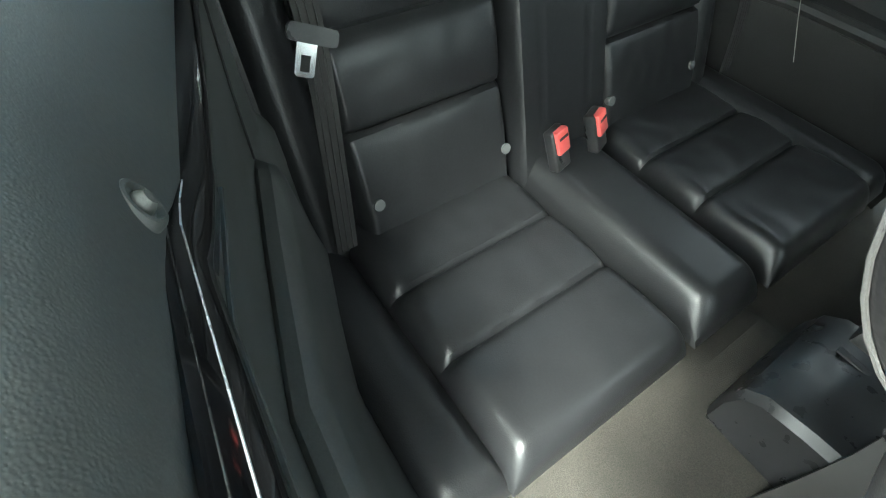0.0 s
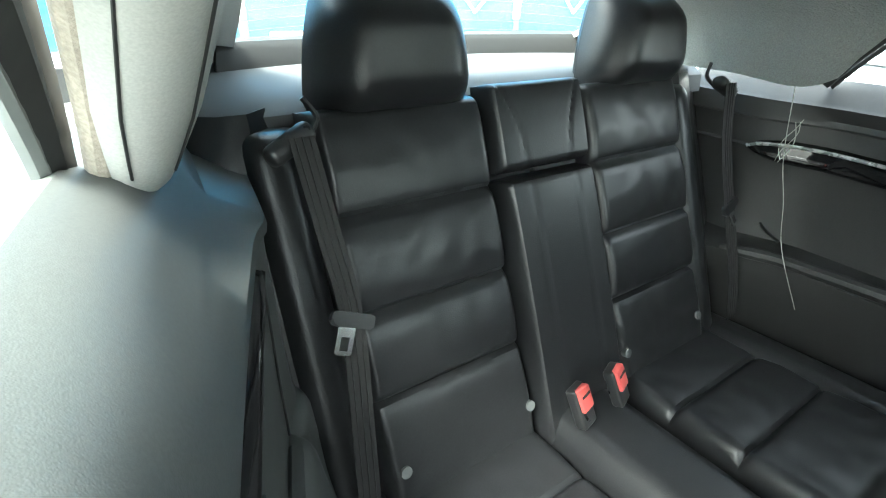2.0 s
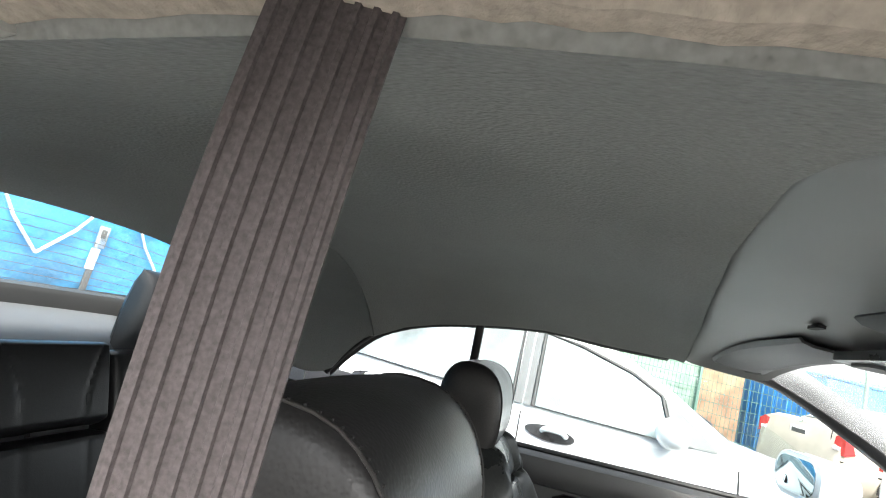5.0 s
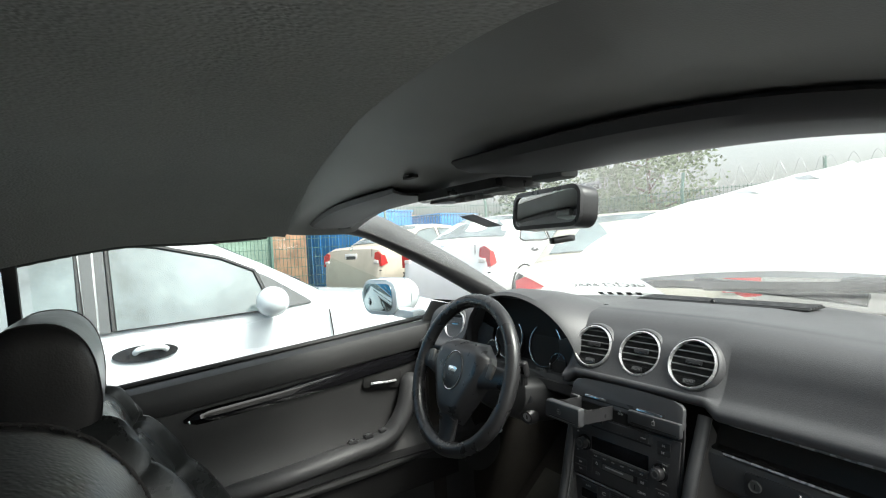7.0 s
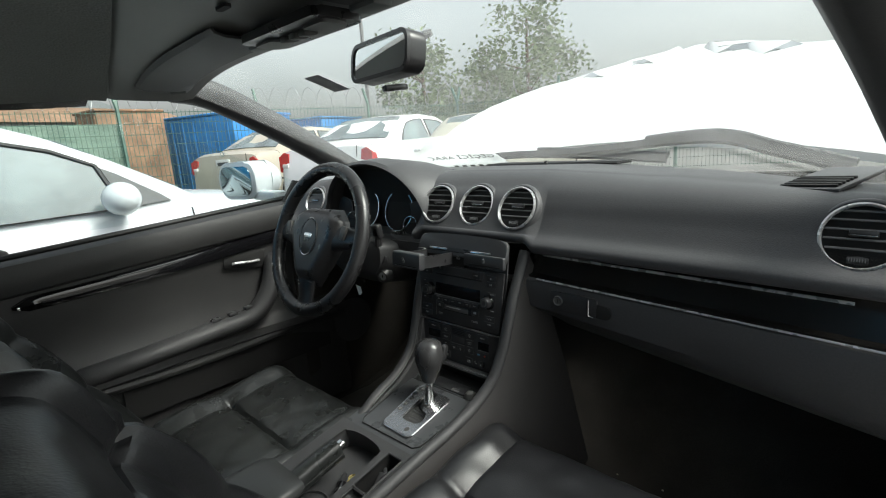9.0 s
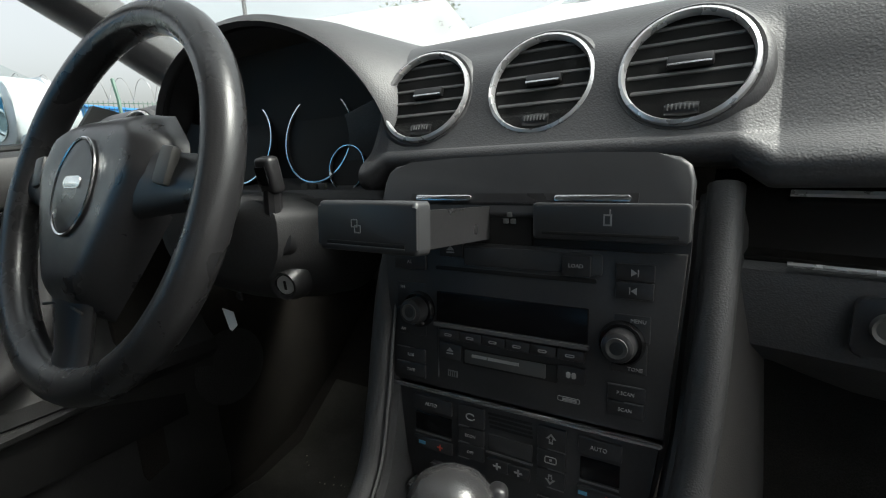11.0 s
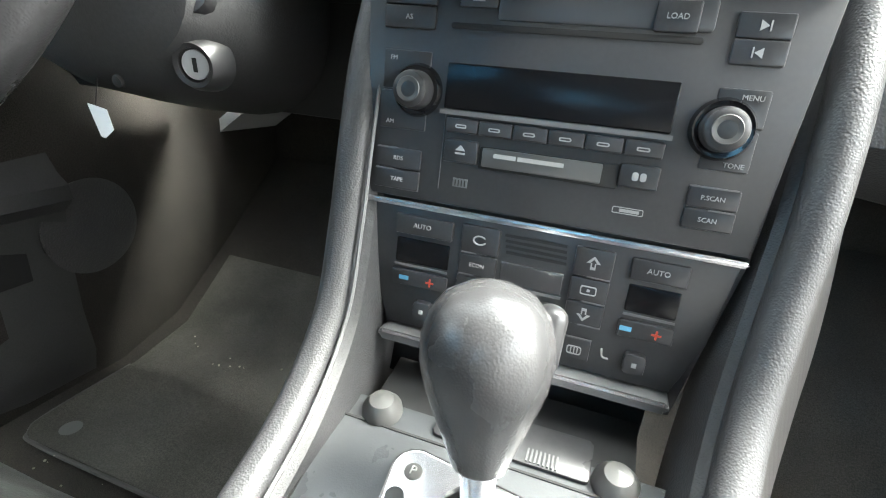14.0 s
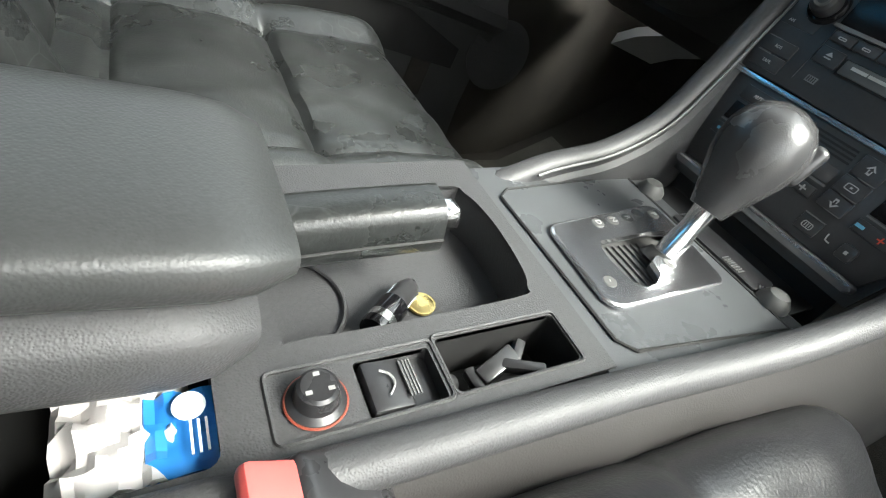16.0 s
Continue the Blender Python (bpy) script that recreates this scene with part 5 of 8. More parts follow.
keep(part("handle", bm_tube(smooth_path([hm @ Vector((-0.036, -0.013, 0.008)), hm @ Vector((-0.026, -0.010, 0.013)), hm @ Vector((0.01, -0.008, 0.013)), hm @ Vector((0.040, -0.005, 0.008))], 6), 0.0035, 8), M_SATIN, None, "slim satin door handle"), pull)
for k in range(3):
    sw = keep(part("window_switch", bm_box((0.020, 0.024, 0.010), pose(-0.652, -0.276 + 0.045 * k, 0.466 + 0.004 * k, 0, 0, 0), 0.003), M_SMOOTH), door)
    keep(part("switch_mark", bm_box((0.012, 0.004, 0.001), pose(-0.652, -0.276 + 0.045 * k, 0.4715 + 0.004 * k)), M_GREYBTN), sw)
tagged(part("trim_door_seal", bm_tube([(-0.738, y, 0.747 + 0.07 * max(y, -0.9)) for y in np.linspace(-1.42, 0.12, 20)], 0.007, 8), M_RUBBER), "black rubber seal along the side glass", "trim", kind="structure")
pane = part("window_4", bm_loft([[(-0.735, -0.90, 0.735), (-0.735, -0.4, 0.735), (-0.725, 0.10, 0.75)], [(-0.64, -0.90, 1.02), (-0.62, -0.5, 1.04), (-0.70, 0.10, 0.76)]], False, False), M_GLASS)
pane.visible_shadow = False
tagged(pane, "driver's side window glass", "window", kind="structure")
tagged(part("window_post", bm_box((0.016, 0.022, 0.30), pose(-0.665, -0.925, 0.885, 0, 17, 0), 0.004), M_RUBBER), "black post between the side windows", "window post", kind="structure")
tagged(part("window_corner", bm_prism([(0.12, 0.73), (-0.02, 0.745), (0.02, 0.80), (0.12, 0.775)], 0.01, axes((-0.70, 0, 0), (0, 1, 0), (0, 0, 1))), M_RUBBER), "black triangular corner trim at the mirror", "trim", kind="structure")
ext = thing("door_mirror", "silver white door mirror outside the driver's window", "mirror", (-0.93, 0.0, 0.76))
em = axes((-0.915, -0.050, 0.803), (1, 0.25, 0), (0, 0, 1)) @ Matrix.Scale(0.86, 4)
keep(part("housing", bm_pad(em @ pose(0, -0.07, -0.075) @ pose(0, 0, 0, 0, 180, 0), 0.14, lambda t: 0.105 - 0.03 * (2 * t - 1) ** 2, 0.08, (), nu=24, nv=24, edge=0.06, puff=0), M_PAINT_SILVER), ext)
keep(part("housing_rim", bm_prism([(x, y - 0.0) for x, y in round_rect(0.20, 0.135, 0.05, 6)], 0.075, em @ pose(0, 0, -0.076), 0.006), M_PAINT_SILVER), ext)
keep(part("glass", bm_prism(round_rect(0.165, 0.105, 0.035, 6), 0.002, em @ pose(-0.004, 0, 0.0), 0.0005), M_DOORMIRROR, None, "mirror glass darkened for a dark reflection"), ext)
keep(part("foot", bm_box((0.14, 0.05, 0.03), pose(-0.81, -0.0, 0.755), 0.01), M_PAINT_SILVER), ext)


# ---------------------------------------------------------------- rear side trims
def side_trim(sx, name, label):
    t = thing(name, label, "side panel", (0.62 * sx, -1.25, 0.4), kind="structure")
    mat_s = M_SIDE if sx > 0 else M_DOOR
    ys = np.linspace(-1.60, -0.86 if sx > 0 else -0.88, 36)
    off = 0.0 if sx > 0 else 0.045

    def shift(y, z):
        """The wall curves in towards the seat at the rear."""
        k = min(max((-1.24 - y) / 0.18, 0), 1)
        w = (-0.095 if sx > 0 else -0.05) * k * k * (3 - 2 * k) * (1 if z < 0.70 else (0.75 if sx > 0 else 0.55)) + off * (1 if z < 0.7 else 0.35)
        if sx > 0:
            w = interp(y, [(-1.6, -0.13), (-1.42, -0.108), (-1.375, -0.102), (-1.35, -0.086), (-1.33, -0.077), (-1.2, -0.035), (-1.125, -0.012), (-1.03, 0.016), (-0.86, 0.030)])
            if w > 0:
                w *= min(max((0.78 - z) / 0.10, 0), 1) * min(max((z - 0.20) / 0.1, 0), 1)
            else:
                w *= 1 if z < 0.70 else 0.6
        return w

    low = [(0.606, 0.655), (0.606, 0.60), (0.601, 0.595), (0.606, 0.585), (0.612, 0.52), (0.612, 0.42), (0.606, 0.385), (0.575, 0.375), (0.545, 0.372), (0.530, 0.36), (0.530, 0.33), (0.545, 0.28), (0.56, 0.20), (0.57, 0.08)]
    arm = [(0.606, 0.655), (0.606, 0.60), (0.604, 0.58), (0.603, 0.50), (0.601, 0.428), (0.599, 0.412), (0.594, 0.419), (0.580, 0.421), (0.570, 0.413), (0.563, 0.39), (0.555, 0.34), (0.545, 0.28), (0.53, 0.20), (0.53, 0.08)]
    flat = [(0.606, 0.655), (0.606, 0.60), (0.604, 0.58), (0.602, 0.50), (0.598, 0.43), (0.596, 0.415), (0.595, 0.41), (0.590, 0.405), (0.584, 0.40), (0.578, 0.39), (0.570, 0.34), (0.555, 0.28), (0.53, 0.20), (0.53, 0.08)]

    rows = []
    for y in ys:
        r = []
        prof = low
        if sx > 0:
            k = min(max((y + 1.315) / 0.03, 0), 1)
            k = math.sqrt(max(1 - (1 - k) ** 2, 0))
            prof = [(lerp(f[0], g[0], k), lerp(f[1], g[1], k)) for f, g in zip(flat, arm)]
        for x, z in ((0.715, 0.752), (0.705, 0.772), (0.685, 0.778), (0.655, 0.762), (0.630, 0.735), (0.612, 0.70), (0.602, 0.672), (0.600, 0.66), *prof):
            r.append((sx * (x + shift(y, z)), y, z - (0.03 if sx < 0 and z > 0.73 else 0)))
        rows.append(r)
    keep(part("panel", bm_thick(rows, 0.012), mat_s), t)
    # glossy inlay strip with a chrome line
    g, line = [], []
    y0 = -1.41 if sx < 0 else -1.325
    for y in np.linspace(y0, ys[-1] - 0.004, 30):
        k = min((y - y0) / 0.10, 1)
        h = (0.026 if sx < 0 else 0.036) * math.sqrt(max(1 - (1 - k) ** 2, 0.01))
        c = 0.620 + 0.019 * max(-1.18 - y, 0) / 0.15 + 0.024 * max(y + 1.10, 0) / 0.08 if sx > 0 else 0.594 - 0.02 * (y + 1.37)
        x = 0.602 + shift(y, c)
        g.append([(sx * (x + 0.004), y, c + h), (sx * (x - 0.004), y, c + h * 0.7), (sx * (x - 0.007), y, c), (sx * (x - 0.004), y, c - h * 0.7), (sx * (x + 0.004), y, c - h)])
        line.append((sx * (x - (0.007 if sx < 0 else 0.004)), y, c + h * (0.66 if sx < 0 else 0.85)))
    keep(part("inlay_strip", bm_thick(g, 0.003), M_GLOSS, None, "glossy black inlay strip"), t)
    if sx > 0:
        line = [q for q in line if q[1] > -1.06]
    keep(part("chrome_line", bm_tube(line, 0.0042 if sx < 0 else 0.0004, 6), M_SATIN, None, "bright chrome line"), t)
    # recessed armrest pocket
    p = []
    for y in np.linspace(-1.375, ys[-1] - 0.004, 18):
        x = 0.560 + shift(y, 0.4) - 0.02
        p.append((sx * x, y, 0.362 + 0.05 * (y + 1.375)))
    if sx > 0:
        ridge = [(0.600 + shift(y, 0.58), y, 0.578 + 0.10 * max(y + 1.125, 0)) for y in np.linspace(-1.13, ys[-1], 14)]
        keep(part("trim_ridge", bm_tube(ridge, 0.0018, 6), mat_s), t)
        edge = [(lerp(0.604, 0.596, q) + shift(y, 0.5), y, lerp(0.605, 0.42, q)) for q, y in [(q, lerp(-1.350, -1.316, q)) for q in np.linspace(0, 1, 8)]]
        keep(part("panel_joint", bm_tube(edge, 0.0014, 6), M_RUBBER, None, "dark joint in the side trim"), t)
    if sx < 0:
        rim = [(-0.668, -1.00, 0.575), (-0.664, -1.20, 0.570), (-0.650, -1.345, 0.562), (-0.642, -1.366, 0.540), (-0.640, -1.362, 0.46), (-0.628, -1.335, 0.415), (-0.600, -1.28, 0.402)]
        keep(part("panel_joint", bm_tube(smooth_path(rim, 6), 0.0035, 8), mat_s, None, "raised rim of the trim panel"), t)
        keep(part("armrest_edge", bm_tube(p, 0.016, 10, taper=lambda q: 0.5 + 0.5 * min(q / 0.1, 1)), mat_s), t)
    return t


side_trim(1, "wall_right", "grey vinyl rear side trim with black inlay and armrest")
wl = side_trim(-1, "wall_left", "dark vinyl rear side trim with chrome line and armrest")
kb = thing("hook_knob", "round grey plastic knob on the side trim", "knob", (0.622, -1.022, 0.687))
km = axes((0.6225, -1.022, 0.690), (-0.05, -1, 0), (0.45, 0, 0.9)) @ Matrix.Scale(0.5, 4)
keep(part("base", bm_lathe([(0.001, 0.0), (0.013, 0.0), (0.016, 0.0045), (0.019, 0.004), (0.021, 0.001), (0.022, -0.006), (0.001, -0.006)], km, 28), M_SIDE), kb)
keep(part("stud", bm_lathe([(0.001, 0.010), (0.006, 0.009), (0.009, 0.004), (0.010, 0.0), (0.001, 0.0)], km, 20), M_SIDE), kb)
# loose thread hanging in front of the far side trim
th = thing("loose_thread", "thin pale thread hanging from the roof edge", "thread", (-0.55, -1.2, 0.75))
pts = smooth_path([(-0.565, -1.343, 0.737), (-0.565, -1.319, 0.600), (-0.565, -1.287, 0.504), (-0.555, -1.254, 0.408), (-0.555, -1.185, 0.286)], 6)
keep(part("strand", bm_tube(pts, 0.0009, 5), M_THREAD), th)
for k in range(3):
    a = [(-0.565 + 0.006 * math.sin(k * 2 + q * 1.3), -1.319 + 0.012 * math.sin(q + k), 0.670 - 0.022 * q + 0.004 * k) for q in range(5)]
    keep(part("tangle", bm_tube(smooth_path(a, 5), 0.0008, 5), M_THREAD), th)

# ---------------------------------------------------------------- centre stack
stack = thing("centre_stack", "black centre stack with radio and climate controls", "dashboard console", (0, 0, 0.55))
SM = axes((0.0, -0.0585, 0.5235), (1, 0, 0), (0, 0.11, 1))
STACK_X = [(-0.113, -0.104), (-0.1015, -0.0905), (-0.0725, -0.0638), (-0.0575, -0.0507), (0.042, 0.0440), (0.0605, 0.0625), (0.068, 0.0742), (0.0925, 0.1006), (0.1035, 0.1140)]


def on_stack(x, v, out=0.0):
    return SM @ pose(interp(x, STACK_X), v, out)


def key(name, x0, x1, v0, v1, out=0.003, material=None, parent=None, r=0.0015, base=0.0, bevel=0.0007, label=""):
    """A rounded key between two corners of the stack's face."""
    bm = bm_prism(round_rect(abs(x1 - x0), abs(v1 - v0), min(r, abs(v1 - v0) * 0.45), 3), out, on_stack((x0 + x1) / 2, (v0 + v1) / 2, base), bevel, 2)
    return keep(part(name, bm, material or M_KEY, None, label), parent or stack)


def word(body, x, v, size, out=0.0034, material=None, parent=None):
    return lettering("lettering", body, size * 0.64, on_stack(x, v, out), material or M_PRINT, parent or stack)


def bar(name, x0, x1, v0, v1, out=0.0033, material=None, parent=None, h=0.0004):
    return keep(part(name, bm_box((abs(x1 - x0), abs(v1 - v0), h), on_stack((x0 + x1) / 2, (v0 + v1) / 2, out)), material or M_PRINT), parent or stack)


def plan(points, m):
    return [m @ Vector((x, y, 0)) for x, y in points]


# body: face sheet that tapers downwards
rows = []
for v, hw in ((0.152, 0.1115), (0.12, 0.111), (0.0, 0.104), (-0.06, 0.093), (-0.092, 0.087)):
    rows.append([SM @ Vector((0.0065 + s * hw, v, -0.004)) for s in np.linspace(-1, 1, 9)])
keep(part("face", bm_thick(rows, 0.004), M_STACK), stack)
# lid with two bright strips
LM0 = axes((0.0055, -0.0335, 0.6775), (1, 0, 0), (0, 0.42, 1))
lid = keep(part("lid", bm_prism([(-0.1125, -0.021), (0.1125, -0.021), (0.1125, 0.004), (0.110, 0.013), (0.104, 0.0180), (0.090, 0.0205), (0.05, 0.0225), (0, 0.0230), (-0.05, 0.0225), (-0.090, 0.0205), (-0.104, 0.0180), (-0.110, 0.013), (-0.1125, 0.004)], 0.007, LM0, 0.003, 3), M_STACKLID), stack)
keep(part("strip_groove", bm_box((0.166, 0.0070, 0.0006), LM0 @ pose(0.0, -0.0085, 0.0072)), M_SMOOTH), lid)
for x0, x1 in ((-0.078, -0.030), (0.031, 0.079)):
    keep(part("bright_strip", bm_prism(round_rect(x1 - x0, 0.0046, 0.002, 3), 0.0022, LM0 @ pose((x0 + x1) / 2, -0.0085, 0.0068), 0.0008, 2), M_CHROME, None, "bright chrome strip"), lid)
# slot with the open drawer, small switch and drinks flap
# slot drawn as a near-black slab, its inner shade painted
keep(part("slot", bm_box((0.112, 0.029, 0.004), SM @ pose(-0.034, 0.1325, 0.0005)), M_DARK), stack)
fil = keep(part("filler_flap", bm_prism(round_rect(0.021, 0.027, 0.003, 3), 0.009, SM @ pose(-0.0930, 0.1330, 0.0), 0.002, 2), M_STACKLID), stack)
keep(part("flap_groove", bm_box((0.014, 0.0018, 0.0006), SM @ pose(-0.0930, 0.1280, 0.0093)), M_DARK), fil)
for dx, dv in ((0, 0.0022), (-0.0028, -0.0022), (0.0028, -0.0022)):
    key("contact", 0.002 + dx - 0.002, 0.002 + dx + 0.002, 0.1365 + dv - 0.0017, 0.1365 + dv + 0.0017, 0.001, M_GREYBTN, None, 0.0008, 0.003, 0.0003)
flap = keep(part("drinks_flap", bm_prism(round_rect(0.0935, 0.0235, 0.003, 3), 0.009, SM @ pose(0.0710, 0.1355, 0.0), 0.002, 2), M_STACKLID), stack)
keep(part("flap_groove", bm_prism(round_rect(0.081, 0.0020, 0.0009, 3), 0.0006, SM @ pose(0.0716, 0.1280, 0.0089), 0.0002), M_DARK), flap)
bar("cup_mark", 0.0645, 0.0695, 0.1335, 0.1405, 0.0093, M_PRINT, flap)
bar("cup_inside", 0.0655, 0.0685, 0.1345, 0.1395, 0.0096, M_STACKLID, flap)
bar("straw_mark", 0.0675, 0.0682, 0.1405, 0.1435, 0.0093, M_PRINT, flap)
drawer = thing("open_drawer", "open black coin drawer pulled out of the stack", "drawer", (-0.05, -0.08, 0.655))
DM = axes((-0.0485, -0.128, 0.6655), (1, -0.04, 0), (0, 0.10, 1)) @ Matrix.Diagonal((0.74, 1.0, 1.0, 1.0))
keep(part("front", bm_prism(round_rect(0.106, 0.031, 0.004, 4), 0.013, DM @ pose(0, 0, -0.007), 0.003, 3), M_STACKLID), drawer)
keep(part("groove", bm_box((0.084, 0.0022, 0.001), DM @ pose(0.0, -0.0100, 0.006), 0.0003), M_DARK), drawer)
# highlight below the groove, painted as a thin grey bar
keep(part("groove_shine", bm_box((0.084, 0.0006, 0.001), DM @ pose(0.0, -0.0116, 0.0062)), M_GREYBTN), drawer)
for dx, dv, w, h in ((-0.004, 0.002, 0.007, 0.005), (-0.0005, -0.0015, 0.007, 0.005)):
    keep(part("card_mark", bm_holed(round_rect(w, h, 0.001), [round_rect(w - 0.0014, h - 0.0014, 0.0006)], 0.0004, DM @ pose(dx - 0.006, dv, 0.0066)), M_PRINT), drawer)
for sx in (-1, 1):
    keep(part("side", bm_box((0.0025, 0.022, 0.085), DM @ pose(0.047 * sx, -0.001, -0.05)), M_SMOOTH), drawer)
keep(part("bottom", bm_box((0.096, 0.002, 0.085), DM @ pose(0, -0.012, -0.05)), M_SMOOTH), drawer)
keep(part("back", bm_box((0.096, 0.020, 0.002), DM @ pose(0, -0.002, -0.085)), M_SMOOTH), drawer)
for k, dx in enumerate((-0.025, -0.006, 0.004, 0.018, 0.030, 0.036)):
    keep(part("worn_spot", bm_box((0.002 + 0.006 * (k > 3), 0.0008, 0.0012), DM @ pose(dx, 0.0150, 0.0015)), M_GREYBTN), drawer)

# ---------------------------------------------------------------- radio
radio = thing("car_radio", "black car radio with two knobs and cassette slot", "car radio", (0, -0.03, 0.57))
keep(part("front", bm_prism([(-0.0955, 0.004), (0.1085, 0.004), (0.1165, 0.118), (-0.1035, 0.118)], 0.003, SM, 0.0012, 2), M_RADIO), radio)
key("upper_band", -0.033, 0.066, 0.1015, 0.1155, 0.0022, M_STACKLID, radio, 0.002, 0.002)
key("disc_slot", -0.058, 0.062, 0.0965, 0.0995, 0.001, M_DARK, radio, 0.0014, 0.0028, 0.0002)
for nm, x0, x1, v0, v1 in (("CD", -0.102, -0.0725, 0.1068, 0.1180), ("AS", -0.102, -0.0725, 0.0950, 0.1062)):
    k = key("radio_key", x0, x1, v0, v1, 0.003, M_KEY, radio, 0.001, 0.002)
    word(nm, (x0 + x1) / 2, (v0 + v1) / 2, 0.0058, 0.0054, parent=k)
k = key("radio_key", -0.0565, -0.0365, 0.1068, 0.1180, 0.003, M_KEY, radio, 0.001, 0.002)
keep(part("eject_mark", bm_prism([(-0.0032, 0.0), (0.0032, 0.0), (0, 0.0032)], 0.0004, on_stack(-0.0465, 0.1118, 0.0051)), M_PRINT), k)
bar("eject_bar", -0.0497, -0.0433, 0.1098, 0.1108, 0.0053, parent=k)
k = key("radio_key", 0.042, 0.0605, 0.1005, 0.1140, 0.004, M_KEY, radio, 0.001, 0.002)
word("LOAD", 0.0512, 0.1072, 0.0056, 0.0064, parent=k)
for v0, v1, flip in ((0.1002, 0.1108, 1), (0.0892, 0.0998, -1)):
    k = key("radio_key", 0.0705, 0.0925, v0, v1, 0.003, M_KEY, radio, 0.001, 0.002)
    c = (v0 + v1) / 2
    keep(part("skip_mark", bm_prism([(-0.0018 * flip, 0.0022), (0.0016 * flip, 0.0), (-0.0018 * flip, -0.0022)], 0.0004, on_stack(0.0812, c, 0.0051)), M_PRINT), k)
    bar("skip_bar", 0.0812 + 0.0018 * flip, 0.0812 + 0.0024 * flip, c - 0.0022, c + 0.0022, 0.0053, parent=k)
# display
key("display", -0.0575, 0.0575, 0.0565, 0.0800, 0.0016, M_LENS, radio, 0.001, 0.0022, label="dark glass display")
bar("display_sill", -0.0585, 0.0585, 0.0535, 0.0560, 0.0045, M_SLAT, radio, 0.004)
for i in range(6):
    x0 = -0.0565 + 0.0194 * i
    k = key("preset_key", x0, x0 + 0.0178, 0.0445, 0.0520, 0.0042, M_KEY, radio, 0.001, 0.002)
    keep(part("preset_mark", bm_holed(round_rect(0.0062, 0.0020, 0.0009), [round_rect(0.0048, 0.0008, 0.0004)], 0.0004, on_stack(x0 + 0.0085, 0.0480, 0.0066)), M_PRINT), k)
k = key("radio_key", -0.0565, -0.0375, 0.0285, 0.0410, 0.003, M_KEY, radio, 0.001, 0.002)
keep(part("eject_mark", bm_prism([(-0.0028, 0.0), (0.0028, 0.0), (0, 0.003)], 0.0004, on_stack(-0.047, 0.0352, 0.0051)), M_PRINT), k)
bar("eject_bar", -0.0498, -0.0442, 0.0332, 0.0341, 0.0053, parent=k)
key("cassette_slot", -0.0340, 0.0385, 0.0270, 0.0390, 0.0008, M_DARK, radio, 0.001, 0.0030, 0.0002)
key("cassette_flap", -0.0325, 0.0300, 0.0285, 0.0385, 0.0010, M_GREYDARK, radio, 0.001, 0.0036, 0.0003)
for x0, x1 in ((-0.0270, -0.0150), (-0.0130, 0.0110)):
    bar("print_bar", x0, x1, 0.0338, 0.0360, 0.0050, parent=radio)
k = key("radio_key", 0.0405, 0.0590, 0.0290, 0.0405, 0.003, M_KEY, radio, 0.001, 0.002)
for x0 in (0.0465, 0.0502):
    key("tape_mark", x0, x0 + 0.0030, 0.0326, 0.0368, 0.0003, M_PRINT, k, 0.0012, 0.0051, 0.0001)
keep(part("disc_mark", bm_box((0.0085, 0.0048, 0.0004), on_stack(-0.0455, 0.0175, 0.0032)), M_GREYBTN), radio)
for q in range(4):
    bar("disc_mark_line", -0.0485 + 0.0019 * q, -0.0479 + 0.0019 * q, 0.0158, 0.0192, 0.0036, M_DARK, radio)
keep(part("dolby_mark", bm_holed(round_rect(0.0150, 0.0034, 0.0008), [round_rect(0.0142, 0.0026, 0.0006)], 0.0004, on_stack(0.0480, 0.0170, 0.0034)), M_PRINT), radio)
bar("print_bar", 0.0440, 0.0535, 0.0162, 0.0178, 0.0033, M_PRINT, radio)
bar("divider", -0.0590, -0.0586, 0.0125, 0.0800, 0.0032, M_SLAT, radio)
k = key("band_key", -0.1010, -0.0730, 0.0640, 0.0842, 0.0016, M_KEY, radio, 0.001, 0.002)
word("FM", -0.0955, 0.0800, 0.0052, 0.0040, parent=k)
k = key("band_key", -0.1010, -0.0730, 0.0425, 0.0630, 0.0016, M_KEY, radio, 0.001, 0.002)
word("AM", -0.0950, 0.0462, 0.0052, 0.0040, parent=k)
for nm, v0, v1 in (("RDS", 0.0205, 0.0318), ("TAPE", 0.0085, 0.0197)):
    k = key("radio_key", -0.1015, -0.0735, v0, v1, 0.0025, M_KEY, radio, 0.001, 0.002)
    word(nm, -0.0870, (v0 + v1) / 2, 0.0052, 0.0049, parent=k)
    bar("key_edge", -0.1010, -0.0890, v1 - 0.0004, v1 + 0.0004, 0.0046, M_SLAT, k)
k = key("band_key", 0.0700, 0.0915, 0.0625, 0.0795, 0.0016, M_KEY, radio, 0.001, 0.002)
word("MENU", 0.0842, 0.0758, 0.0052, 0.0040, parent=k)
k = key("band_key", 0.0690, 0.0905, 0.0425, 0.0615, 0.0016, M_KEY, radio, 0.001, 0.002)
word("TONE", 0.0835, 0.0455, 0.0052, 0.0040, parent=k)
for nm, v0, v1 in (("P.SCAN", 0.0245, 0.0345), ("SCAN", 0.0140, 0.0238)):
    k = key("radio_key", 0.0680, 0.0905, v0, v1, 0.0025, M_KEY, radio, 0.001, 0.002)
    word(nm, 0.0790, (v0 + v1) / 2, 0.0050, 0.0049, parent=k)
    bar("key_edge", 0.0680 + 0.010 * (nm == "SCAN"), 0.0890, v1 - 0.0004, v1 + 0.0004, 0.0046, M_SLAT, k)
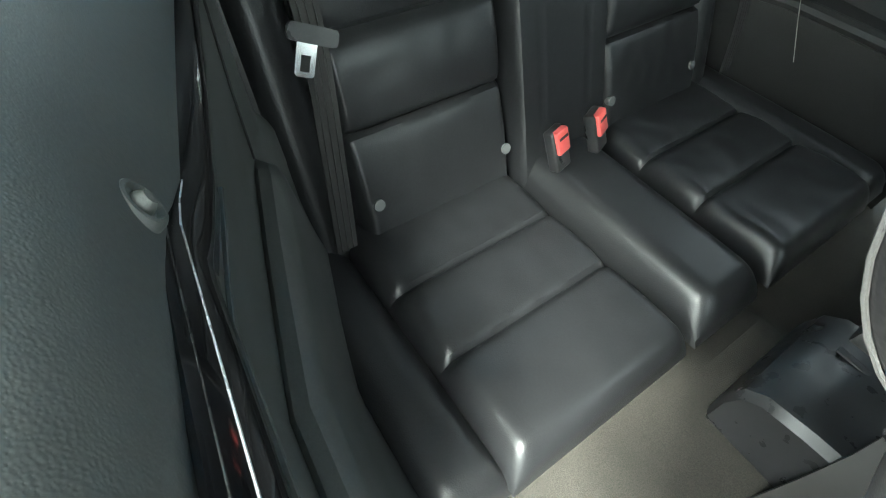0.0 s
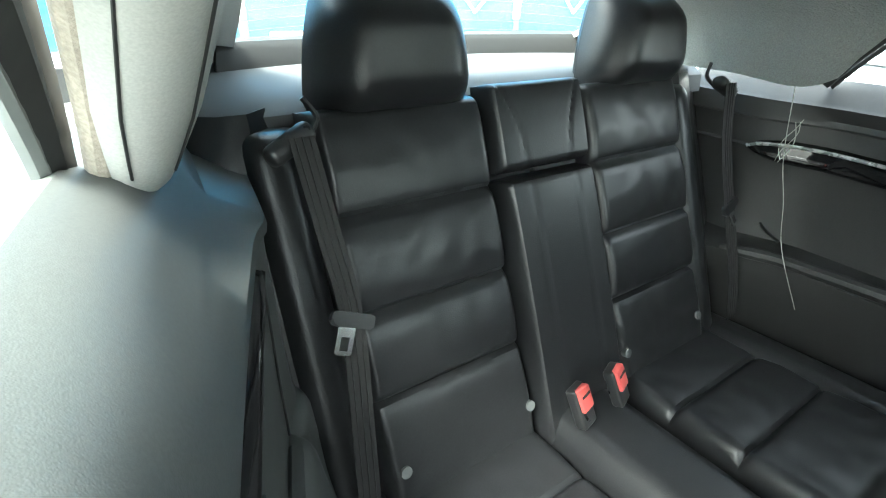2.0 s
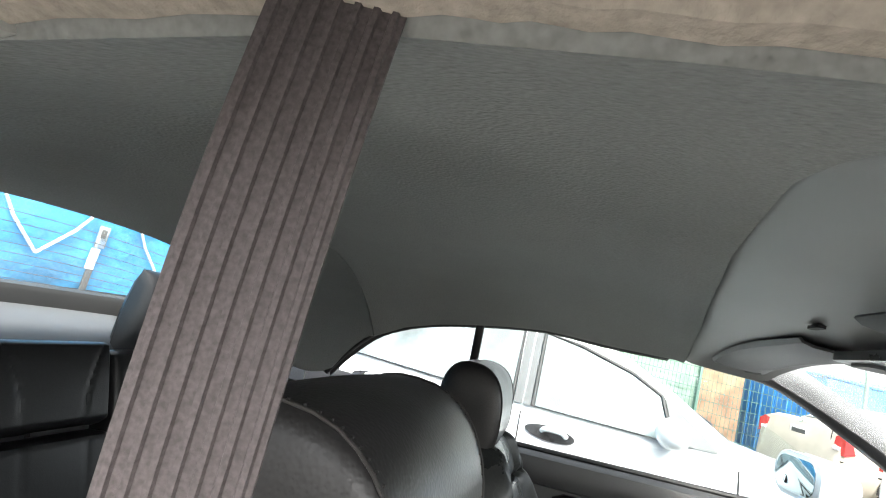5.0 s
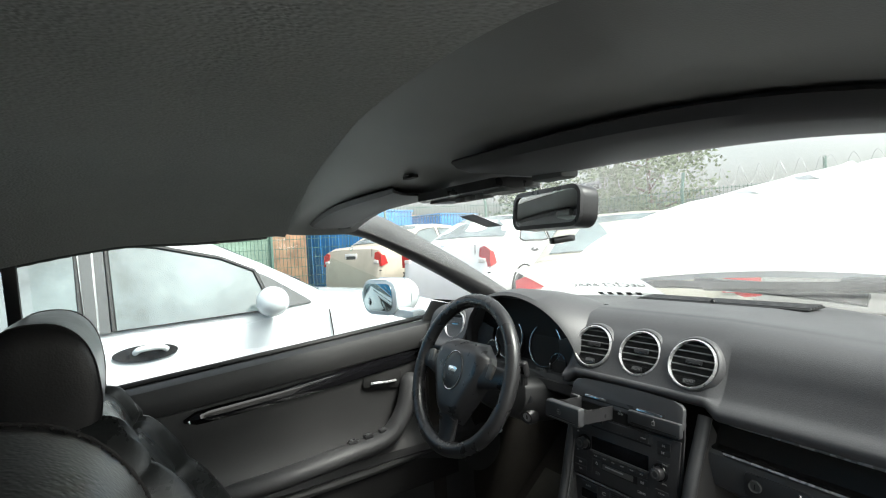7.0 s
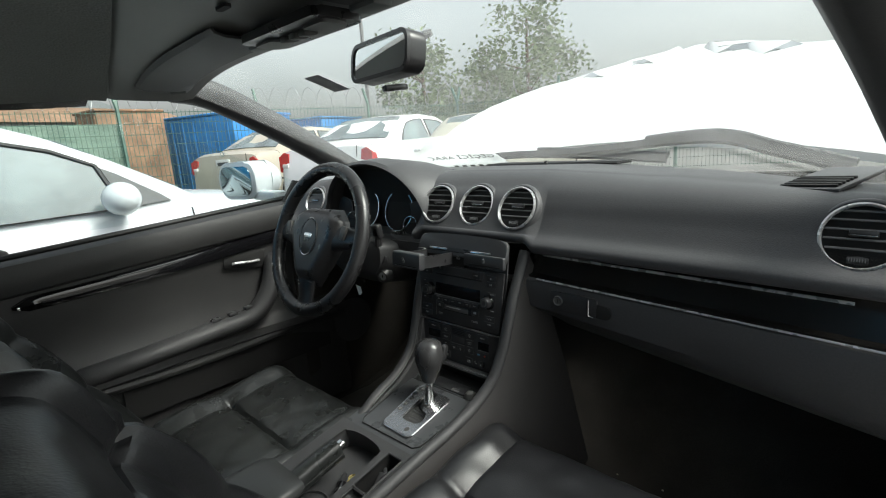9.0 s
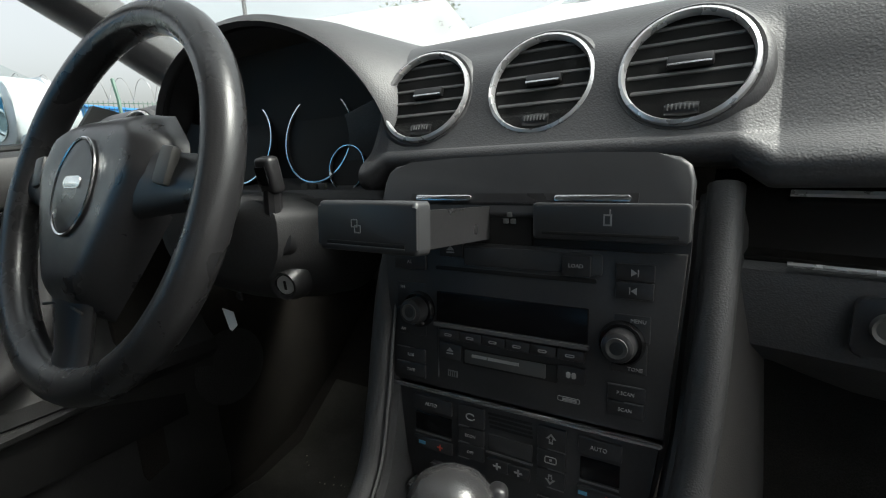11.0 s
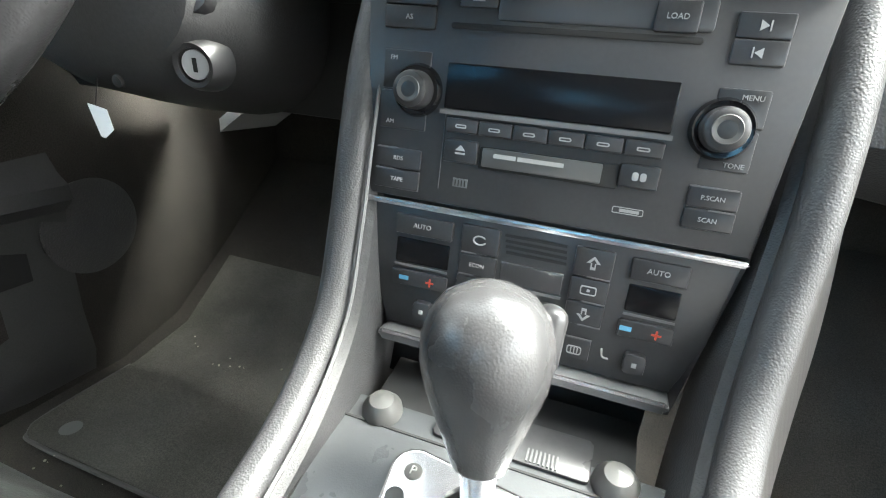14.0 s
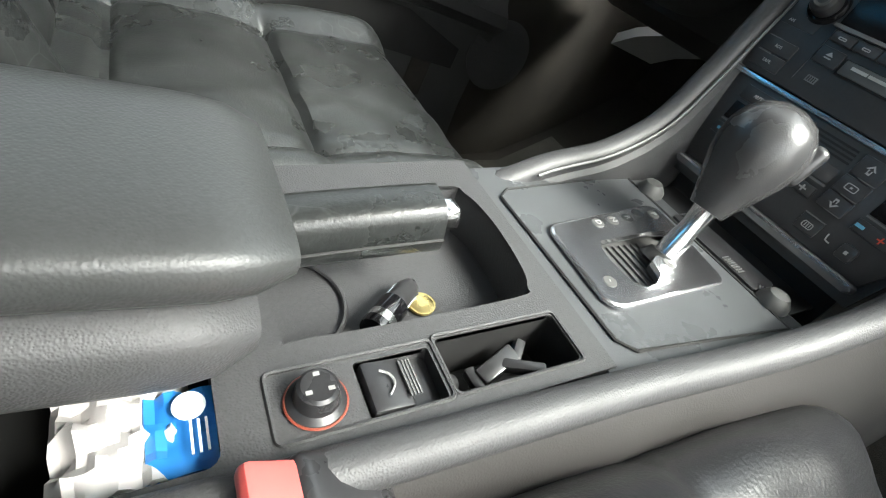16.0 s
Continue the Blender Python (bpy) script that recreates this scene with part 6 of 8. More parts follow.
for x, v in ((-0.0785, 0.0640), (0.0755, 0.0612)):
    kn = keep(part("knob", bm_lathe([(0.001, 0.0155), (0.0072, 0.0155), (0.0092, 0.0142), (0.0100, 0.0115), (0.0102, 0.004), (0.0128, 0.0030), (0.0132, 0.0), (0.001, 0.0)], on_stack(x, v, 0.002), 36), M_SMOOTH), radio)
    keep(part("knob_ring", bm_lathe([(0.0104, 0.0), (0.0106, 0.0052), (0.0128, 0.0054), (0.0142, 0.0024), (0.0142, 0.0)], on_stack(x, v, 0.002), 36, True), M_GLOSS), kn)
    keep(part("knob_cap", bm_lathe([(0.001, 0.0148), (0.0062, 0.0160), (0.0068, 0.0152), (0.0068, 0.014), (0.001, 0.014)], on_stack(x, v, 0.002), 28), M_GREYDARK), kn)
# chrome line under the radio
keep(part("chrome_line", bm_prism(round_rect(0.206, 0.0034, 0.0016), 0.005, SM @ pose(0.0058, 0.0008, 0.0), 0.0012, 2), M_ALU, None, "thin aluminium strip"), stack)

# ---------------------------------------------------------------- climate control
clim = thing("climate_control", "black climate control panel with white symbols", "climate control", (0, -0.06, 0.47))
keep(part("front", bm_prism([(-0.0935, -0.001), (0.1065, -0.001), (0.101, -0.045), (0.0895, -0.076), (-0.0765, -0.076), (-0.088, -0.045)], 0.002, SM, 0.001, 2), M_RADIO), clim)
for x0, x1, tx in ((-0.083, -0.0475, -0.066), (0.0525, 0.080, 0.066)):
    k = key("auto_key", x0, x1, -0.0170, -0.0055, 0.003, M_KEY, clim, 0.001, 0.0015)
    word("AUTO", tx, -0.0112, 0.0062, 0.0049, parent=k)
    key("small_display", x0 + 0.001, x1 - 0.001, -0.0350, -0.0200, 0.0012, M_LENS, clim, 0.0008, 0.0015)
    bar("display_edge", x0 + 0.001, x1 - 0.001, -0.0372, -0.0358, 0.0030, M_SLAT, clim)
    k = key("temperature_key", x0, x1, -0.0490, -0.0395, 0.0026, M_KEY, clim, 0.001, 0.0015)
    bar("cool_mark", x0 + 0.004, x0 + 0.010, -0.0455, -0.0430, 0.0043, M_BLUEMARK, k)
    bar("warm_mark", x1 - 0.012, x1 - 0.007, -0.0450, -0.0440, 0.0043, M_REDMARK, k)
    bar("warm_mark", x1 - 0.0100, x1 - 0.0090, -0.0470, -0.0420, 0.0043, M_REDMARK, k)
for nm, v0, v1 in (("", -0.0205, -0.0045), ("ECON", -0.0335, -0.0215), ("OFF", -0.0460, -0.0345)):
    k = key("mode_key", -0.0395, -0.0175, v0, v1, 0.003, M_KEY, clim, 0.001, 0.0015)
    if nm:
        word(nm, -0.0285, (v0 + v1) / 2, 0.0050, 0.0049, parent=k)
    else:
        keep(part("recirculate_mark", bm_tube([on_stack(-0.0285, -0.0125, 0.0048) @ Vector((0.0036 * math.cos(a), 0.0024 * math.sin(a), 0)) for a in np.linspace(0.6, 5.9, 15)], 0.0005, 5), M_PRINT), k)
    bar("key_edge", -0.0390, -0.0300, v0 - 0.0004, v0 + 0.0003, 0.0046, M_SLAT, k)
for q in range(4):
    bar("air_slot", -0.0135 + 0.0006 * q, 0.0205 + 0.0004 * q, -0.0078 - 0.0032 * q, -0.0062 - 0.0032 * q, 0.0022, M_DARK, clim, 0.001)
key("small_display", -0.0135, 0.0215, -0.0350, -0.0225, 0.0012, M_LENS2, clim, 0.0008, 0.0015, label="grey glass display")
bar("display_edge", -0.0145, 0.0220, -0.0372, -0.0356, 0.0030, M_SLAT, clim)
for x0, x1 in ((-0.0140, 0.0030), (0.0038, 0.0205)):
    k = key("fan_key", x0, x1, -0.0495, -0.0405, 0.0026, M_KEY, clim, 0.001, 0.0015)
    bar("fan_mark", (x0 + x1) / 2 - 0.003, (x0 + x1) / 2 + 0.003, -0.0456, -0.0444, 0.0043, M_PRINT, k)
    bar("fan_mark", (x0 + x1) / 2 - 0.0007, (x0 + x1) / 2 + 0.0007, -0.0475, -0.0425, 0.0043, M_PRINT, k)
for q, (v0, v1) in enumerate(((-0.0205, -0.0050), (-0.0345, -0.0215), (-0.0480, -0.0355))):
    k = key("air_flow_key", 0.0270, 0.0470, v0, v1, 0.003, M_KEY, clim, 0.001, 0.0015)
    c = (v0 + v1) / 2
    if q != 1:
        s = 1 if q == 0 else -1
        outer = [(-0.0014, -0.0035 * s), (0.0014, -0.0035 * s), (0.0014, 0.0), (0.0036, 0.0), (0, 0.0038 * s), (-0.0036, 0.0), (-0.0014, 0.0)]
        keep(part("arrow_mark", bm_holed(outer, [[(x * 0.5, y * 0.6) for x, y in outer]], 0.0004, on_stack(0.037, c, 0.0050)), M_PRINT), k)
    else:
        keep(part("vent_mark", bm_holed(round_rect(0.0085, 0.0050, 0.0012), [round_rect(0.0073, 0.0038, 0.0009)], 0.0004, on_stack(0.037, c, 0.0050)), M_PRINT), k)
        bar("vent_dot", 0.0362, 0.0378, c - 0.0007, c + 0.0007, 0.0048, M_PRINT, k)
    bar("key_edge", 0.0350, 0.0470, v0 - 0.0004, v0 + 0.0003, 0.0046, M_SLAT, k)
for x0, x1 in ((-0.0340, -0.0165), (0.0275, 0.0440)):
    k = key("demist_key", x0, x1, -0.0690, -0.0565, 0.0026, M_KEY, clim, 0.001, 0.0015)
    keep(part("demist_mark", bm_holed(round_rect(0.0080, 0.0050, 0.0016), [round_rect(0.0068, 0.0038, 0.0012)], 0.0004, on_stack((x0 + x1) / 2, -0.0635, 0.0046)), M_PRINT), k)
    for q in range(3):
        bar("demist_line", (x0 + x1) / 2 - 0.0020 + 0.0018 * q, (x0 + x1) / 2 - 0.0014 + 0.0018 * q, -0.0650, -0.0620, 0.0043, M_PRINT, k)
    bar("key_edge", x0, x1, -0.0564, -0.0556, 0.0044, M_SLAT, k)
for x in (-0.0460, 0.0520):
    keep(part("seat_mark", bm_tube(smooth_path([on_stack(x - 0.0018, -0.0595, 0.0026) @ Vector((0, 0, 0)), on_stack(x - 0.0008, -0.0640, 0.0026) @ Vector((0, 0, 0)), on_stack(x + 0.0026, -0.0645, 0.0026) @ Vector((0, 0, 0))], 4), 0.0006, 5), M_PRINT), clim)
for x in (-0.0600, 0.0650):
    kn = key("heater_knob", x - 0.0055, x + 0.0055, -0.0685, -0.0570, 0.0055, M_KEY, clim, 0.0025, 0.0015)
    bar("knob_mark", x - 0.0012, x + 0.0012, -0.0640, -0.0615, 0.0072, M_PRINT, kn)
keep(part("lower_lip", bm_prism(round_rect(0.168, 0.007, 0.003), 0.016, SM @ pose(0.0065, -0.0800, -0.004), 0.002, 2), M_SLAT), stack)
keep(part("lower_lip_strip", bm_box((0.162, 0.0018, 0.001), SM @ pose(0.0065, -0.0780, 0.0123)), M_ALU), stack)

# ---------------------------------------------------------------- tunnel console
cons = thing("centre_console", "charcoal centre console with gear gate, tray and switches", "centre console", (0, -0.3, FLOOR_Z))
RAIL = [(0.120, 0.012, -0.004, 0.676), (0.120, 0.012, -0.024, 0.638), (0.119, 0.012, -0.044, 0.598), (0.117, 0.012, -0.060, 0.552), (0.114, 0.011, -0.074, 0.508), (0.109, 0.010, -0.098, 0.460), (0.103, 0.008, -0.145, 0.424), (0.098, 0.006, -0.205, 0.402), (0.095, 0.003, -0.27, 0.386), (0.094, 0.0, -0.36, 0.367), (0.094, -0.004, -0.46, 0.346), (0.094, -0.006, -0.60, 0.325), (0.092, -0.006, -0.70, 0.315)]
for sx in (1, -1):
    rp = smooth_path([(cx + half * sx, y, z - (0.034 * min(max((-0.20 - y) / 0.10, 0), 1) if sx < 0 else 0)) for half, cx, y, z in RAIL], 6)
    keep(part("rail", bm_tube(rp, 0.0105, 12, ry=0.0100), M_PLASTIC), cons)
    if sx < 0:
        keep(part("rail_edge", bm_tube([p + Vector((0.013, -0.004, 0.004)) for p in rp[12:44]], 0.0012, 5), M_SLAT), cons)
    rows = []
    for i, p in enumerate(rp):
        t = i / (len(rp) - 1)
        low = Vector((sx * (0.150 + 0.02 * (1 - t)), p.y + 0.16 * (1 - t) ** 2, FLOOR_Z + 0.0 + 0.10 * (1 - t) ** 3))
        q = p + Vector((sx * 0.008, 0.0, -0.004))
        rows.append([q, q.lerp(low, 0.15) + Vector((sx * 0.012, 0, 0)), q.lerp(low, 0.5) + Vector((sx * 0.012, 0, 0)), low])
    keep(part("side", bm_thick(rows, 0.006), M_SIDEWALL), cons)
    # flanks between the stack's face and the rail
    rows = []
    for p in rp[:46]:
        rows.append([p + Vector((0, 0, 0)), p + Vector((-sx * 0.014, 0.006, -0.006)), p + Vector((-sx * 0.020, 0.018, -0.024)), p + Vector((-sx * 0.020, 0.04, -0.06))])
    keep(part("cheek", bm_thick(rows, 0.004), M_PLASTIC), cons)
CM = axes((-0.010, -0.357, 0.366), (1, 0, 0), (0, 1, 0.195))
GM = axes((-0.002, -0.194, 0.3970), (1, 0, 0), (0, 1, 0.19))
slot = [(-0.003, -0.018), (-0.006, 0.035), (-0.004, 0.052), (0.004, 0.060), (0.016, 0.058), (0.019, 0.046), (0.018, 0.018), (0.022, 0.011), (0.034, 0.008), (0.041, -0.004), (0.042, -0.014), (0.036, -0.022), (0.014, -0.024), (0.004, -0.022)]
panel_out = [(-0.062, -0.066), (0.070, -0.064), (0.080, -0.055), (0.094, 0.078), (-0.080, 0.078), (-0.070, -0.056)]
keep(part("gear_panel", bm_holed(panel_out, [[(x * 1.1 - 0.002, y * 1.1 - 0.002) for x, y in slot]], 0.004, GM), M_GEARPANEL), cons)
deck_out = [(-0.099, -0.082), (0.095, -0.082), (0.104, 0.095), (-0.104, 0.095)]
keep(part("deck", bm_holed(deck_out, [[(x * 1.35 - 0.004, y * 1.25) for x, y in slot]], 0.004, GM @ pose(0, 0, -0.0012)), M_GEARPANEL), cons)
keep(part("panel_groove", bm_tube([GM @ Vector((x, y, 0.0)) for x, y in panel_out], 0.0012, 5, closed=True), M_DARK), cons)
keep(part("gate_bed", bm_box((0.10, 0.12, 0.003), GM @ pose(0.015, 0.02, -0.009)), M_RIBBED), cons)
for q in range(9):
    keep(part("gate_rib", bm_box((0.046, 0.0016, 0.002), GM @ pose(0.018, -0.022 + 0.0062 * q, -0.0068)), M_RIBBED), cons)
plate_out = []
for (cx, cy), (ax, ay) in zip(((-0.034, 0.068), (-0.024, -0.050), (0.051, -0.052), (0.050, 0.060)), ((1, -1), (1, 1), (-1, 1), (-1, -1))):
    r = 0.011
    a0 = {(1, -1): 90, (1, 1): 180, (-1, 1): 270, (-1, -1): 0}[(ax, ay)]
    for i in range(6):
        a = radians(a0 + 18 * i)
        plate_out.append((cx + ax * r + r * math.cos(a), cy + ay * r + r * math.sin(a)))
gate = keep(part("gate_plate", bm_holed(plate_out, [slot], 0.004, GM @ pose(0, 0, 0.004)), M_ALU, None, "brushed aluminium gear gate"), cons)
keep(part("gate_rim", bm_tube([GM @ Vector((x, y, 0.002)) for x, y in plate_out], 0.0022, 8, closed=True), M_ALU), gate)
for body, x, y in (("P", -0.0235, 0.056), ("R", -0.0225, 0.026), ("N", -0.0215, 0.010), ("D", -0.0205, -0.006), ("", -0.0270, 0.041), ("+", 0.0265, 0.024), ("-", 0.0325, -0.039)):
    d = keep(part("marker", bm_lathe([(0.001, 0.0008), (0.0046, 0.0008), (0.0050, 0.0), (0.001, 0.0)], GM @ pose(x, y, 0.0038), 20), M_GREYDARK), gate)
    if body:
        lettering("letter", body, 0.0068, GM @ pose(x, y, 0.0050, 0, 0, 0), M_PRINT, d)
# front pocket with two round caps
# pocket floor and back painted near-black for the shade in it
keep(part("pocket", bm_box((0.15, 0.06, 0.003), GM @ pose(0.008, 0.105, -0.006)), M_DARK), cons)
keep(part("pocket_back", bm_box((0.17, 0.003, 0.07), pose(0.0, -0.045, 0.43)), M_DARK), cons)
for x in (-0.057, 0.073):
    keep(part("round_cap", bm_lathe([(0.001, 0.010), (0.007, 0.008), (0.0115, 0.002), (0.012, -0.004), (0.001, -0.004)], GM @ pose(x, 0.088, 0.001), 24), M_GREYDARK), cons)
keep(part("ashtray_lid", bm_prism(round_rect(0.085, 0.026, 0.003), 0.004, GM @ pose(0.018, 0.096, -0.003), 0.001), M_SMOOTH), cons)
for q in range(8):
    keep(part("lid_rib", bm_box((0.001, 0.008, 0.001), GM @ pose(0.028 + 0.0022 * q, 0.088, 0.0016)), M_SLAT), cons)

lever = thing("gear_lever", "black gear lever knob on a chrome shaft", "gear lever", (0.008, -0.16, 0.40))
LM = Matrix.Translation((0.013, -0.160, 0.408)) @ Vector((-0.10, 0.22, 0.97)).to_track_quat("Z", "Y").to_matrix().to_4x4()
keep(part("shaft", bm_lathe([(0.009, -0.012), (0.009, 0.01), (0.0075, 0.02), (0.0085, 0.034), (0.010, 0.038), (0.001, 0.038), (0.001, -0.012)], LM, 24), M_CHROME, None, "chrome shaft"), lever)
keep(part("boot_ring", bm_lathe([(0.001, -0.012), (0.016, -0.012), (0.012, -0.004), (0.001, -0.002)], LM, 20), M_DARK), lever)
kp = [(0.001, 0.118), (0.010, 0.1165), (0.019, 0.112), (0.0255, 0.104), (0.0285, 0.094), (0.0288, 0.084), (0.0265, 0.073), (0.0225, 0.062), (0.0180, 0.051), (0.0145, 0.042), (0.0125, 0.036), (0.001, 0.036)]
keep(part("knob", bm_lathe(kp, LM, 40), M_KNOB), lever)
keep(part("release_button", bm_box((0.012, 0.016, 0.030), LM @ pose(-0.027, -0.004, 0.092, 0, -8, 0), 0.005, 3), M_SMOOTH), lever)

# tray, switches and bins on the rear half


def ring_at(x0, x1, y0, y1, r):
    return moved(round_rect(x1 - x0, y1 - y0, r, 4), (x0 + x1) / 2, (y0 + y1) / 2)


cup = [(-0.060, 0.072), (-0.030, 0.078), (0.010, 0.076), (0.030, 0.070), (0.037, 0.055), (0.038, -0.060), (0.030, -0.072), (-0.050, -0.075), (-0.064, -0.068), (-0.070, 0.055)]
cup = [(p.x, p.y) for p in smooth_path([(x, y, 0) for x, y in cup], 4, True)]
bin_f = ring_at(0.0525, 0.0835, -0.003, 0.072, 0.003)
well = ring_at(0.0560, 0.0845, -0.046, -0.008, 0.002)
rear = ring_at(-0.035, 0.086, -0.210, -0.103, 0.006)
top_out = [(-0.100, 0.090), (0.093, 0.090), (0.094, -0.25), (-0.098, -0.25)]
keep(part("top", bm_holed(top_out, [cup, bin_f, well, rear], 0.004, CM), M_PLASTIC), cons)
# coin and storage bins painted near-black for the shade in them
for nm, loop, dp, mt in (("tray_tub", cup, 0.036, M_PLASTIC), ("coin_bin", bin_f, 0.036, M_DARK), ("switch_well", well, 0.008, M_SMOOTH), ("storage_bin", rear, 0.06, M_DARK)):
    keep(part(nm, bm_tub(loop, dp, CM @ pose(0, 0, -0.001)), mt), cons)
for nm, loop in (("bin_edge", ring_at(0.051, 0.085, -0.0045, 0.0735, 0.003)), ("well_edge", ring_at(0.0525, 0.0855, -0.084, -0.0055, 0.003))):
    keep(part(nm, bm_tube([CM @ Vector((x, y, 0.0006)) for x, y in loop], 0.0010, 5, closed=True), M_PLASTIC), cons)
sw = keep(part("roof_switch", bm_box((0.026, 0.020, 0.008), CM @ pose(0.0705, -0.034, -0.003, -6), 0.002, 2), M_SMOOTH), cons)
keep(part("roof_mark", bm_tube(smooth_path([CM @ Vector((0.064, -0.036, 0.0022)), CM @ Vector((0.067, -0.032, 0.0022)), CM @ Vector((0.072, -0.031, 0.0022)), CM @ Vector((0.077, -0.035, 0.0022))], 4), 0.0006, 5), M_PRINT), sw)
for q in range(4):
    keep(part("switch_rib", bm_box((0.018, 0.0008, 0.001), CM @ pose(0.0705, -0.0255 + 0.0016 * q, 0.0016)), M_SLAT), sw)
mk = keep(part("mirror_knob", bm_lathe([(0.001, 0.0125), (0.0072, 0.0125), (0.0086, 0.0112), (0.0098, 0.004), (0.0124, 0.002), (0.0130, 0.0), (0.001, 0.0)], CM @ pose(0.0705, -0.0655, 0.0005), 36), M_SMOOTH), cons)
keep(part("red_ring", bm_tube([CM @ Vector((0.0705 + 0.0128 * math.cos(a), -0.0655 + 0.0128 * math.sin(a), 0.0014)) for a in np.linspace(0, 2 * math.pi, 33)[:-1]], 0.0007, 5, closed=True), M_REDLINE, None, "thin dark red ring"), mk)
for a in (60, 180, 300):
    keep(part("knob_mark", bm_box((0.0016, 0.0026, 0.0006), CM @ pose(0.0705 + 0.0052 * math.cos(radians(a)), -0.0655 + 0.0052 * math.sin(radians(a)), 0.0132)), M_PRINT), mk)
# cup ring edges in the tray
for c, r, a0, a1 in (((-0.012, -0.064), 0.038, 10, 170), ((-0.01, 0.02), 0.046, -60, 50)):
    keep(part("cup_edge", bm_tube([CM @ Vector((c[0] + r * math.cos(a), c[1] + r * math.sin(a), -0.0345)) for a in np.linspace(radians(a0), radians(a1), 20)], 0.0016, 6), M_PLASTIC), cons)
# clutter in the bins
clip = thing("phone_clip", "broken black plastic clip lying in the coin bin", "plastic clip", tuple(CM @ Vector((0.068, 0.035, -0.03))))
for x, y, z, sx, sy, sz, a in ((0.066, 0.034, -0.018, 0.010, 0.026, 0.010, 20), (0.073, 0.046, -0.014, 0.006, 0.024, 0.008, -30), (0.062, 0.050, -0.020, 0.006, 0.020, 0.008, 50), (0.070, 0.020, -0.022, 0.016, 0.006, 0.008, 10)):
    keep(part("clip_arm", bm_box((sx, sy, sz), CM @ pose(x, y, z, 12, 8, a), 0.0015), M_SMOOTH), clip)
keep(part("clip_knob", bm_lathe([(0.001, 0.010), (0.005, 0.010), (0.006, 0.0), (0.001, 0.0)], CM @ pose(0.066, 0.008, -0.026, 60), 16), M_SMOOTH), clip)
coin = thing("coin", "brass coloured coin lying in the tray", "coin", tuple(CM @ Vector((0.005, 0.018, -0.035))))
keep(part("disc", bm_lathe([(0.001, 0.0018), (0.0085, 0.0018), (0.0095, 0.0022), (0.0105, 0.0020), (0.0105, 0.0), (0.001, 0.0)], CM @ pose(0.0036, 0.0200, -0.0355) @ Matrix.Scale(0.85, 4), 32), M_BRASS), coin)
chg = thing("car_charger", "black and chrome car charger lying in the tray", "charger", tuple(CM @ Vector((0, -0.02, -0.035))))
CH = CM @ pose(0.0085, -0.003, -0.0265) @ Matrix.Rotation(radians(40), 4, "Z") @ pose(0, 0, 0, -90, 0, 0) @ Matrix.Scale(0.92, 4)
keep(part("body", bm_lathe([(0.001, -0.024), (0.0095, -0.024), (0.0100, -0.022), (0.0100, 0.002), (0.001, 0.002)], CH, 24), M_GLOSS), chg)
keep(part("collar", bm_lathe([(0.0101, -0.018), (0.0101, -0.012), (0.001, -0.012), (0.001, -0.018)], CH, 24), M_CHROME), chg)
keep(part("plug", bm_lathe([(0.0085, 0.002), (0.0078, 0.018), (0.006, 0.024), (0.001, 0.024), (0.001, 0.002)], CH, 20), M_SMOOTH), chg)
keep(part("tip", bm_lathe([(0.001, 0.030), (0.002, 0.029), (0.003, 0.024), (0.001, 0.024)], CH, 12), M_CHROME), chg)
for sx in (-1, 1):
    keep(part("spring", bm_box((0.0014, 0.004, 0.016), CH @ pose(0.0080 * sx, 0, 0.012), 0.0005), M_CHROME), chg)
bag = thing("tissue_pack", "crumpled white and blue tissue pack in the storage bin", "tissue pack", tuple(CM @ Vector((0.04, -0.15, -0.05))))
rows = []
for i in range(15):
    rows.append([CM @ Vector((0.026 + 0.054 * j / 11, -0.160 + 0.048 * i / 14, -0.020 + 0.014 * noise.noise(Vector((i * 0.45, j * 0.5, 3))) + 0.010 * math.sin(i * 0.25))) for j in range(12)])
keep(part("wrapper", bm_thick(rows, 0.002), M_TISSUE), bag)
rows = []
for i in range(9):
    rows.append([CM @ Vector((0.044 + 0.036 * j / 9, -0.128 + 0.029 * i / 8, -0.012 + 0.004 * noise.noise(Vector((i * 0.6, j * 0.6, 9))))) for j in range(10)])
keep(part("blue_pack", bm_thick(rows, 0.003), M_BLUEPACK), bag)
for q in range(3):
    keep(part("print_bar", bm_box((0.014, 0.0010, 0.0008), CM @ pose(0.068, -0.112 + 0.0028 * q, -0.0075)), M_WHITE), bag)
keep(part("blue_disc", bm_lathe([(0.001, 0.001), (0.009, 0.001), (0.009, 0.0), (0.001, 0.0)], CM @ pose(0.054, -0.112, -0.0082) @ Matrix.Scale(0.7, 4), 20), M_WHITE), bag)

# armrest over the rear of the console
arm = thing("armrest", "grained black folding armrest over the console", "armrest", (0, -0.55, 0.35))
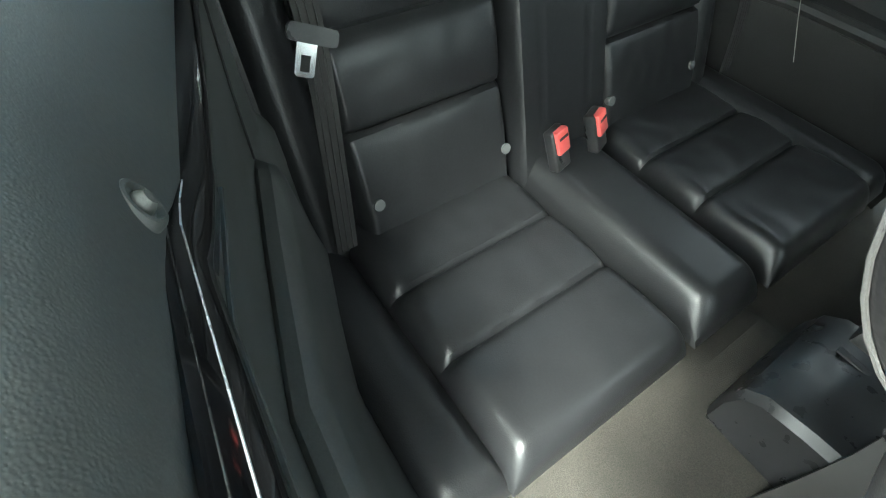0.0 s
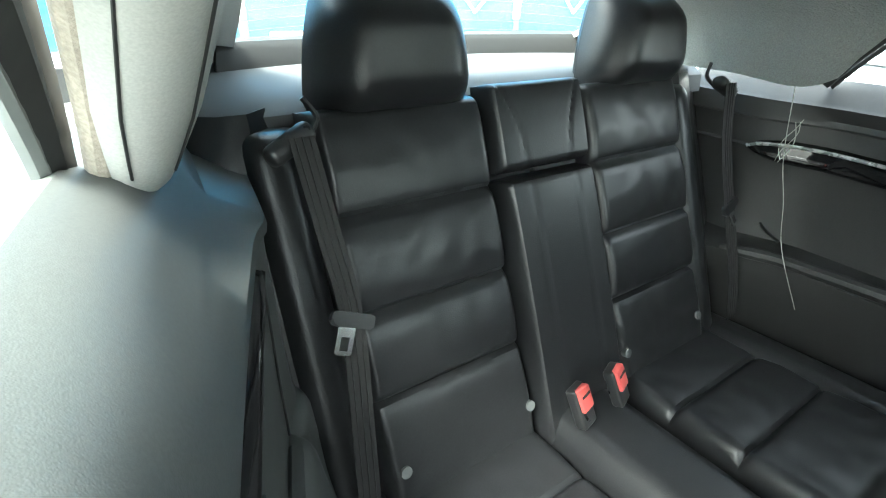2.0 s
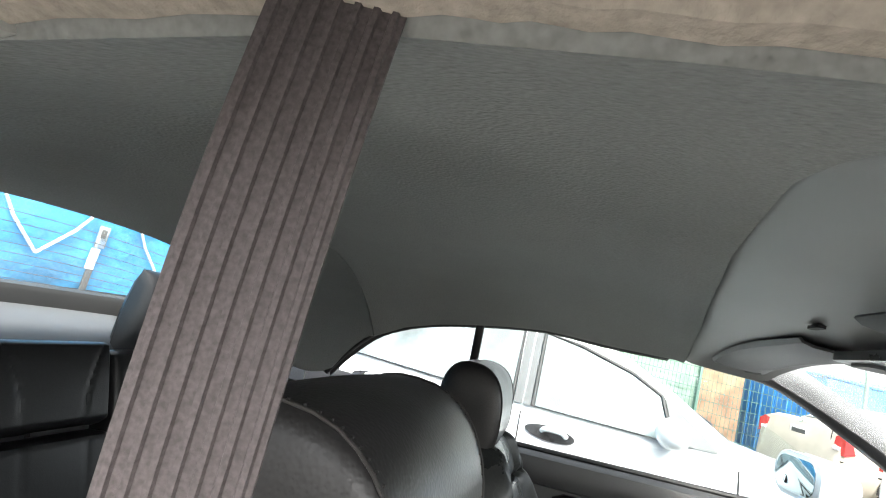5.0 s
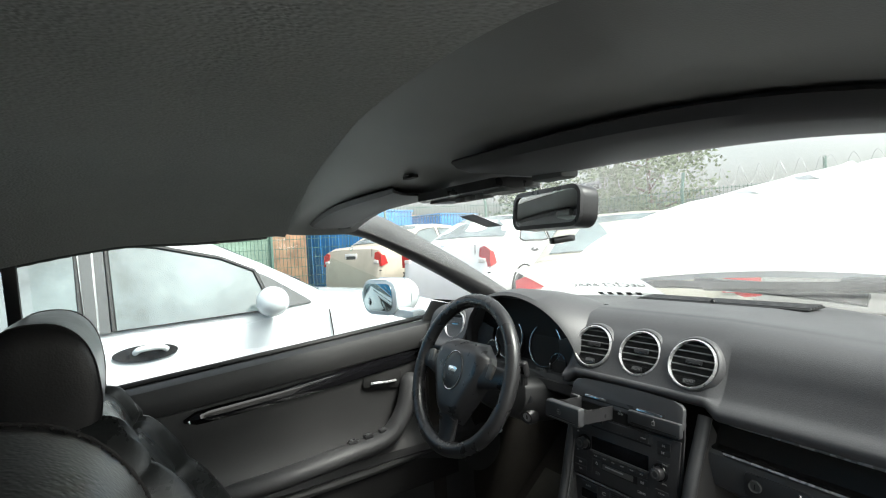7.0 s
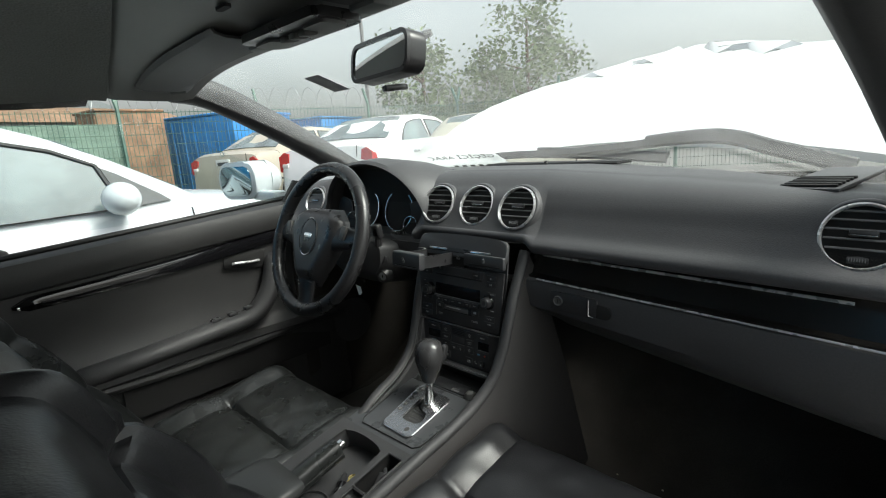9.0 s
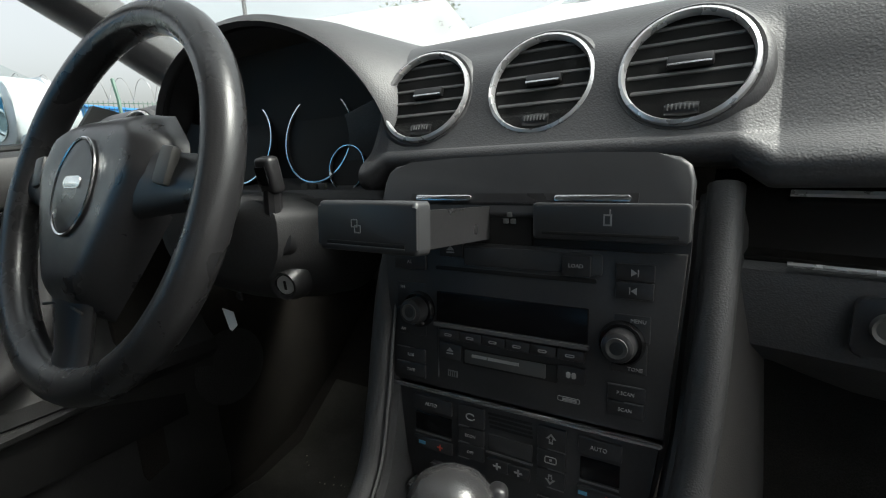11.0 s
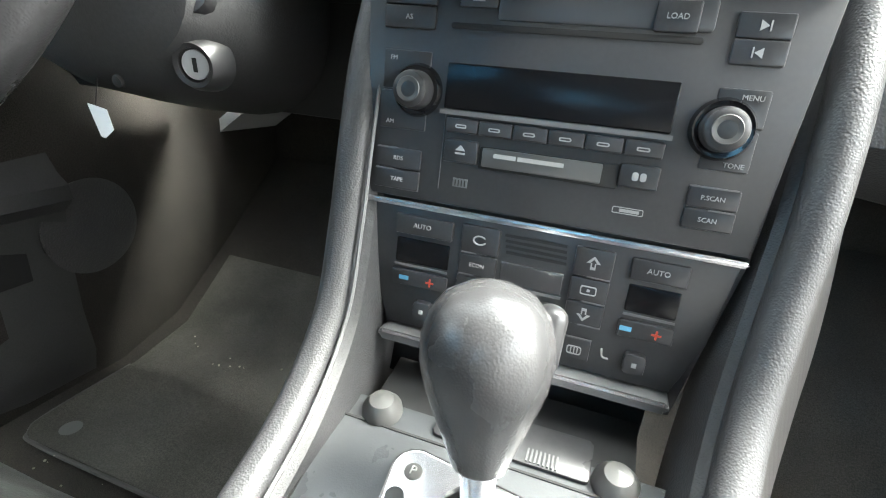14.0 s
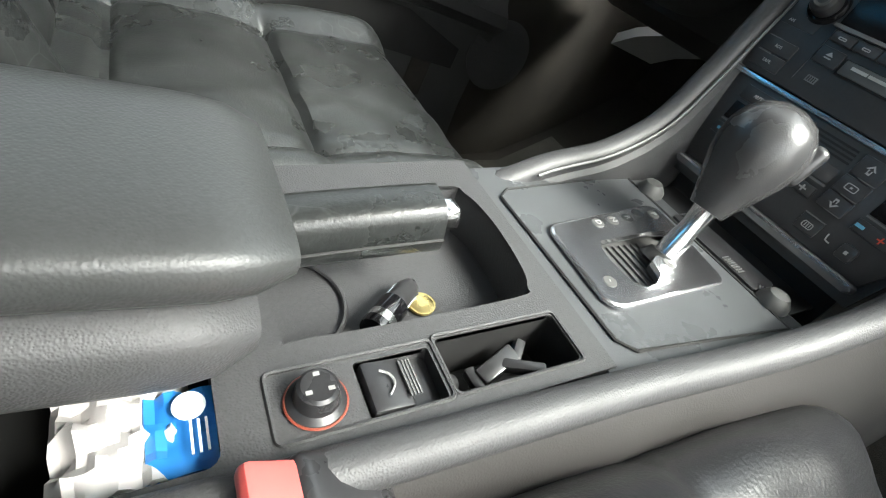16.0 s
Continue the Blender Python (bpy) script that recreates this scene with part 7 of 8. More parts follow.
for nm, z0, h, w, y0, y1, mt, rr in (("lower_shell", 0.352, 0.046, 0.064, -0.790, -0.446, M_PLASTIC, 0.55), ("lid", 0.394, 0.030, 0.057, -0.79, -0.438, M_ARM, 0.5)):
    rings = []
    n = 26
    for i in range(n):
        t = i / (n - 1)
        y = lerp(y1, y0, t)
        e = math.sqrt(max(1 - (1 - min((y1 - y) / 0.035, 1)) ** 2, 0.03))
        ring = []
        for a in np.linspace(0, 2 * math.pi, 33)[:-1]:
            c, s = math.cos(a), math.sin(a)
            ring.append((-0.010 + w * (0.82 + 0.18 * e) * math.copysign(abs(c) ** rr, c), y, z0 + h / 2 + h / 2 * (0.35 + 0.65 * e) * math.copysign(abs(s) ** rr, s) - 0.05 * (y1 - y)))
        rings.append(ring)
    keep(part(nm, bm_loft(rings), mt), arm)
keep(part("latch", bm_box((0.05, 0.004, 0.016), pose(-0.010, -0.4385, 0.403), 0.0015), M_SMOOTH), arm)
# handbrake
hb = thing("handbrake", "black leather handbrake lever with chrome button", "handbrake", (-0.055, -0.40, 0.34))
pts = [Vector((-0.034, -0.50, 0.345)), Vector((-0.031, -0.45, 0.360)), Vector((-0.027, -0.39, 0.378)), Vector((-0.023, -0.340, 0.392))]
pts = smooth_path(pts, 6)
rings = []
for p, s, u in frames_along(pts):
    rings.append([p + s * (0.0155 * math.copysign(abs(math.cos(a)) ** 0.6, math.cos(a))) + u * (0.018 * math.copysign(abs(math.sin(a)) ** 0.6, math.sin(a))) for a in np.linspace(0, 2 * math.pi, 25)[:-1]])
keep(part("grip", bm_loft(rings), M_WORN), hb)
keep(part("grip_seam", bm_tube([p + Vector((0.0155, 0, -0.004)) for p in pts], 0.0012, 5), M_DARK), hb)
keep(part("button", bm_box((0.014, 0.014, 0.016), Matrix.Translation(pts[-1] + Vector((0, 0.006, 0.002))) @ pose(0, 0, 0, 20), 0.003, 3), M_CHROME, None, "worn chrome release button"), hb)
# front passenger's belt buckle beside the console
fb = thing("front_belt_buckle", "belt buckle with faded red button beside the console", "buckle", (0.118, -0.43, 0.30))
keep(part("housing", bm_box((0.030, 0.044, 0.070), pose(0.098, -0.430, 0.326, -20, 0, 0), 0.006, 3), M_SMOOTH), fb)
keep(part("button", bm_box((0.024, 0.038, 0.008), pose(0.098, -0.441, 0.360, -20, 0, 0), 0.003, 2), M_RED, None, "faded red release button"), fb)
# rubber mat on the driver's side
mat_f = thing("floor_mat", "dusty grey floor mat on the driver's side", "floor mat", (-0.40, -0.02, FLOOR_Z))
rows = [[(x + dx * (x < -0.6), y, z + 0.006) for x in np.linspace(-0.645, -0.20, 17)] for y, z, dx in ((-0.013, FLOOR_Z, 0.026), (-0.005, FLOOR_Z, 0.010), (0.007, FLOOR_Z, 0.002), (0.022, FLOOR_Z, 0), (0.17, FLOOR_Z, 0), (0.28, 0.10, 0), (0.40, 0.19, 0))]
keep(part("carpet", bm_thick(rows, 0.005), M_MAT), mat_f)
keep(part("edging", bm_tube(smooth_path([(-0.20, 0.17, FLOOR_Z + 0.008), (-0.20, 0.002, FLOOR_Z + 0.008), (-0.22, -0.015, FLOOR_Z + 0.008), (-0.40, -0.016, FLOOR_Z + 0.008), (-0.60, -0.015, FLOOR_Z + 0.008), (-0.635, -0.003, FLOOR_Z + 0.008), (-0.647, 0.032, FLOOR_Z + 0.008), (-0.647, 0.16, FLOOR_Z + 0.008)], 6), 0.0032, 6), M_GREYDARK), mat_f)
keep(part("stud", bm_lathe([(0.001, 0.004), (0.014, 0.003), (0.017, 0.0), (0.001, 0.0)], pose(-0.59, 0.022, FLOOR_Z + 0.008), 20), M_GREYBTN), mat_f)
# crumbs and grit on the carpets
random.seed(11)
grit = bmesh.new()
for k in range(230):
    if k % 2:
        x, y = random.uniform(0.18, 0.60), random.uniform(-0.2, 0.25)
    else:
        x, y = random.uniform(-0.6, -0.18), random.uniform(-0.15, 0.25)
    s = random.uniform(0.0008, 0.0028)
    z = FLOOR_Z + (0.009 if x < 0 else 0.003) + max(y - 0.18, 0) * 0.3
    bm_join(grit, bm_box((s, s * random.uniform(0.5, 1.6), s * 0.6), pose(x, y, z, 0, 0, random.uniform(0, 90))))
tagged(part("grit", grit, M_GRIT), "scattered crumbs and grit on the carpet", "grit", kind="stuff")

# ---------------------------------------------------------------- outside
def ground_z(x, y):
    """The yard rises a little ahead of the car."""
    k = min(max((-0.8 * x + 0.6 * y - 2.6) / 3.2, 0), 1)
    return GROUND_Z + 0.2 * k * k * (3 - 2 * k)


steps = sorted({round(math.copysign(abs(k / 30) ** 2.6 * 220, k), 3) for k in range(-30, 31)})
link_rows = [[(x, y, ground_z(x, y) + 0.012 * noise.noise(Vector((x * 0.7, y * 0.7, 4)))) for x in steps] for y in steps]
tagged(part("ground", bm_loft(link_rows, False, False), M_ASPHALT), "dusty grey asphalt yard", "ground", kind="structure")

# raised bonnet with hinges, scuttle panel and wipers
bonnet = thing("raised_bonnet", "raised white bonnet of the open car, hinged at the scuttle", "bonnet", (0, 0.7, 0.75))
rows = []
for t in np.linspace(0, 1, 17):
    row = []
    for s in np.linspace(-1, 1, 33):
        hw = interp(t, [(0, 0.71), (0.40, 0.715), (0.55, 0.66), (0.75, 0.50), (0.90, 0.30), (1.0, 0.10)])
        x = hw * s
        yr = 0.72 - 0.50 * x * x
        y = lerp(yr, 1.34 - 0.10 * s * s, t)
        z = 0.815 + 0.03 * (1 - (x / 0.72) ** 2) - 0.04 * (x / 0.72) ** 2 + 0.52 * (y - yr)
        z += 0.025 * (1 - min(abs(x) / 0.72, 1) ** 2) * math.sin(math.pi * t)
        row.append((x, y, z))
    rows.append(row)
keep(part("panel", bm_thick(rows, 0.022), M_PAINT), bonnet)
for sx in (1, -1):
    keep(part("hinge", bm_tube(smooth_path([(0.62 * sx, 0.50, 0.70), (0.64 * sx, 0.53, 0.76), (0.62 * sx, 0.60, 0.80)], 5), 0.012, 8), M_SMOOTH), bonnet)
rows = []
for s in np.linspace(-1, 1, 25):
    x = 0.70 * s
    rows.append([(x, 0.54 - 0.46 * x * x, 0.758), (x, 0.60 - 0.46 * x * x, 0.745), (x, 0.72 - 0.46 * x * x, 0.742), (x, 0.74 - 0.46 * x * x, 0.60)])
tagged(part("trim_scuttle", bm_thick(rows, 0.01), M_PLASTIC), "black plastic scuttle below the windscreen", "trim", kind="structure")
rows = []
for y, hw, z in ((0.45, 0.80, 0.60), (0.9, 0.80, 0.58), (1.4, 0.78, 0.54), (1.75, 0.66, 0.46), (1.86, 0.5, 0.36)):
    rows.append([(hw * math.cos(a), y, GROUND_Z + 0.2 + (z - GROUND_Z - 0.2) * max(math.sin(a), 0) ** 0.35) for a in np.linspace(0, math.pi, 21)])
tagged(part("car_body_front", bm_thick(rows, 0.02), M_PAINT), "white front wings of the open car", "body", kind="structure")


def wiper(name, pts, label):
    w = thing(name, label, "wiper", pts[0], "windscreen wipers")
    p = smooth_path(pts, 8)
    keep(part("arm", bm_tube([q + Vector((0, 0.012, 0.010)) for q in p[: len(p) * 2 // 3]], 0.008, 8), M_SMOOTH), w)
    keep(part("blade", bm_band(p, (0, 0.6, 0.8), 0.018, 0.010), M_RUBBER), w)
    return w


def on_screen(x, t, out=0.0):
    s = x / lerp(0.635, 0.545, t)
    p = Vector((x, lerp(0.53 - 0.27 * s * s, -0.25 - 0.03 * s * s, t), lerp(0.765, 1.068 - 0.05 * s ** 4, t) + 0.02 * math.sin(math.pi * t)))
    return p + Vector((0, 0.31, 0.95)) * out


wiper("wiper", [on_screen(0.56, 0.02, 0.02), on_screen(0.45, 0.11, 0.02), on_screen(0.34, 0.19, 0.02), on_screen(0.10, 0.15, 0.02), on_screen(-0.10, 0.12, 0.02)], "black windscreen wiper resting low on the glass")
wiper("wiper", [on_screen(0.20, 0.03, 0.03), on_screen(0.02, 0.07, 0.03), on_screen(-0.16, 0.10, 0.03), on_screen(-0.34, 0.09, 0.03)], "black windscreen wiper resting low on the glass")
# notice stuck on the glass, written side out, and two stickers
note = thing("windscreen_notice", "white paper notice stuck on the windscreen, print facing out", "notice", tuple(on_screen(-0.25, 0.14)))


def on_glass_sheet(x0, x1, t0, t1, out):
    return [[on_screen(lerp(x0, x1, a), lerp(t0, t1, b), out) for a in np.linspace(0, 1, 7)] for b in np.linspace(0, 1, 5)]


keep(part("sheet", bm_thick(on_glass_sheet(-0.47, -0.20, 0.04, 0.36, 0.003), 0.0006), M_NOTICE), note)
p0, p1, p2 = on_screen(-0.30, 0.20, -0.003), on_screen(-0.20, 0.20, -0.003), on_screen(-0.30, 0.28, -0.003)
nm = axes(p0, p0 - p1, p2 - p0)
lettering("lettering", "GE\u00c7\u0130C\u0130 ARA\u00c7", 0.032, nm, M_DARK, note)
p0b = on_screen(-0.31, 0.12, -0.003)
for k in range(5):
    keep(part("number_bar", bm_box((0.014, 0.020, 0.0006), axes(p0b, p0 - p1, p2 - p0) @ pose(-0.06 + 0.026 * k, 0, 0)), M_DARK), note)
for x, t in ((0.50, 0.86), (-0.27, 0.80)):
    st = thing("glass_sticker", "small dark grey sticker on the windscreen", "sticker", tuple(on_screen(x, t)), "windscreen stickers")
    keep(part("film", bm_thick(on_glass_sheet(x - 0.022, x + 0.022, t - 0.05, t + 0.05, -0.004), 0.0006), M_STICKER), st)


# ---------------------------------------------------------------- parked cars
def parked_car(name, label, M, paint, W, tops, roof, belt, windows, rear_glass, front_glass, wheels, lamp=None, plate=False, mirror=None, handles=(), shut=(), posts=()):
    """A car in M: x to its right, y ahead, z up from its ground."""
    c = thing(name, label, "car", tuple(M.translation))
    rings = []
    for y, t, k in tops:
        w, b = W * k, 0.22
        half = [(w * 0.90, b), (w * 0.985, b + 0.10), (w, lerp(b, t, 0.5)), (w * 0.985, t - 0.10), (w * 0.95, t - 0.035), (w * 0.84, t - 0.004), (w * 0.45, t + 0.012)]
        rings.append([M @ Vector((x, y, z)) for x, z in half] + [M @ Vector((0, y, t + 0.016))] + [M @ Vector((-x, y, z)) for x, z in half[::-1]])
    body = keep(part("body", bm_loft(rings), paint, None, "", True, 0.7), c)
    ZR = max(z for y, z in roof)

    def xs(z):
        return W * lerp(0.965, 0.72, (z - belt) / (ZR - belt))

    rings = []
    for y, z in roof:
        z = max(z, belt)
        e = max(z - 0.05, belt - 0.02)
        half = [(xs(belt), belt - 0.05), (xs(e), e), (xs(z) * 0.95, z - 0.012), (xs(z) * 0.80, z)]
        rings.append([M @ Vector((x, y, zz)) for x, zz in half] + [M @ Vector((0, y, z + 0.018))] + [M @ Vector((-x, y, zz)) for x, zz in half[::-1]])
    cabin = keep(part("cabin", bm_loft(rings), paint, None, "", True, 0.7), c)
    for side in (1, -1):
        for poly in windows:
            out = [M @ Vector((side * (xs(z) + 0.005), y, z)) for y, z in poly]
            inn = [M @ Vector((side * (xs(z) - 0.02), y, z)) for y, z in poly]
            w = keep(part("side_window", bm_loft([out, inn]), M_CARGLASS, None, "", False), cabin)
            rim = [M @ Vector((side * (xs(z) + 0.006), y, z)) for y, z in poly]
            keep(part("window_frame", bm_tube(rim, 0.011, 6, closed=True), M_RUBBER), cabin)
        for poly in posts:
            out = [M @ Vector((side * (xs(z) + 0.009), y, z)) for y, z in poly]
            inn = [M @ Vector((side * (xs(z) - 0.02), y, z)) for y, z in poly]
            keep(part("window_post", bm_loft([out, inn]), M_CARPOST, None, "dark grey post between the windows", False), cabin)
    for nm, (ya, za), (yb, zb) in (("rear_glass", *rear_glass), ("front_glass", *front_glass)):
        n = Vector((0, -(zb - za), yb - ya)).normalized() * 0.012
        if n.z < 0:
            n = -n
        g = [[M @ (Vector((s * xs(lerp(za, zb, k)) * 0.86, lerp(ya, yb, k), lerp(za, zb, k) + 0.02 * (1 - abs(s) ** 3)) ) + n) for s in np.linspace(-1, 1, 9)] for k in (0.04, 0.5, 0.96)]
        keep(part(nm, bm_thick(g, 0.01), M_CARGLASS), cabin)
    for side in (1, -1):
        for y in wheels:
            wm = M @ axes((side * (W - 0.075), y, 0.30), (0, -side, 0), (0, 0, 1))
            wh = keep(part("wheel", bm_lathe([(0.19, -0.08), (0.28, -0.085), (0.30, -0.06), (0.30, 0.05), (0.28, 0.075), (0.20, 0.08), (0.19, 0.05)], wm, 28, True), M_RUBBER), c)
            keep(part("rim", bm_lathe([(0.001, 0.06), (0.06, 0.065), (0.10, 0.05), (0.18, 0.06), (0.195, 0.075), (0.195, -0.02), (0.001, -0.02)], wm, 28), M_ALU), wh)
            keep(part("wheel_arch", bm_tube([M @ Vector((side * W * 0.998, y + 0.35 * math.cos(a), 0.30 + 0.35 * math.sin(a))) for a in np.linspace(0, math.pi, 15)], 0.014, 6), M_RUBBER), body)
    if lamp:
        y, z, h, wd = lamp
        for side in (1, -1):
            poly = [(0, 0), (wd, 0.02), (wd, h * 0.8), (wd * 0.55, h), (0.03, h * 0.92)]
            lm = M @ axes((side * (W * 0.975 - wd), y - 0.004, z), (side, 0.0, 0), (0, 0.06, 1))
            bm = bm_prism(poly, 0.03 * -side, lm)
            keep(part("tail_lamp", bm, M_TAIL, None, "red tail lamp"), body)
            keep(part("lamp_flank", bm_prism([(0, 0.02), (0.16, 0.06), (0.10, h * 0.75), (0, h * 0.8)], 0.02, M @ axes((side * W * 0.955 - (0.0 if side > 0 else 0.02), y + 0.0, z), (0, 1, 0), (0, 0, 1))), M_TAIL, None, "red tail lamp"), body)
            keep(part("clear_lens", bm_box((wd * 0.55, 0.034, h * 0.2), M @ pose(side * (W * 0.97 - wd * 0.6), y - 0.01, z + h * 0.35), 0.01), M_CLEAR), body)
    if plate:
        y, z = plate
        pl = keep(part("number_plate", bm_box((0.34, 0.012, 0.155), M @ pose(0, y - 0.012, z), 0.004), M_WHITE), body)
        keep(part("number_bar", bm_box((0.26, 0.004, 0.06), M @ pose(0, y - 0.020, z)), M_GREYDARK), pl)
        keep(part("boot_edge", bm_tube([M @ Vector((x, y - 0.004, z - 0.16)) for x in np.linspace(-W * 0.66, W * 0.66, 9)], 0.006, 5), M_DARK), body)
        keep(part("boot_edge", bm_tube([M @ Vector((W * 0.66, y - 0.004, z - 0.16)), M @ Vector((W * 0.68, y - 0.002, z + 0.16))], 0.006, 5), M_DARK), body)
        keep(part("badge", bm_lathe([(0.03, 0.006), (0.045, 0.006), (0.045, 0.0), (0.03, 0.0)], M @ axes((0, y + 0.002, z + 0.17), (1, 0, 0), (0, 0.1, 1)), 20, True), M_CHROME), body)
        keep(part("bumper_line", bm_tube([M @ Vector((s * W * 0.97, y - 0.02 - 0.03 * (1 - s * s), z - 0.24)) for s in np.linspace(-1, 1, 11)], 0.01, 5), M_DARK), body)
    for pts in shut:
        keep(part("door_gap", bm_tube([M @ Vector((x * W, y, z)) for x, y, z in pts], 0.004, 5), M_DARK), body)
    for y, z in handles:
        hm = M @ axes((W * 0.995, y, z), (0, 1, 0), (0, 0, 1))
        cup = keep(part("handle_cup", bm_prism([(0.125 * math.cos(a) + 0.0, 0.036 * math.sin(a)) for a in np.linspace(0, 2 * math.pi, 25)[:-1]], 0.006, hm @ pose(0, 0, -0.002), 0.002), M_SMOOTH), body)
        keep(part("handle", bm_tube(smooth_path([hm @ Vector(q) for q in ((-0.04, 0.006, 0.004), (-0.02, 0.022, 0.03), (0.05, 0.024, 0.03), (0.08, 0.006, 0.004))], 5), 0.013, 10), paint), cup)
    if mirror:
        y, z = mirror
        mm = M @ pose(W + 0.10, y, z)
        sh = bmesh.new()
        bmesh.ops.create_uvsphere(sh, u_segments=24, v_segments=16, radius=1.0, matrix=mm @ Matrix.Diagonal((0.095, 0.075, 0.072, 1)))
        keep(part("door_mirror", sh, paint), body)
        keep(part("mirror_foot", bm_box((0.11, 0.06, 0.035), M @ pose(W + 0.01, y + 0.02, z - 0.055), 0.012), M_SMOOTH), body)
    return c


# silver neighbour, close beside the driver's side
nz = GROUND_Z
M = pose(-2.80, -0.55, nz)
yo, zo = 0.55, -nz
tops = [(-2.05, 0.60, 0.80), (-1.98, 0.78, 0.90), (-1.8, 0.90, 0.97), (-1.2, 0.925, 1.0), (-0.4, 0.915, 1.0), (0.3, 0.93, 1.0), (0.72, 0.975, 0.99), (0.95, 0.955, 0.985), (1.4, 0.90, 0.96), (1.75, 0.80, 0.90), (1.9, 0.62, 0.80), (1.95, 0.45, 0.70)]
roof = [(-1.92, 0.94), (-1.62, 1.30), (-1.3, 1.43), (-0.9, 1.475), (-0.5, 1.47), (-0.25, 1.435), (0.0, 1.375), (0.22, 1.295), (0.45, 1.18), (0.68, 1.045), (0.80, 0.965)]
wins = [[(-0.235, 0.937), (-0.250, 1.318), (-0.05, 1.295), (0.22, 1.225), (0.37, 1.152), (0.435, 0.953)], [(-1.30, 0.945), (-1.24, 1.24), (-1.0, 1.33), (-0.365, 1.338), (-0.345, 0.938)], [(-1.70, 0.97), (-1.48, 1.17), (-1.33, 1.21), (-1.37, 0.955)]]
posts = [[(-0.332, 0.933), (-0.352, 1.335), (-0.306, 1.335), (-0.292, 0.933)], [(-0.284, 0.933), (-0.298, 1.333), (-0.262, 1.328), (-0.247, 0.933)], [(0.448, 0.953), (0.385, 1.142), (0.44, 1.112), (0.60, 1.0), (0.64, 0.966)]]
gaps = [[(0.985, -0.287, 0.90), (1.0, -0.275, 0.70), (1.0, -0.25, 0.40)], [(0.985, 0.72, 0.92), (1.0, 0.74, 0.70), (1.0, 0.68, 0.35)], [(0.985, -1.32, 0.91), (1.0, -1.30, 0.75), (1.0, -1.42, 0.65)]]
parked_car("neighbour_car", "silver white parked hatchback with reflecting side windows", M, M_PAINT_SILVER, 0.84, tops, roof, 0.90, wins, ((-1.88, 0.98), (-1.66, 1.26)), ((0.24, 1.275), (0.74, 1.0)), (-1.25, 1.15), posts=posts, handles=[(-0.125, 0.832), (-1.10, 0.832)], mirror=(0.40, 1.005), shut=gaps)
# its small wiper on the scuttle
nw = thing("neighbour_wiper", "black wiper on the windscreen of the silver car", "wiper", (-2.45, 0.12, 0.80))
keep(part("arm", bm_tube([(-2.30, 0.12, 0.80), (-2.42, 0.05, 0.84), (-2.60, 0.0, 0.87)], 0.008, 6), M_SMOOTH), nw)

SED_T = [(-0.06, 0.55, 0.86), (0.0, 0.80, 0.94), (0.05, 0.98, 0.95), (0.20, 1.03, 0.97), (0.8, 1.02, 1.0), (1.6, 0.95, 1.0), (2.6, 0.95, 1.0), (3.2, 0.94, 0.98), (3.9, 0.82, 0.94), (4.15, 0.62, 0.85)]
SED_R = [(0.55, 1.03), (0.80, 1.18), (1.10, 1.33), (1.35, 1.405), (1.8, 1.44), (2.3, 1.41), (2.6, 1.31), (3.0, 1.10), (3.2, 0.98)]
SED_W = [[(0.86, 1.03), (1.0, 1.17), (1.18, 1.285), (1.42, 1.33), (1.68, 1.35), (1.70, 1.0), (0.95, 1.0)], [(1.78, 1.0), (1.78, 1.345), (2.22, 1.325), (2.5, 1.23), (2.85, 1.04), (2.85, 1.0)]]
SED_GAP = [[(0.995, 1.74, 0.98), (1.0, 1.74, 0.40)], [(0.995, 0.92, 0.98), (1.0, 0.86, 0.75), (1.0, 1.0, 0.6)]]


def yard_pose(x, y, heading):
    return pose(x, y, ground_z(x, y), 0, 0, heading)


parked_car("white_sedan", "white parked sedan seen from behind, red tail lamps", yard_pose(-5.37, 3.16, 16.9), M_PAINT, 0.84, SED_T, SED_R, 0.97, SED_W, ((0.60, 1.05), (1.28, 1.385)), ((2.62, 1.30), (3.12, 1.03)), (0.85, 3.35), (-0.002, 0.66, 0.30, 0.20), (0.02, 0.84), handles=[(1.20, 0.86)], shut=SED_GAP)
parked_car("tan_sedan", "dusty tan parked sedan beside the white one", yard_pose(-8.1, 2.9, 16.9), M_TANPAINT, 0.84, SED_T, SED_R, 0.97, SED_W, ((0.60, 1.05), (1.28, 1.385)), ((2.62, 1.30), (3.12, 1.03)), (0.85, 3.35), (-0.002, 0.66, 0.28, 0.20), (0.02, 0.84))
parked_car("beige_sedan", "beige parked sedan with red tail lamps beyond the bonnet", yard_pose(-1.72, 2.36, 33.5), M_TANPAINT, 0.86, SED_T, SED_R, 0.97, SED_W, ((0.60, 1.05), (1.28, 1.385)), ((2.62, 1.30), (3.12, 1.03)), (0.85, 3.35), (-0.002, 0.74, 0.20, 0.24), (0.02, 0.84))


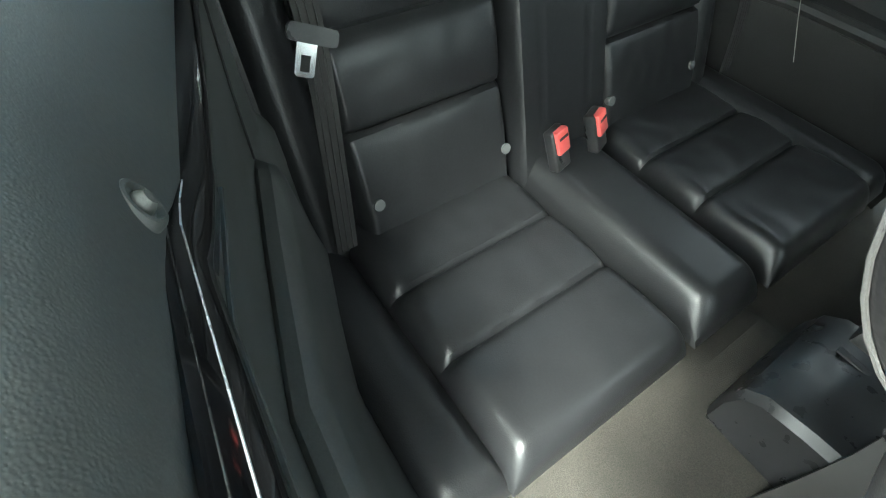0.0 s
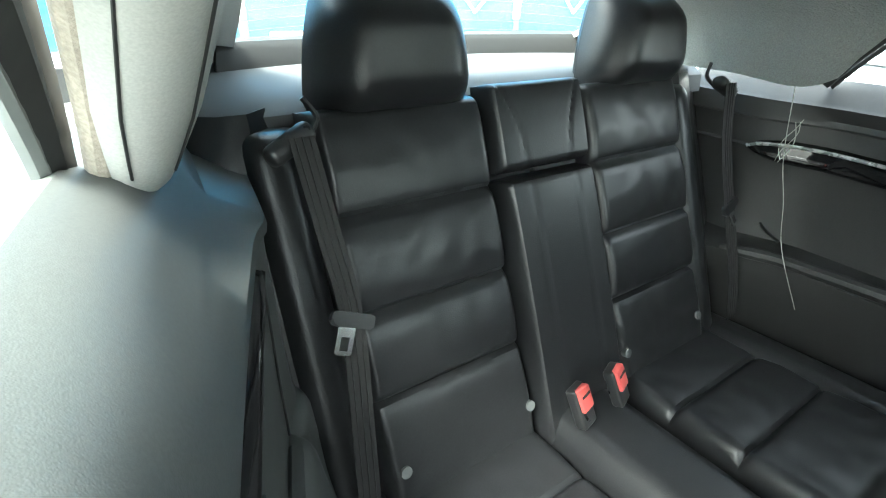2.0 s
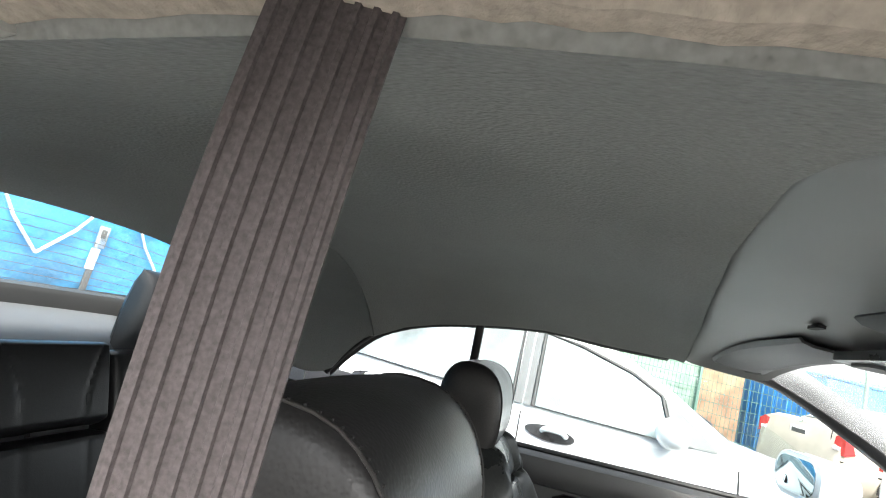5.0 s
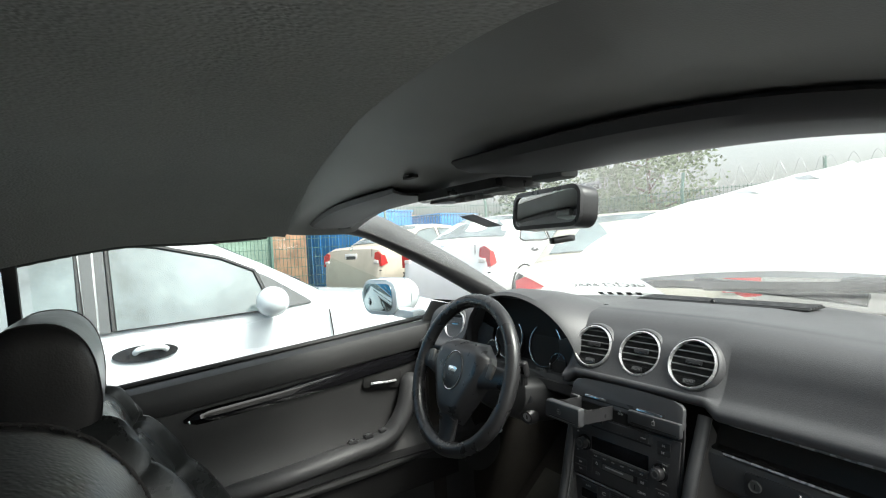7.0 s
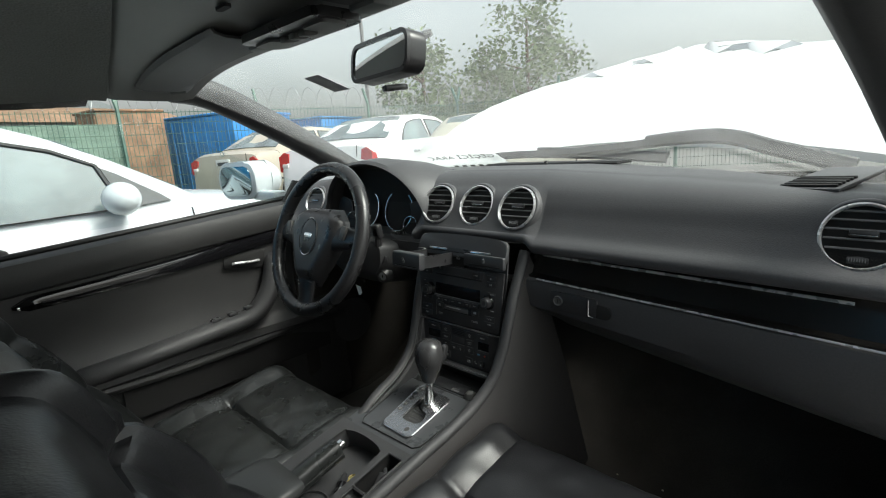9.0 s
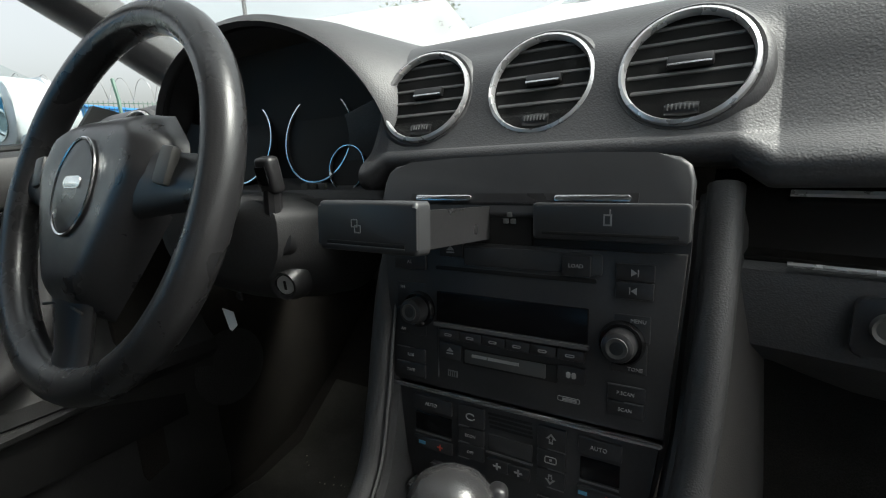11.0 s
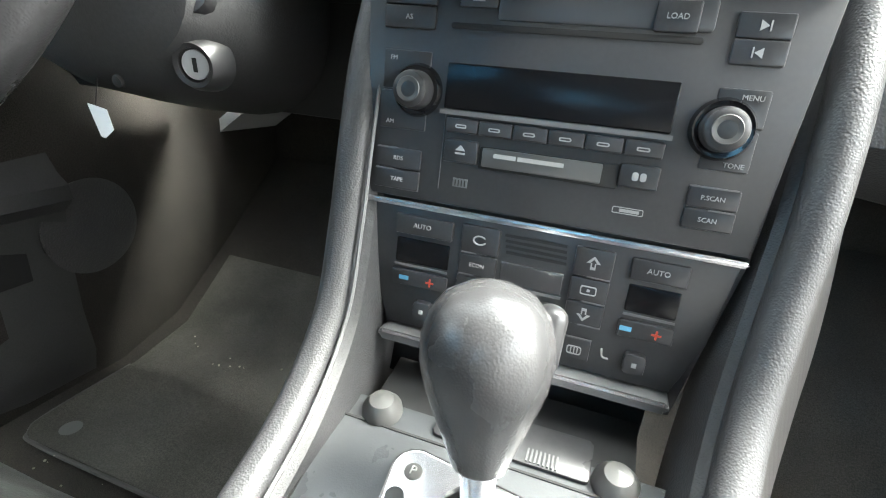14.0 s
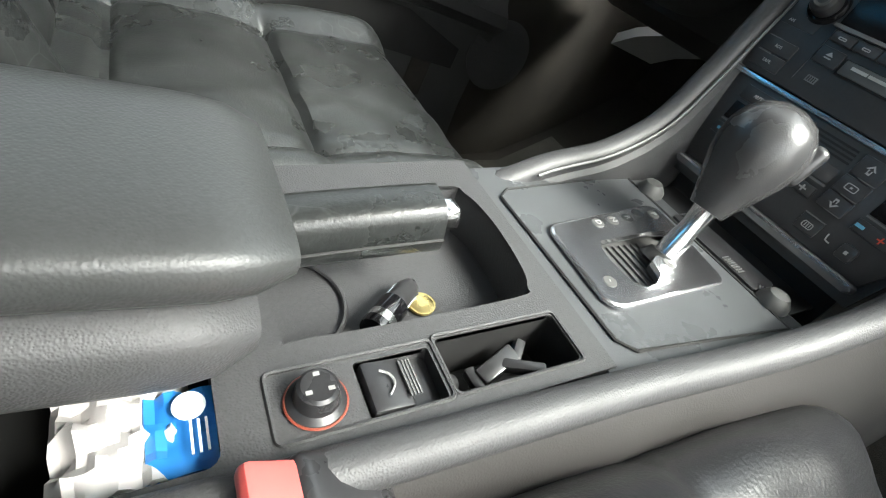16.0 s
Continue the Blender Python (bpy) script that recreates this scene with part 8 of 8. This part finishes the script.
# ---------------------------------------------------------------- fence, containers and trees
def fence_run(a, b, label, net):
    a, b = Vector(a), Vector(b)
    n = max(int((b - a).length / 2.4), 1)
    f = thing("wire_fence", label, "fence", (a.x, a.y, ground_z(a.x, a.y)), "yard fence")
    d = (b - a).normalized()
    side = Vector((-d.y, d.x, 0))
    for k in range(n + 1):
        p = a.lerp(b, k / n)
        z = ground_z(p.x, p.y)
        keep(part("post", bm_tube([(p.x, p.y, z - 0.05), (p.x, p.y, z + 1.95), (p.x + side.x * 0.22, p.y + side.y * 0.22, z + 2.32)], 0.035, 6), M_POST), f)
    for k in range(n):
        p, q = a.lerp(b, k / n), a.lerp(b, (k + 1) / n)
        z = ground_z(p.x, p.y)
        L = (q - p).length
        verts, faces = [], []

        def wire(u0, u1, r):
            i = len(verts)
            for u in (u0, u1):
                for dx, dz in ((-r, -r), (r, -r), (r, r), (-r, r)):
                    off = d * dx if abs(u0.z - u1.z) > 0.1 else Vector((0, 0, dx))
                    verts.append(u + off + side * dz)
            for j in range(4):
                faces.append((i + j, i + (j + 1) % 4, i + 4 + (j + 1) % 4, i + 4 + j))

        for j in range(int(L / 0.075) + 1):
            o = p + d * (0.075 * j)
            wire(Vector((o.x, o.y, z + 0.05)), Vector((o.x, o.y, z + 1.92)), 0.0045)
        for j in range(10):
            zz = z + 0.08 + 0.2 * j
            wire(Vector((p.x, p.y, zz)), Vector((q.x, q.y, zz)), 0.0055)
        keep(link_mesh("wire_panel", verts, faces, M_WIRE, None, "", False), f)
        m = int(L / 0.02)
        pts = [p + d * (L * j / m) + side * (0.12 + 0.20 * math.cos(j * 0.36)) + Vector((0, 0, z + 2.14 + 0.20 * math.sin(j * 0.36))) for j in range(m + 1)]
        keep(part("wire_coil", bm_tube(pts, 0.0055, 4), M_COIL, None, "coiled barbed wire"), f)
        if net:
            o = (p + q) / 2 + side * 0.06
            keep(part("shade_net", bm_box((L * 0.99, 0.01, 1.55), axes((o.x, o.y, z + 0.92), d, (-d.y, d.x, 0))), M_NET, None, "pale green shade net"), f)
    return f


fence_run((-10.2, -9.0, 0), (-10.2, 2.0, 0), "green wire mesh fence with barbed coils and shade net", True)
fence_run((-10.2, 2.0, 0), (-8.2, 9.2, 0), "green wire mesh fence with barbed wire coils", False)
fence_run((-8.2, 9.2, 0), (4.0, 13.5, 0), "green wire mesh fence with barbed wire coils", False)
for x, y, sx, sy, sz, a, mt, lb in ((-12.6, 5.0, 2.6, 2.0, 1.95, 20, M_BLUEBIN, "blue corrugated container behind the fence"), (-12.2, 7.4, 2.2, 1.6, 1.80, 12, M_BLUEBIN, "blue corrugated container behind the fence"), (-12.9, 2.7, 1.2, 1.4, 2.1, 8, M_RUST, "rusty brown crate stack behind the fence")):
    z = ground_z(x, y)
    bx = thing("yard_container", lb, "container", (x, y, z), "containers behind the fence")
    CMx = pose(x, y, z, 0, 0, a)
    keep(part("box", bm_box((sx, sy, sz), CMx @ pose(0, 0, sz / 2), 0.03), mt), bx)
    for k in range(7):
        keep(part("rib", bm_box((0.06, sy + 0.05, sz * 0.92), CMx @ pose(-sx / 2 + sx * (k + 0.5) / 7, 0, sz / 2), 0.01), mt), bx)
    keep(part("lid", bm_box((sx + 0.06, sy + 0.06, 0.06), CMx @ pose(0, 0, sz + 0.03), 0.02), mt), bx)
for k, x in enumerate((-15.5, -21.0)):
    hs = thing("low_building", "low pale building far behind the fence", "building", (x, 3 + 9 * k, ground_z(x, 3)))
    hm = pose(x, 2 + 9 * k, ground_z(x, 3), 0, 0, 15)
    keep(part("wall", bm_box((3.0, 5.0, 2.0), hm @ pose(0, 0, 1.0)), M_WOOD), hs)
    keep(part("roof", bm_prism([(-1.7, 0), (1.7, 0), (0, 0.5)], 5.3, hm @ axes((0, 2.65, 2.0), (1, 0, 0), (0, 0, 1))), M_RUST), hs)
    for q in (-1, 1):
        keep(part("window", bm_box((0.05, 0.9, 0.8), hm @ pose(1.5, q * 1.3, 1.1)), M_CARGLASS), hs)


def tree(x, y, h, r, seed, label, low=0.25):
    rng = random.Random(seed)
    z = ground_z(x, y)
    t = thing("tree", label, "tree", (x, y, z), "trees behind the fence")
    bm = bm_tube(smooth_path([(x, y, z - 0.1), (x + 0.05, y, z + h * 0.3), (x - 0.05, y + 0.06, z + h * 0.62), (x, y, z + h * 0.9)], 4), 0.11, 8, taper=lambda q: 1 - 0.8 * q)
    tips = []
    for k in range(11):
        a = rng.uniform(0, 6.28)
        z0 = z + h * rng.uniform(low, 0.75)
        L = r * rng.uniform(0.5, 0.95)
        tip = Vector((x + L * math.cos(a), y + L * math.sin(a), z0 + L * rng.uniform(0.3, 0.9)))
        mid = Vector((x, y, z0)).lerp(tip, 0.5) + Vector((0, 0, -0.06))
        bm_join(bm, bm_tube(smooth_path([(x, y, z0), mid, tip], 3), 0.035, 5, taper=lambda q: 1 - 0.8 * q))
        tips += [tip, mid.lerp(tip, 0.5)]
    keep(part("trunk", bm, M_BARK), t)
    verts, faces = [], []
    for k in range(70):
        if k < len(tips):
            c = tips[k]
        else:
            a, e = rng.uniform(0, 6.28), rng.uniform(-0.9, 1)
            q = rng.uniform(0.5, 1.0)
            c = Vector((x + r * q * math.cos(a) * math.sqrt(1 - e * e), y + r * q * math.sin(a) * math.sqrt(1 - e * e), z + h * (low + 1) / 2 + h * (1 - low) / 2 * e))
        for j in range(52):
            o = c + Vector((rng.gauss(0, 0.17), rng.gauss(0, 0.17), rng.gauss(0, 0.15))) * (r / 1.1)
            u = Vector((rng.uniform(-1, 1), rng.uniform(-1, 1), rng.uniform(-0.6, 0.6))).normalized() * rng.uniform(0.05, 0.095)
            v = u.orthogonal().normalized() * rng.uniform(0.03, 0.05)
            i = len(verts)
            verts += [o - u, o + v, o + u, o - v]
            faces.append((i, i + 1, i + 2, i + 3))
    tagged(keep(link_mesh("crown", verts, faces, M_LEAF, None, "", False), t), kind="stuff")
    return t


tree(-9.8, 9.6, 3.9, 1.25, 3, "leafy tree with gaps in its crown behind the fence", 0.2)
tree(-7.6, 11.6, 4.6, 1.5, 8, "tall leafy tree behind the fence", 0.2)
tree(-9.0, 11.5, 3.2, 1.4, 21, "low spreading tree behind the fence", 0.1)
tree(-14.5, -1.5, 2.9, 1.4, 13, "shrubby tree beyond the shade net", 0.1)
tree(-13.2, -5.5, 3.0, 1.5, 17, "shrubby tree beyond the shade net", 0.1)
lp = thing("lamp_post", "slim grey lamp post behind the fence", "lamp post", (-10.6, 8.2, ground_z(-10.6, 8.2)))
keep(part("pole", bm_tube([(-10.6, 8.2, ground_z(-10.6, 8.2)), (-10.6, 8.2, 6.0)], 0.05, 8), M_SLAT), lp)

# ---------------------------------------------------------------- truck behind the car
truck = thing("truck_trailer", "truck trailer with a blue tarpaulin, buckles and white straps", "truck", (-1.0, -4.4, GROUND_Z))
TY = -3.35
rows = []
for z in np.linspace(0.62, 2.9, 30):
    rows.append([(x, TY + 0.02 * noise.noise(Vector((x * 2.2, z * 9, 1))) + 0.012 * noise.noise(Vector((x * 7, z * 3, 5))), z) for x in np.linspace(-7.5, 2.6, 110)])
keep(part("tarpaulin", bm_thick(rows, 0.01), M_TARP), truck)
keep(part("cargo_box", bm_box((10.1, 2.3, 2.25), pose(-2.45, TY - 1.2, 1.76), 0.02), M_TARP), truck)
keep(part("chassis_beam", bm_box((10.0, 2.2, 0.20), pose(-2.45, TY - 1.2, 0.52), 0.01), M_GREYDARK), truck)
for z, h in ((0.36, 0.11), (0.03, 0.12)):
    keep(part("side_board", bm_box((10.0, 0.03, h), pose(-2.45, TY - 0.03, z), 0.006), M_BOARD, None, "pale weathered side board"), truck)
for x in np.linspace(-7.0, 2.2, 8):
    keep(part("board_bracket", bm_box((0.05, 0.04, 0.62), pose(x, TY - 0.075, 0.25), 0.005), M_SLAT), truck)
for k in range(11):
    x = 0.81 - 0.79 * k + 1.58
    b = keep(part("buckle", bm_box((0.07, 0.018, 0.13), pose(x, TY + 0.035, 0.93), 0.006), M_ALU, None, "steel strap buckle"), truck)
    keep(part("buckle_slot", bm_box((0.035, 0.02, 0.05), pose(x, TY + 0.037, 0.95), 0.003), M_GREYDARK), b)
    keep(part("strap_tail", bm_box((0.05, 0.012, 0.12), pose(x + 0.01, TY + 0.036, 0.80), 0.003), M_WHITE, None, "white strap end"), b)
    keep(part("strap", bm_box((0.04, 0.008, 0.26), pose(x, TY + 0.03, 0.66), 0.002), M_GREYDARK), b)
    for sgn in (-1, 1):
        keep(part("rope", bm_band([(x - 0.47, TY + 0.035, 0.775), (x - 0.47 + sgn * 0.16, TY + 0.035, 0.93), (x - 0.47 + sgn * 0.245, TY + 0.035, 1.05), (x - 0.47 + sgn * 0.10, TY + 0.035, 1.25)], (0, 1, 0), 0.008, 0.014), M_WHITE, None, "white tie rope"), truck)
keep(part("marker", bm_box((0.16, 0.02, 0.06), pose(-0.17, TY + 0.035, 0.66), 0.006), M_ORANGE, None, "orange side marker"), truck)
for x in (-6.2, -5.0, 1.4):
    for dy in (-0.25, -2.1):
        wm = axes((x, TY + dy, GROUND_Z + 0.42), (1, 0, 0), (0, 0, 1))
        wh = keep(part("wheel", bm_lathe([(0.24, -0.12), (0.40, -0.12), (0.42, -0.09), (0.42, 0.09), (0.40, 0.12), (0.24, 0.12)], wm, 28, True), M_RUBBER), truck)
        keep(part("rim", bm_lathe([(0.001, 0.05), (0.10, 0.06), (0.12, 0.02), (0.24, 0.06), (0.25, 0.10), (0.25, -0.10), (0.001, -0.10)], wm, 24), M_SLAT), wh)
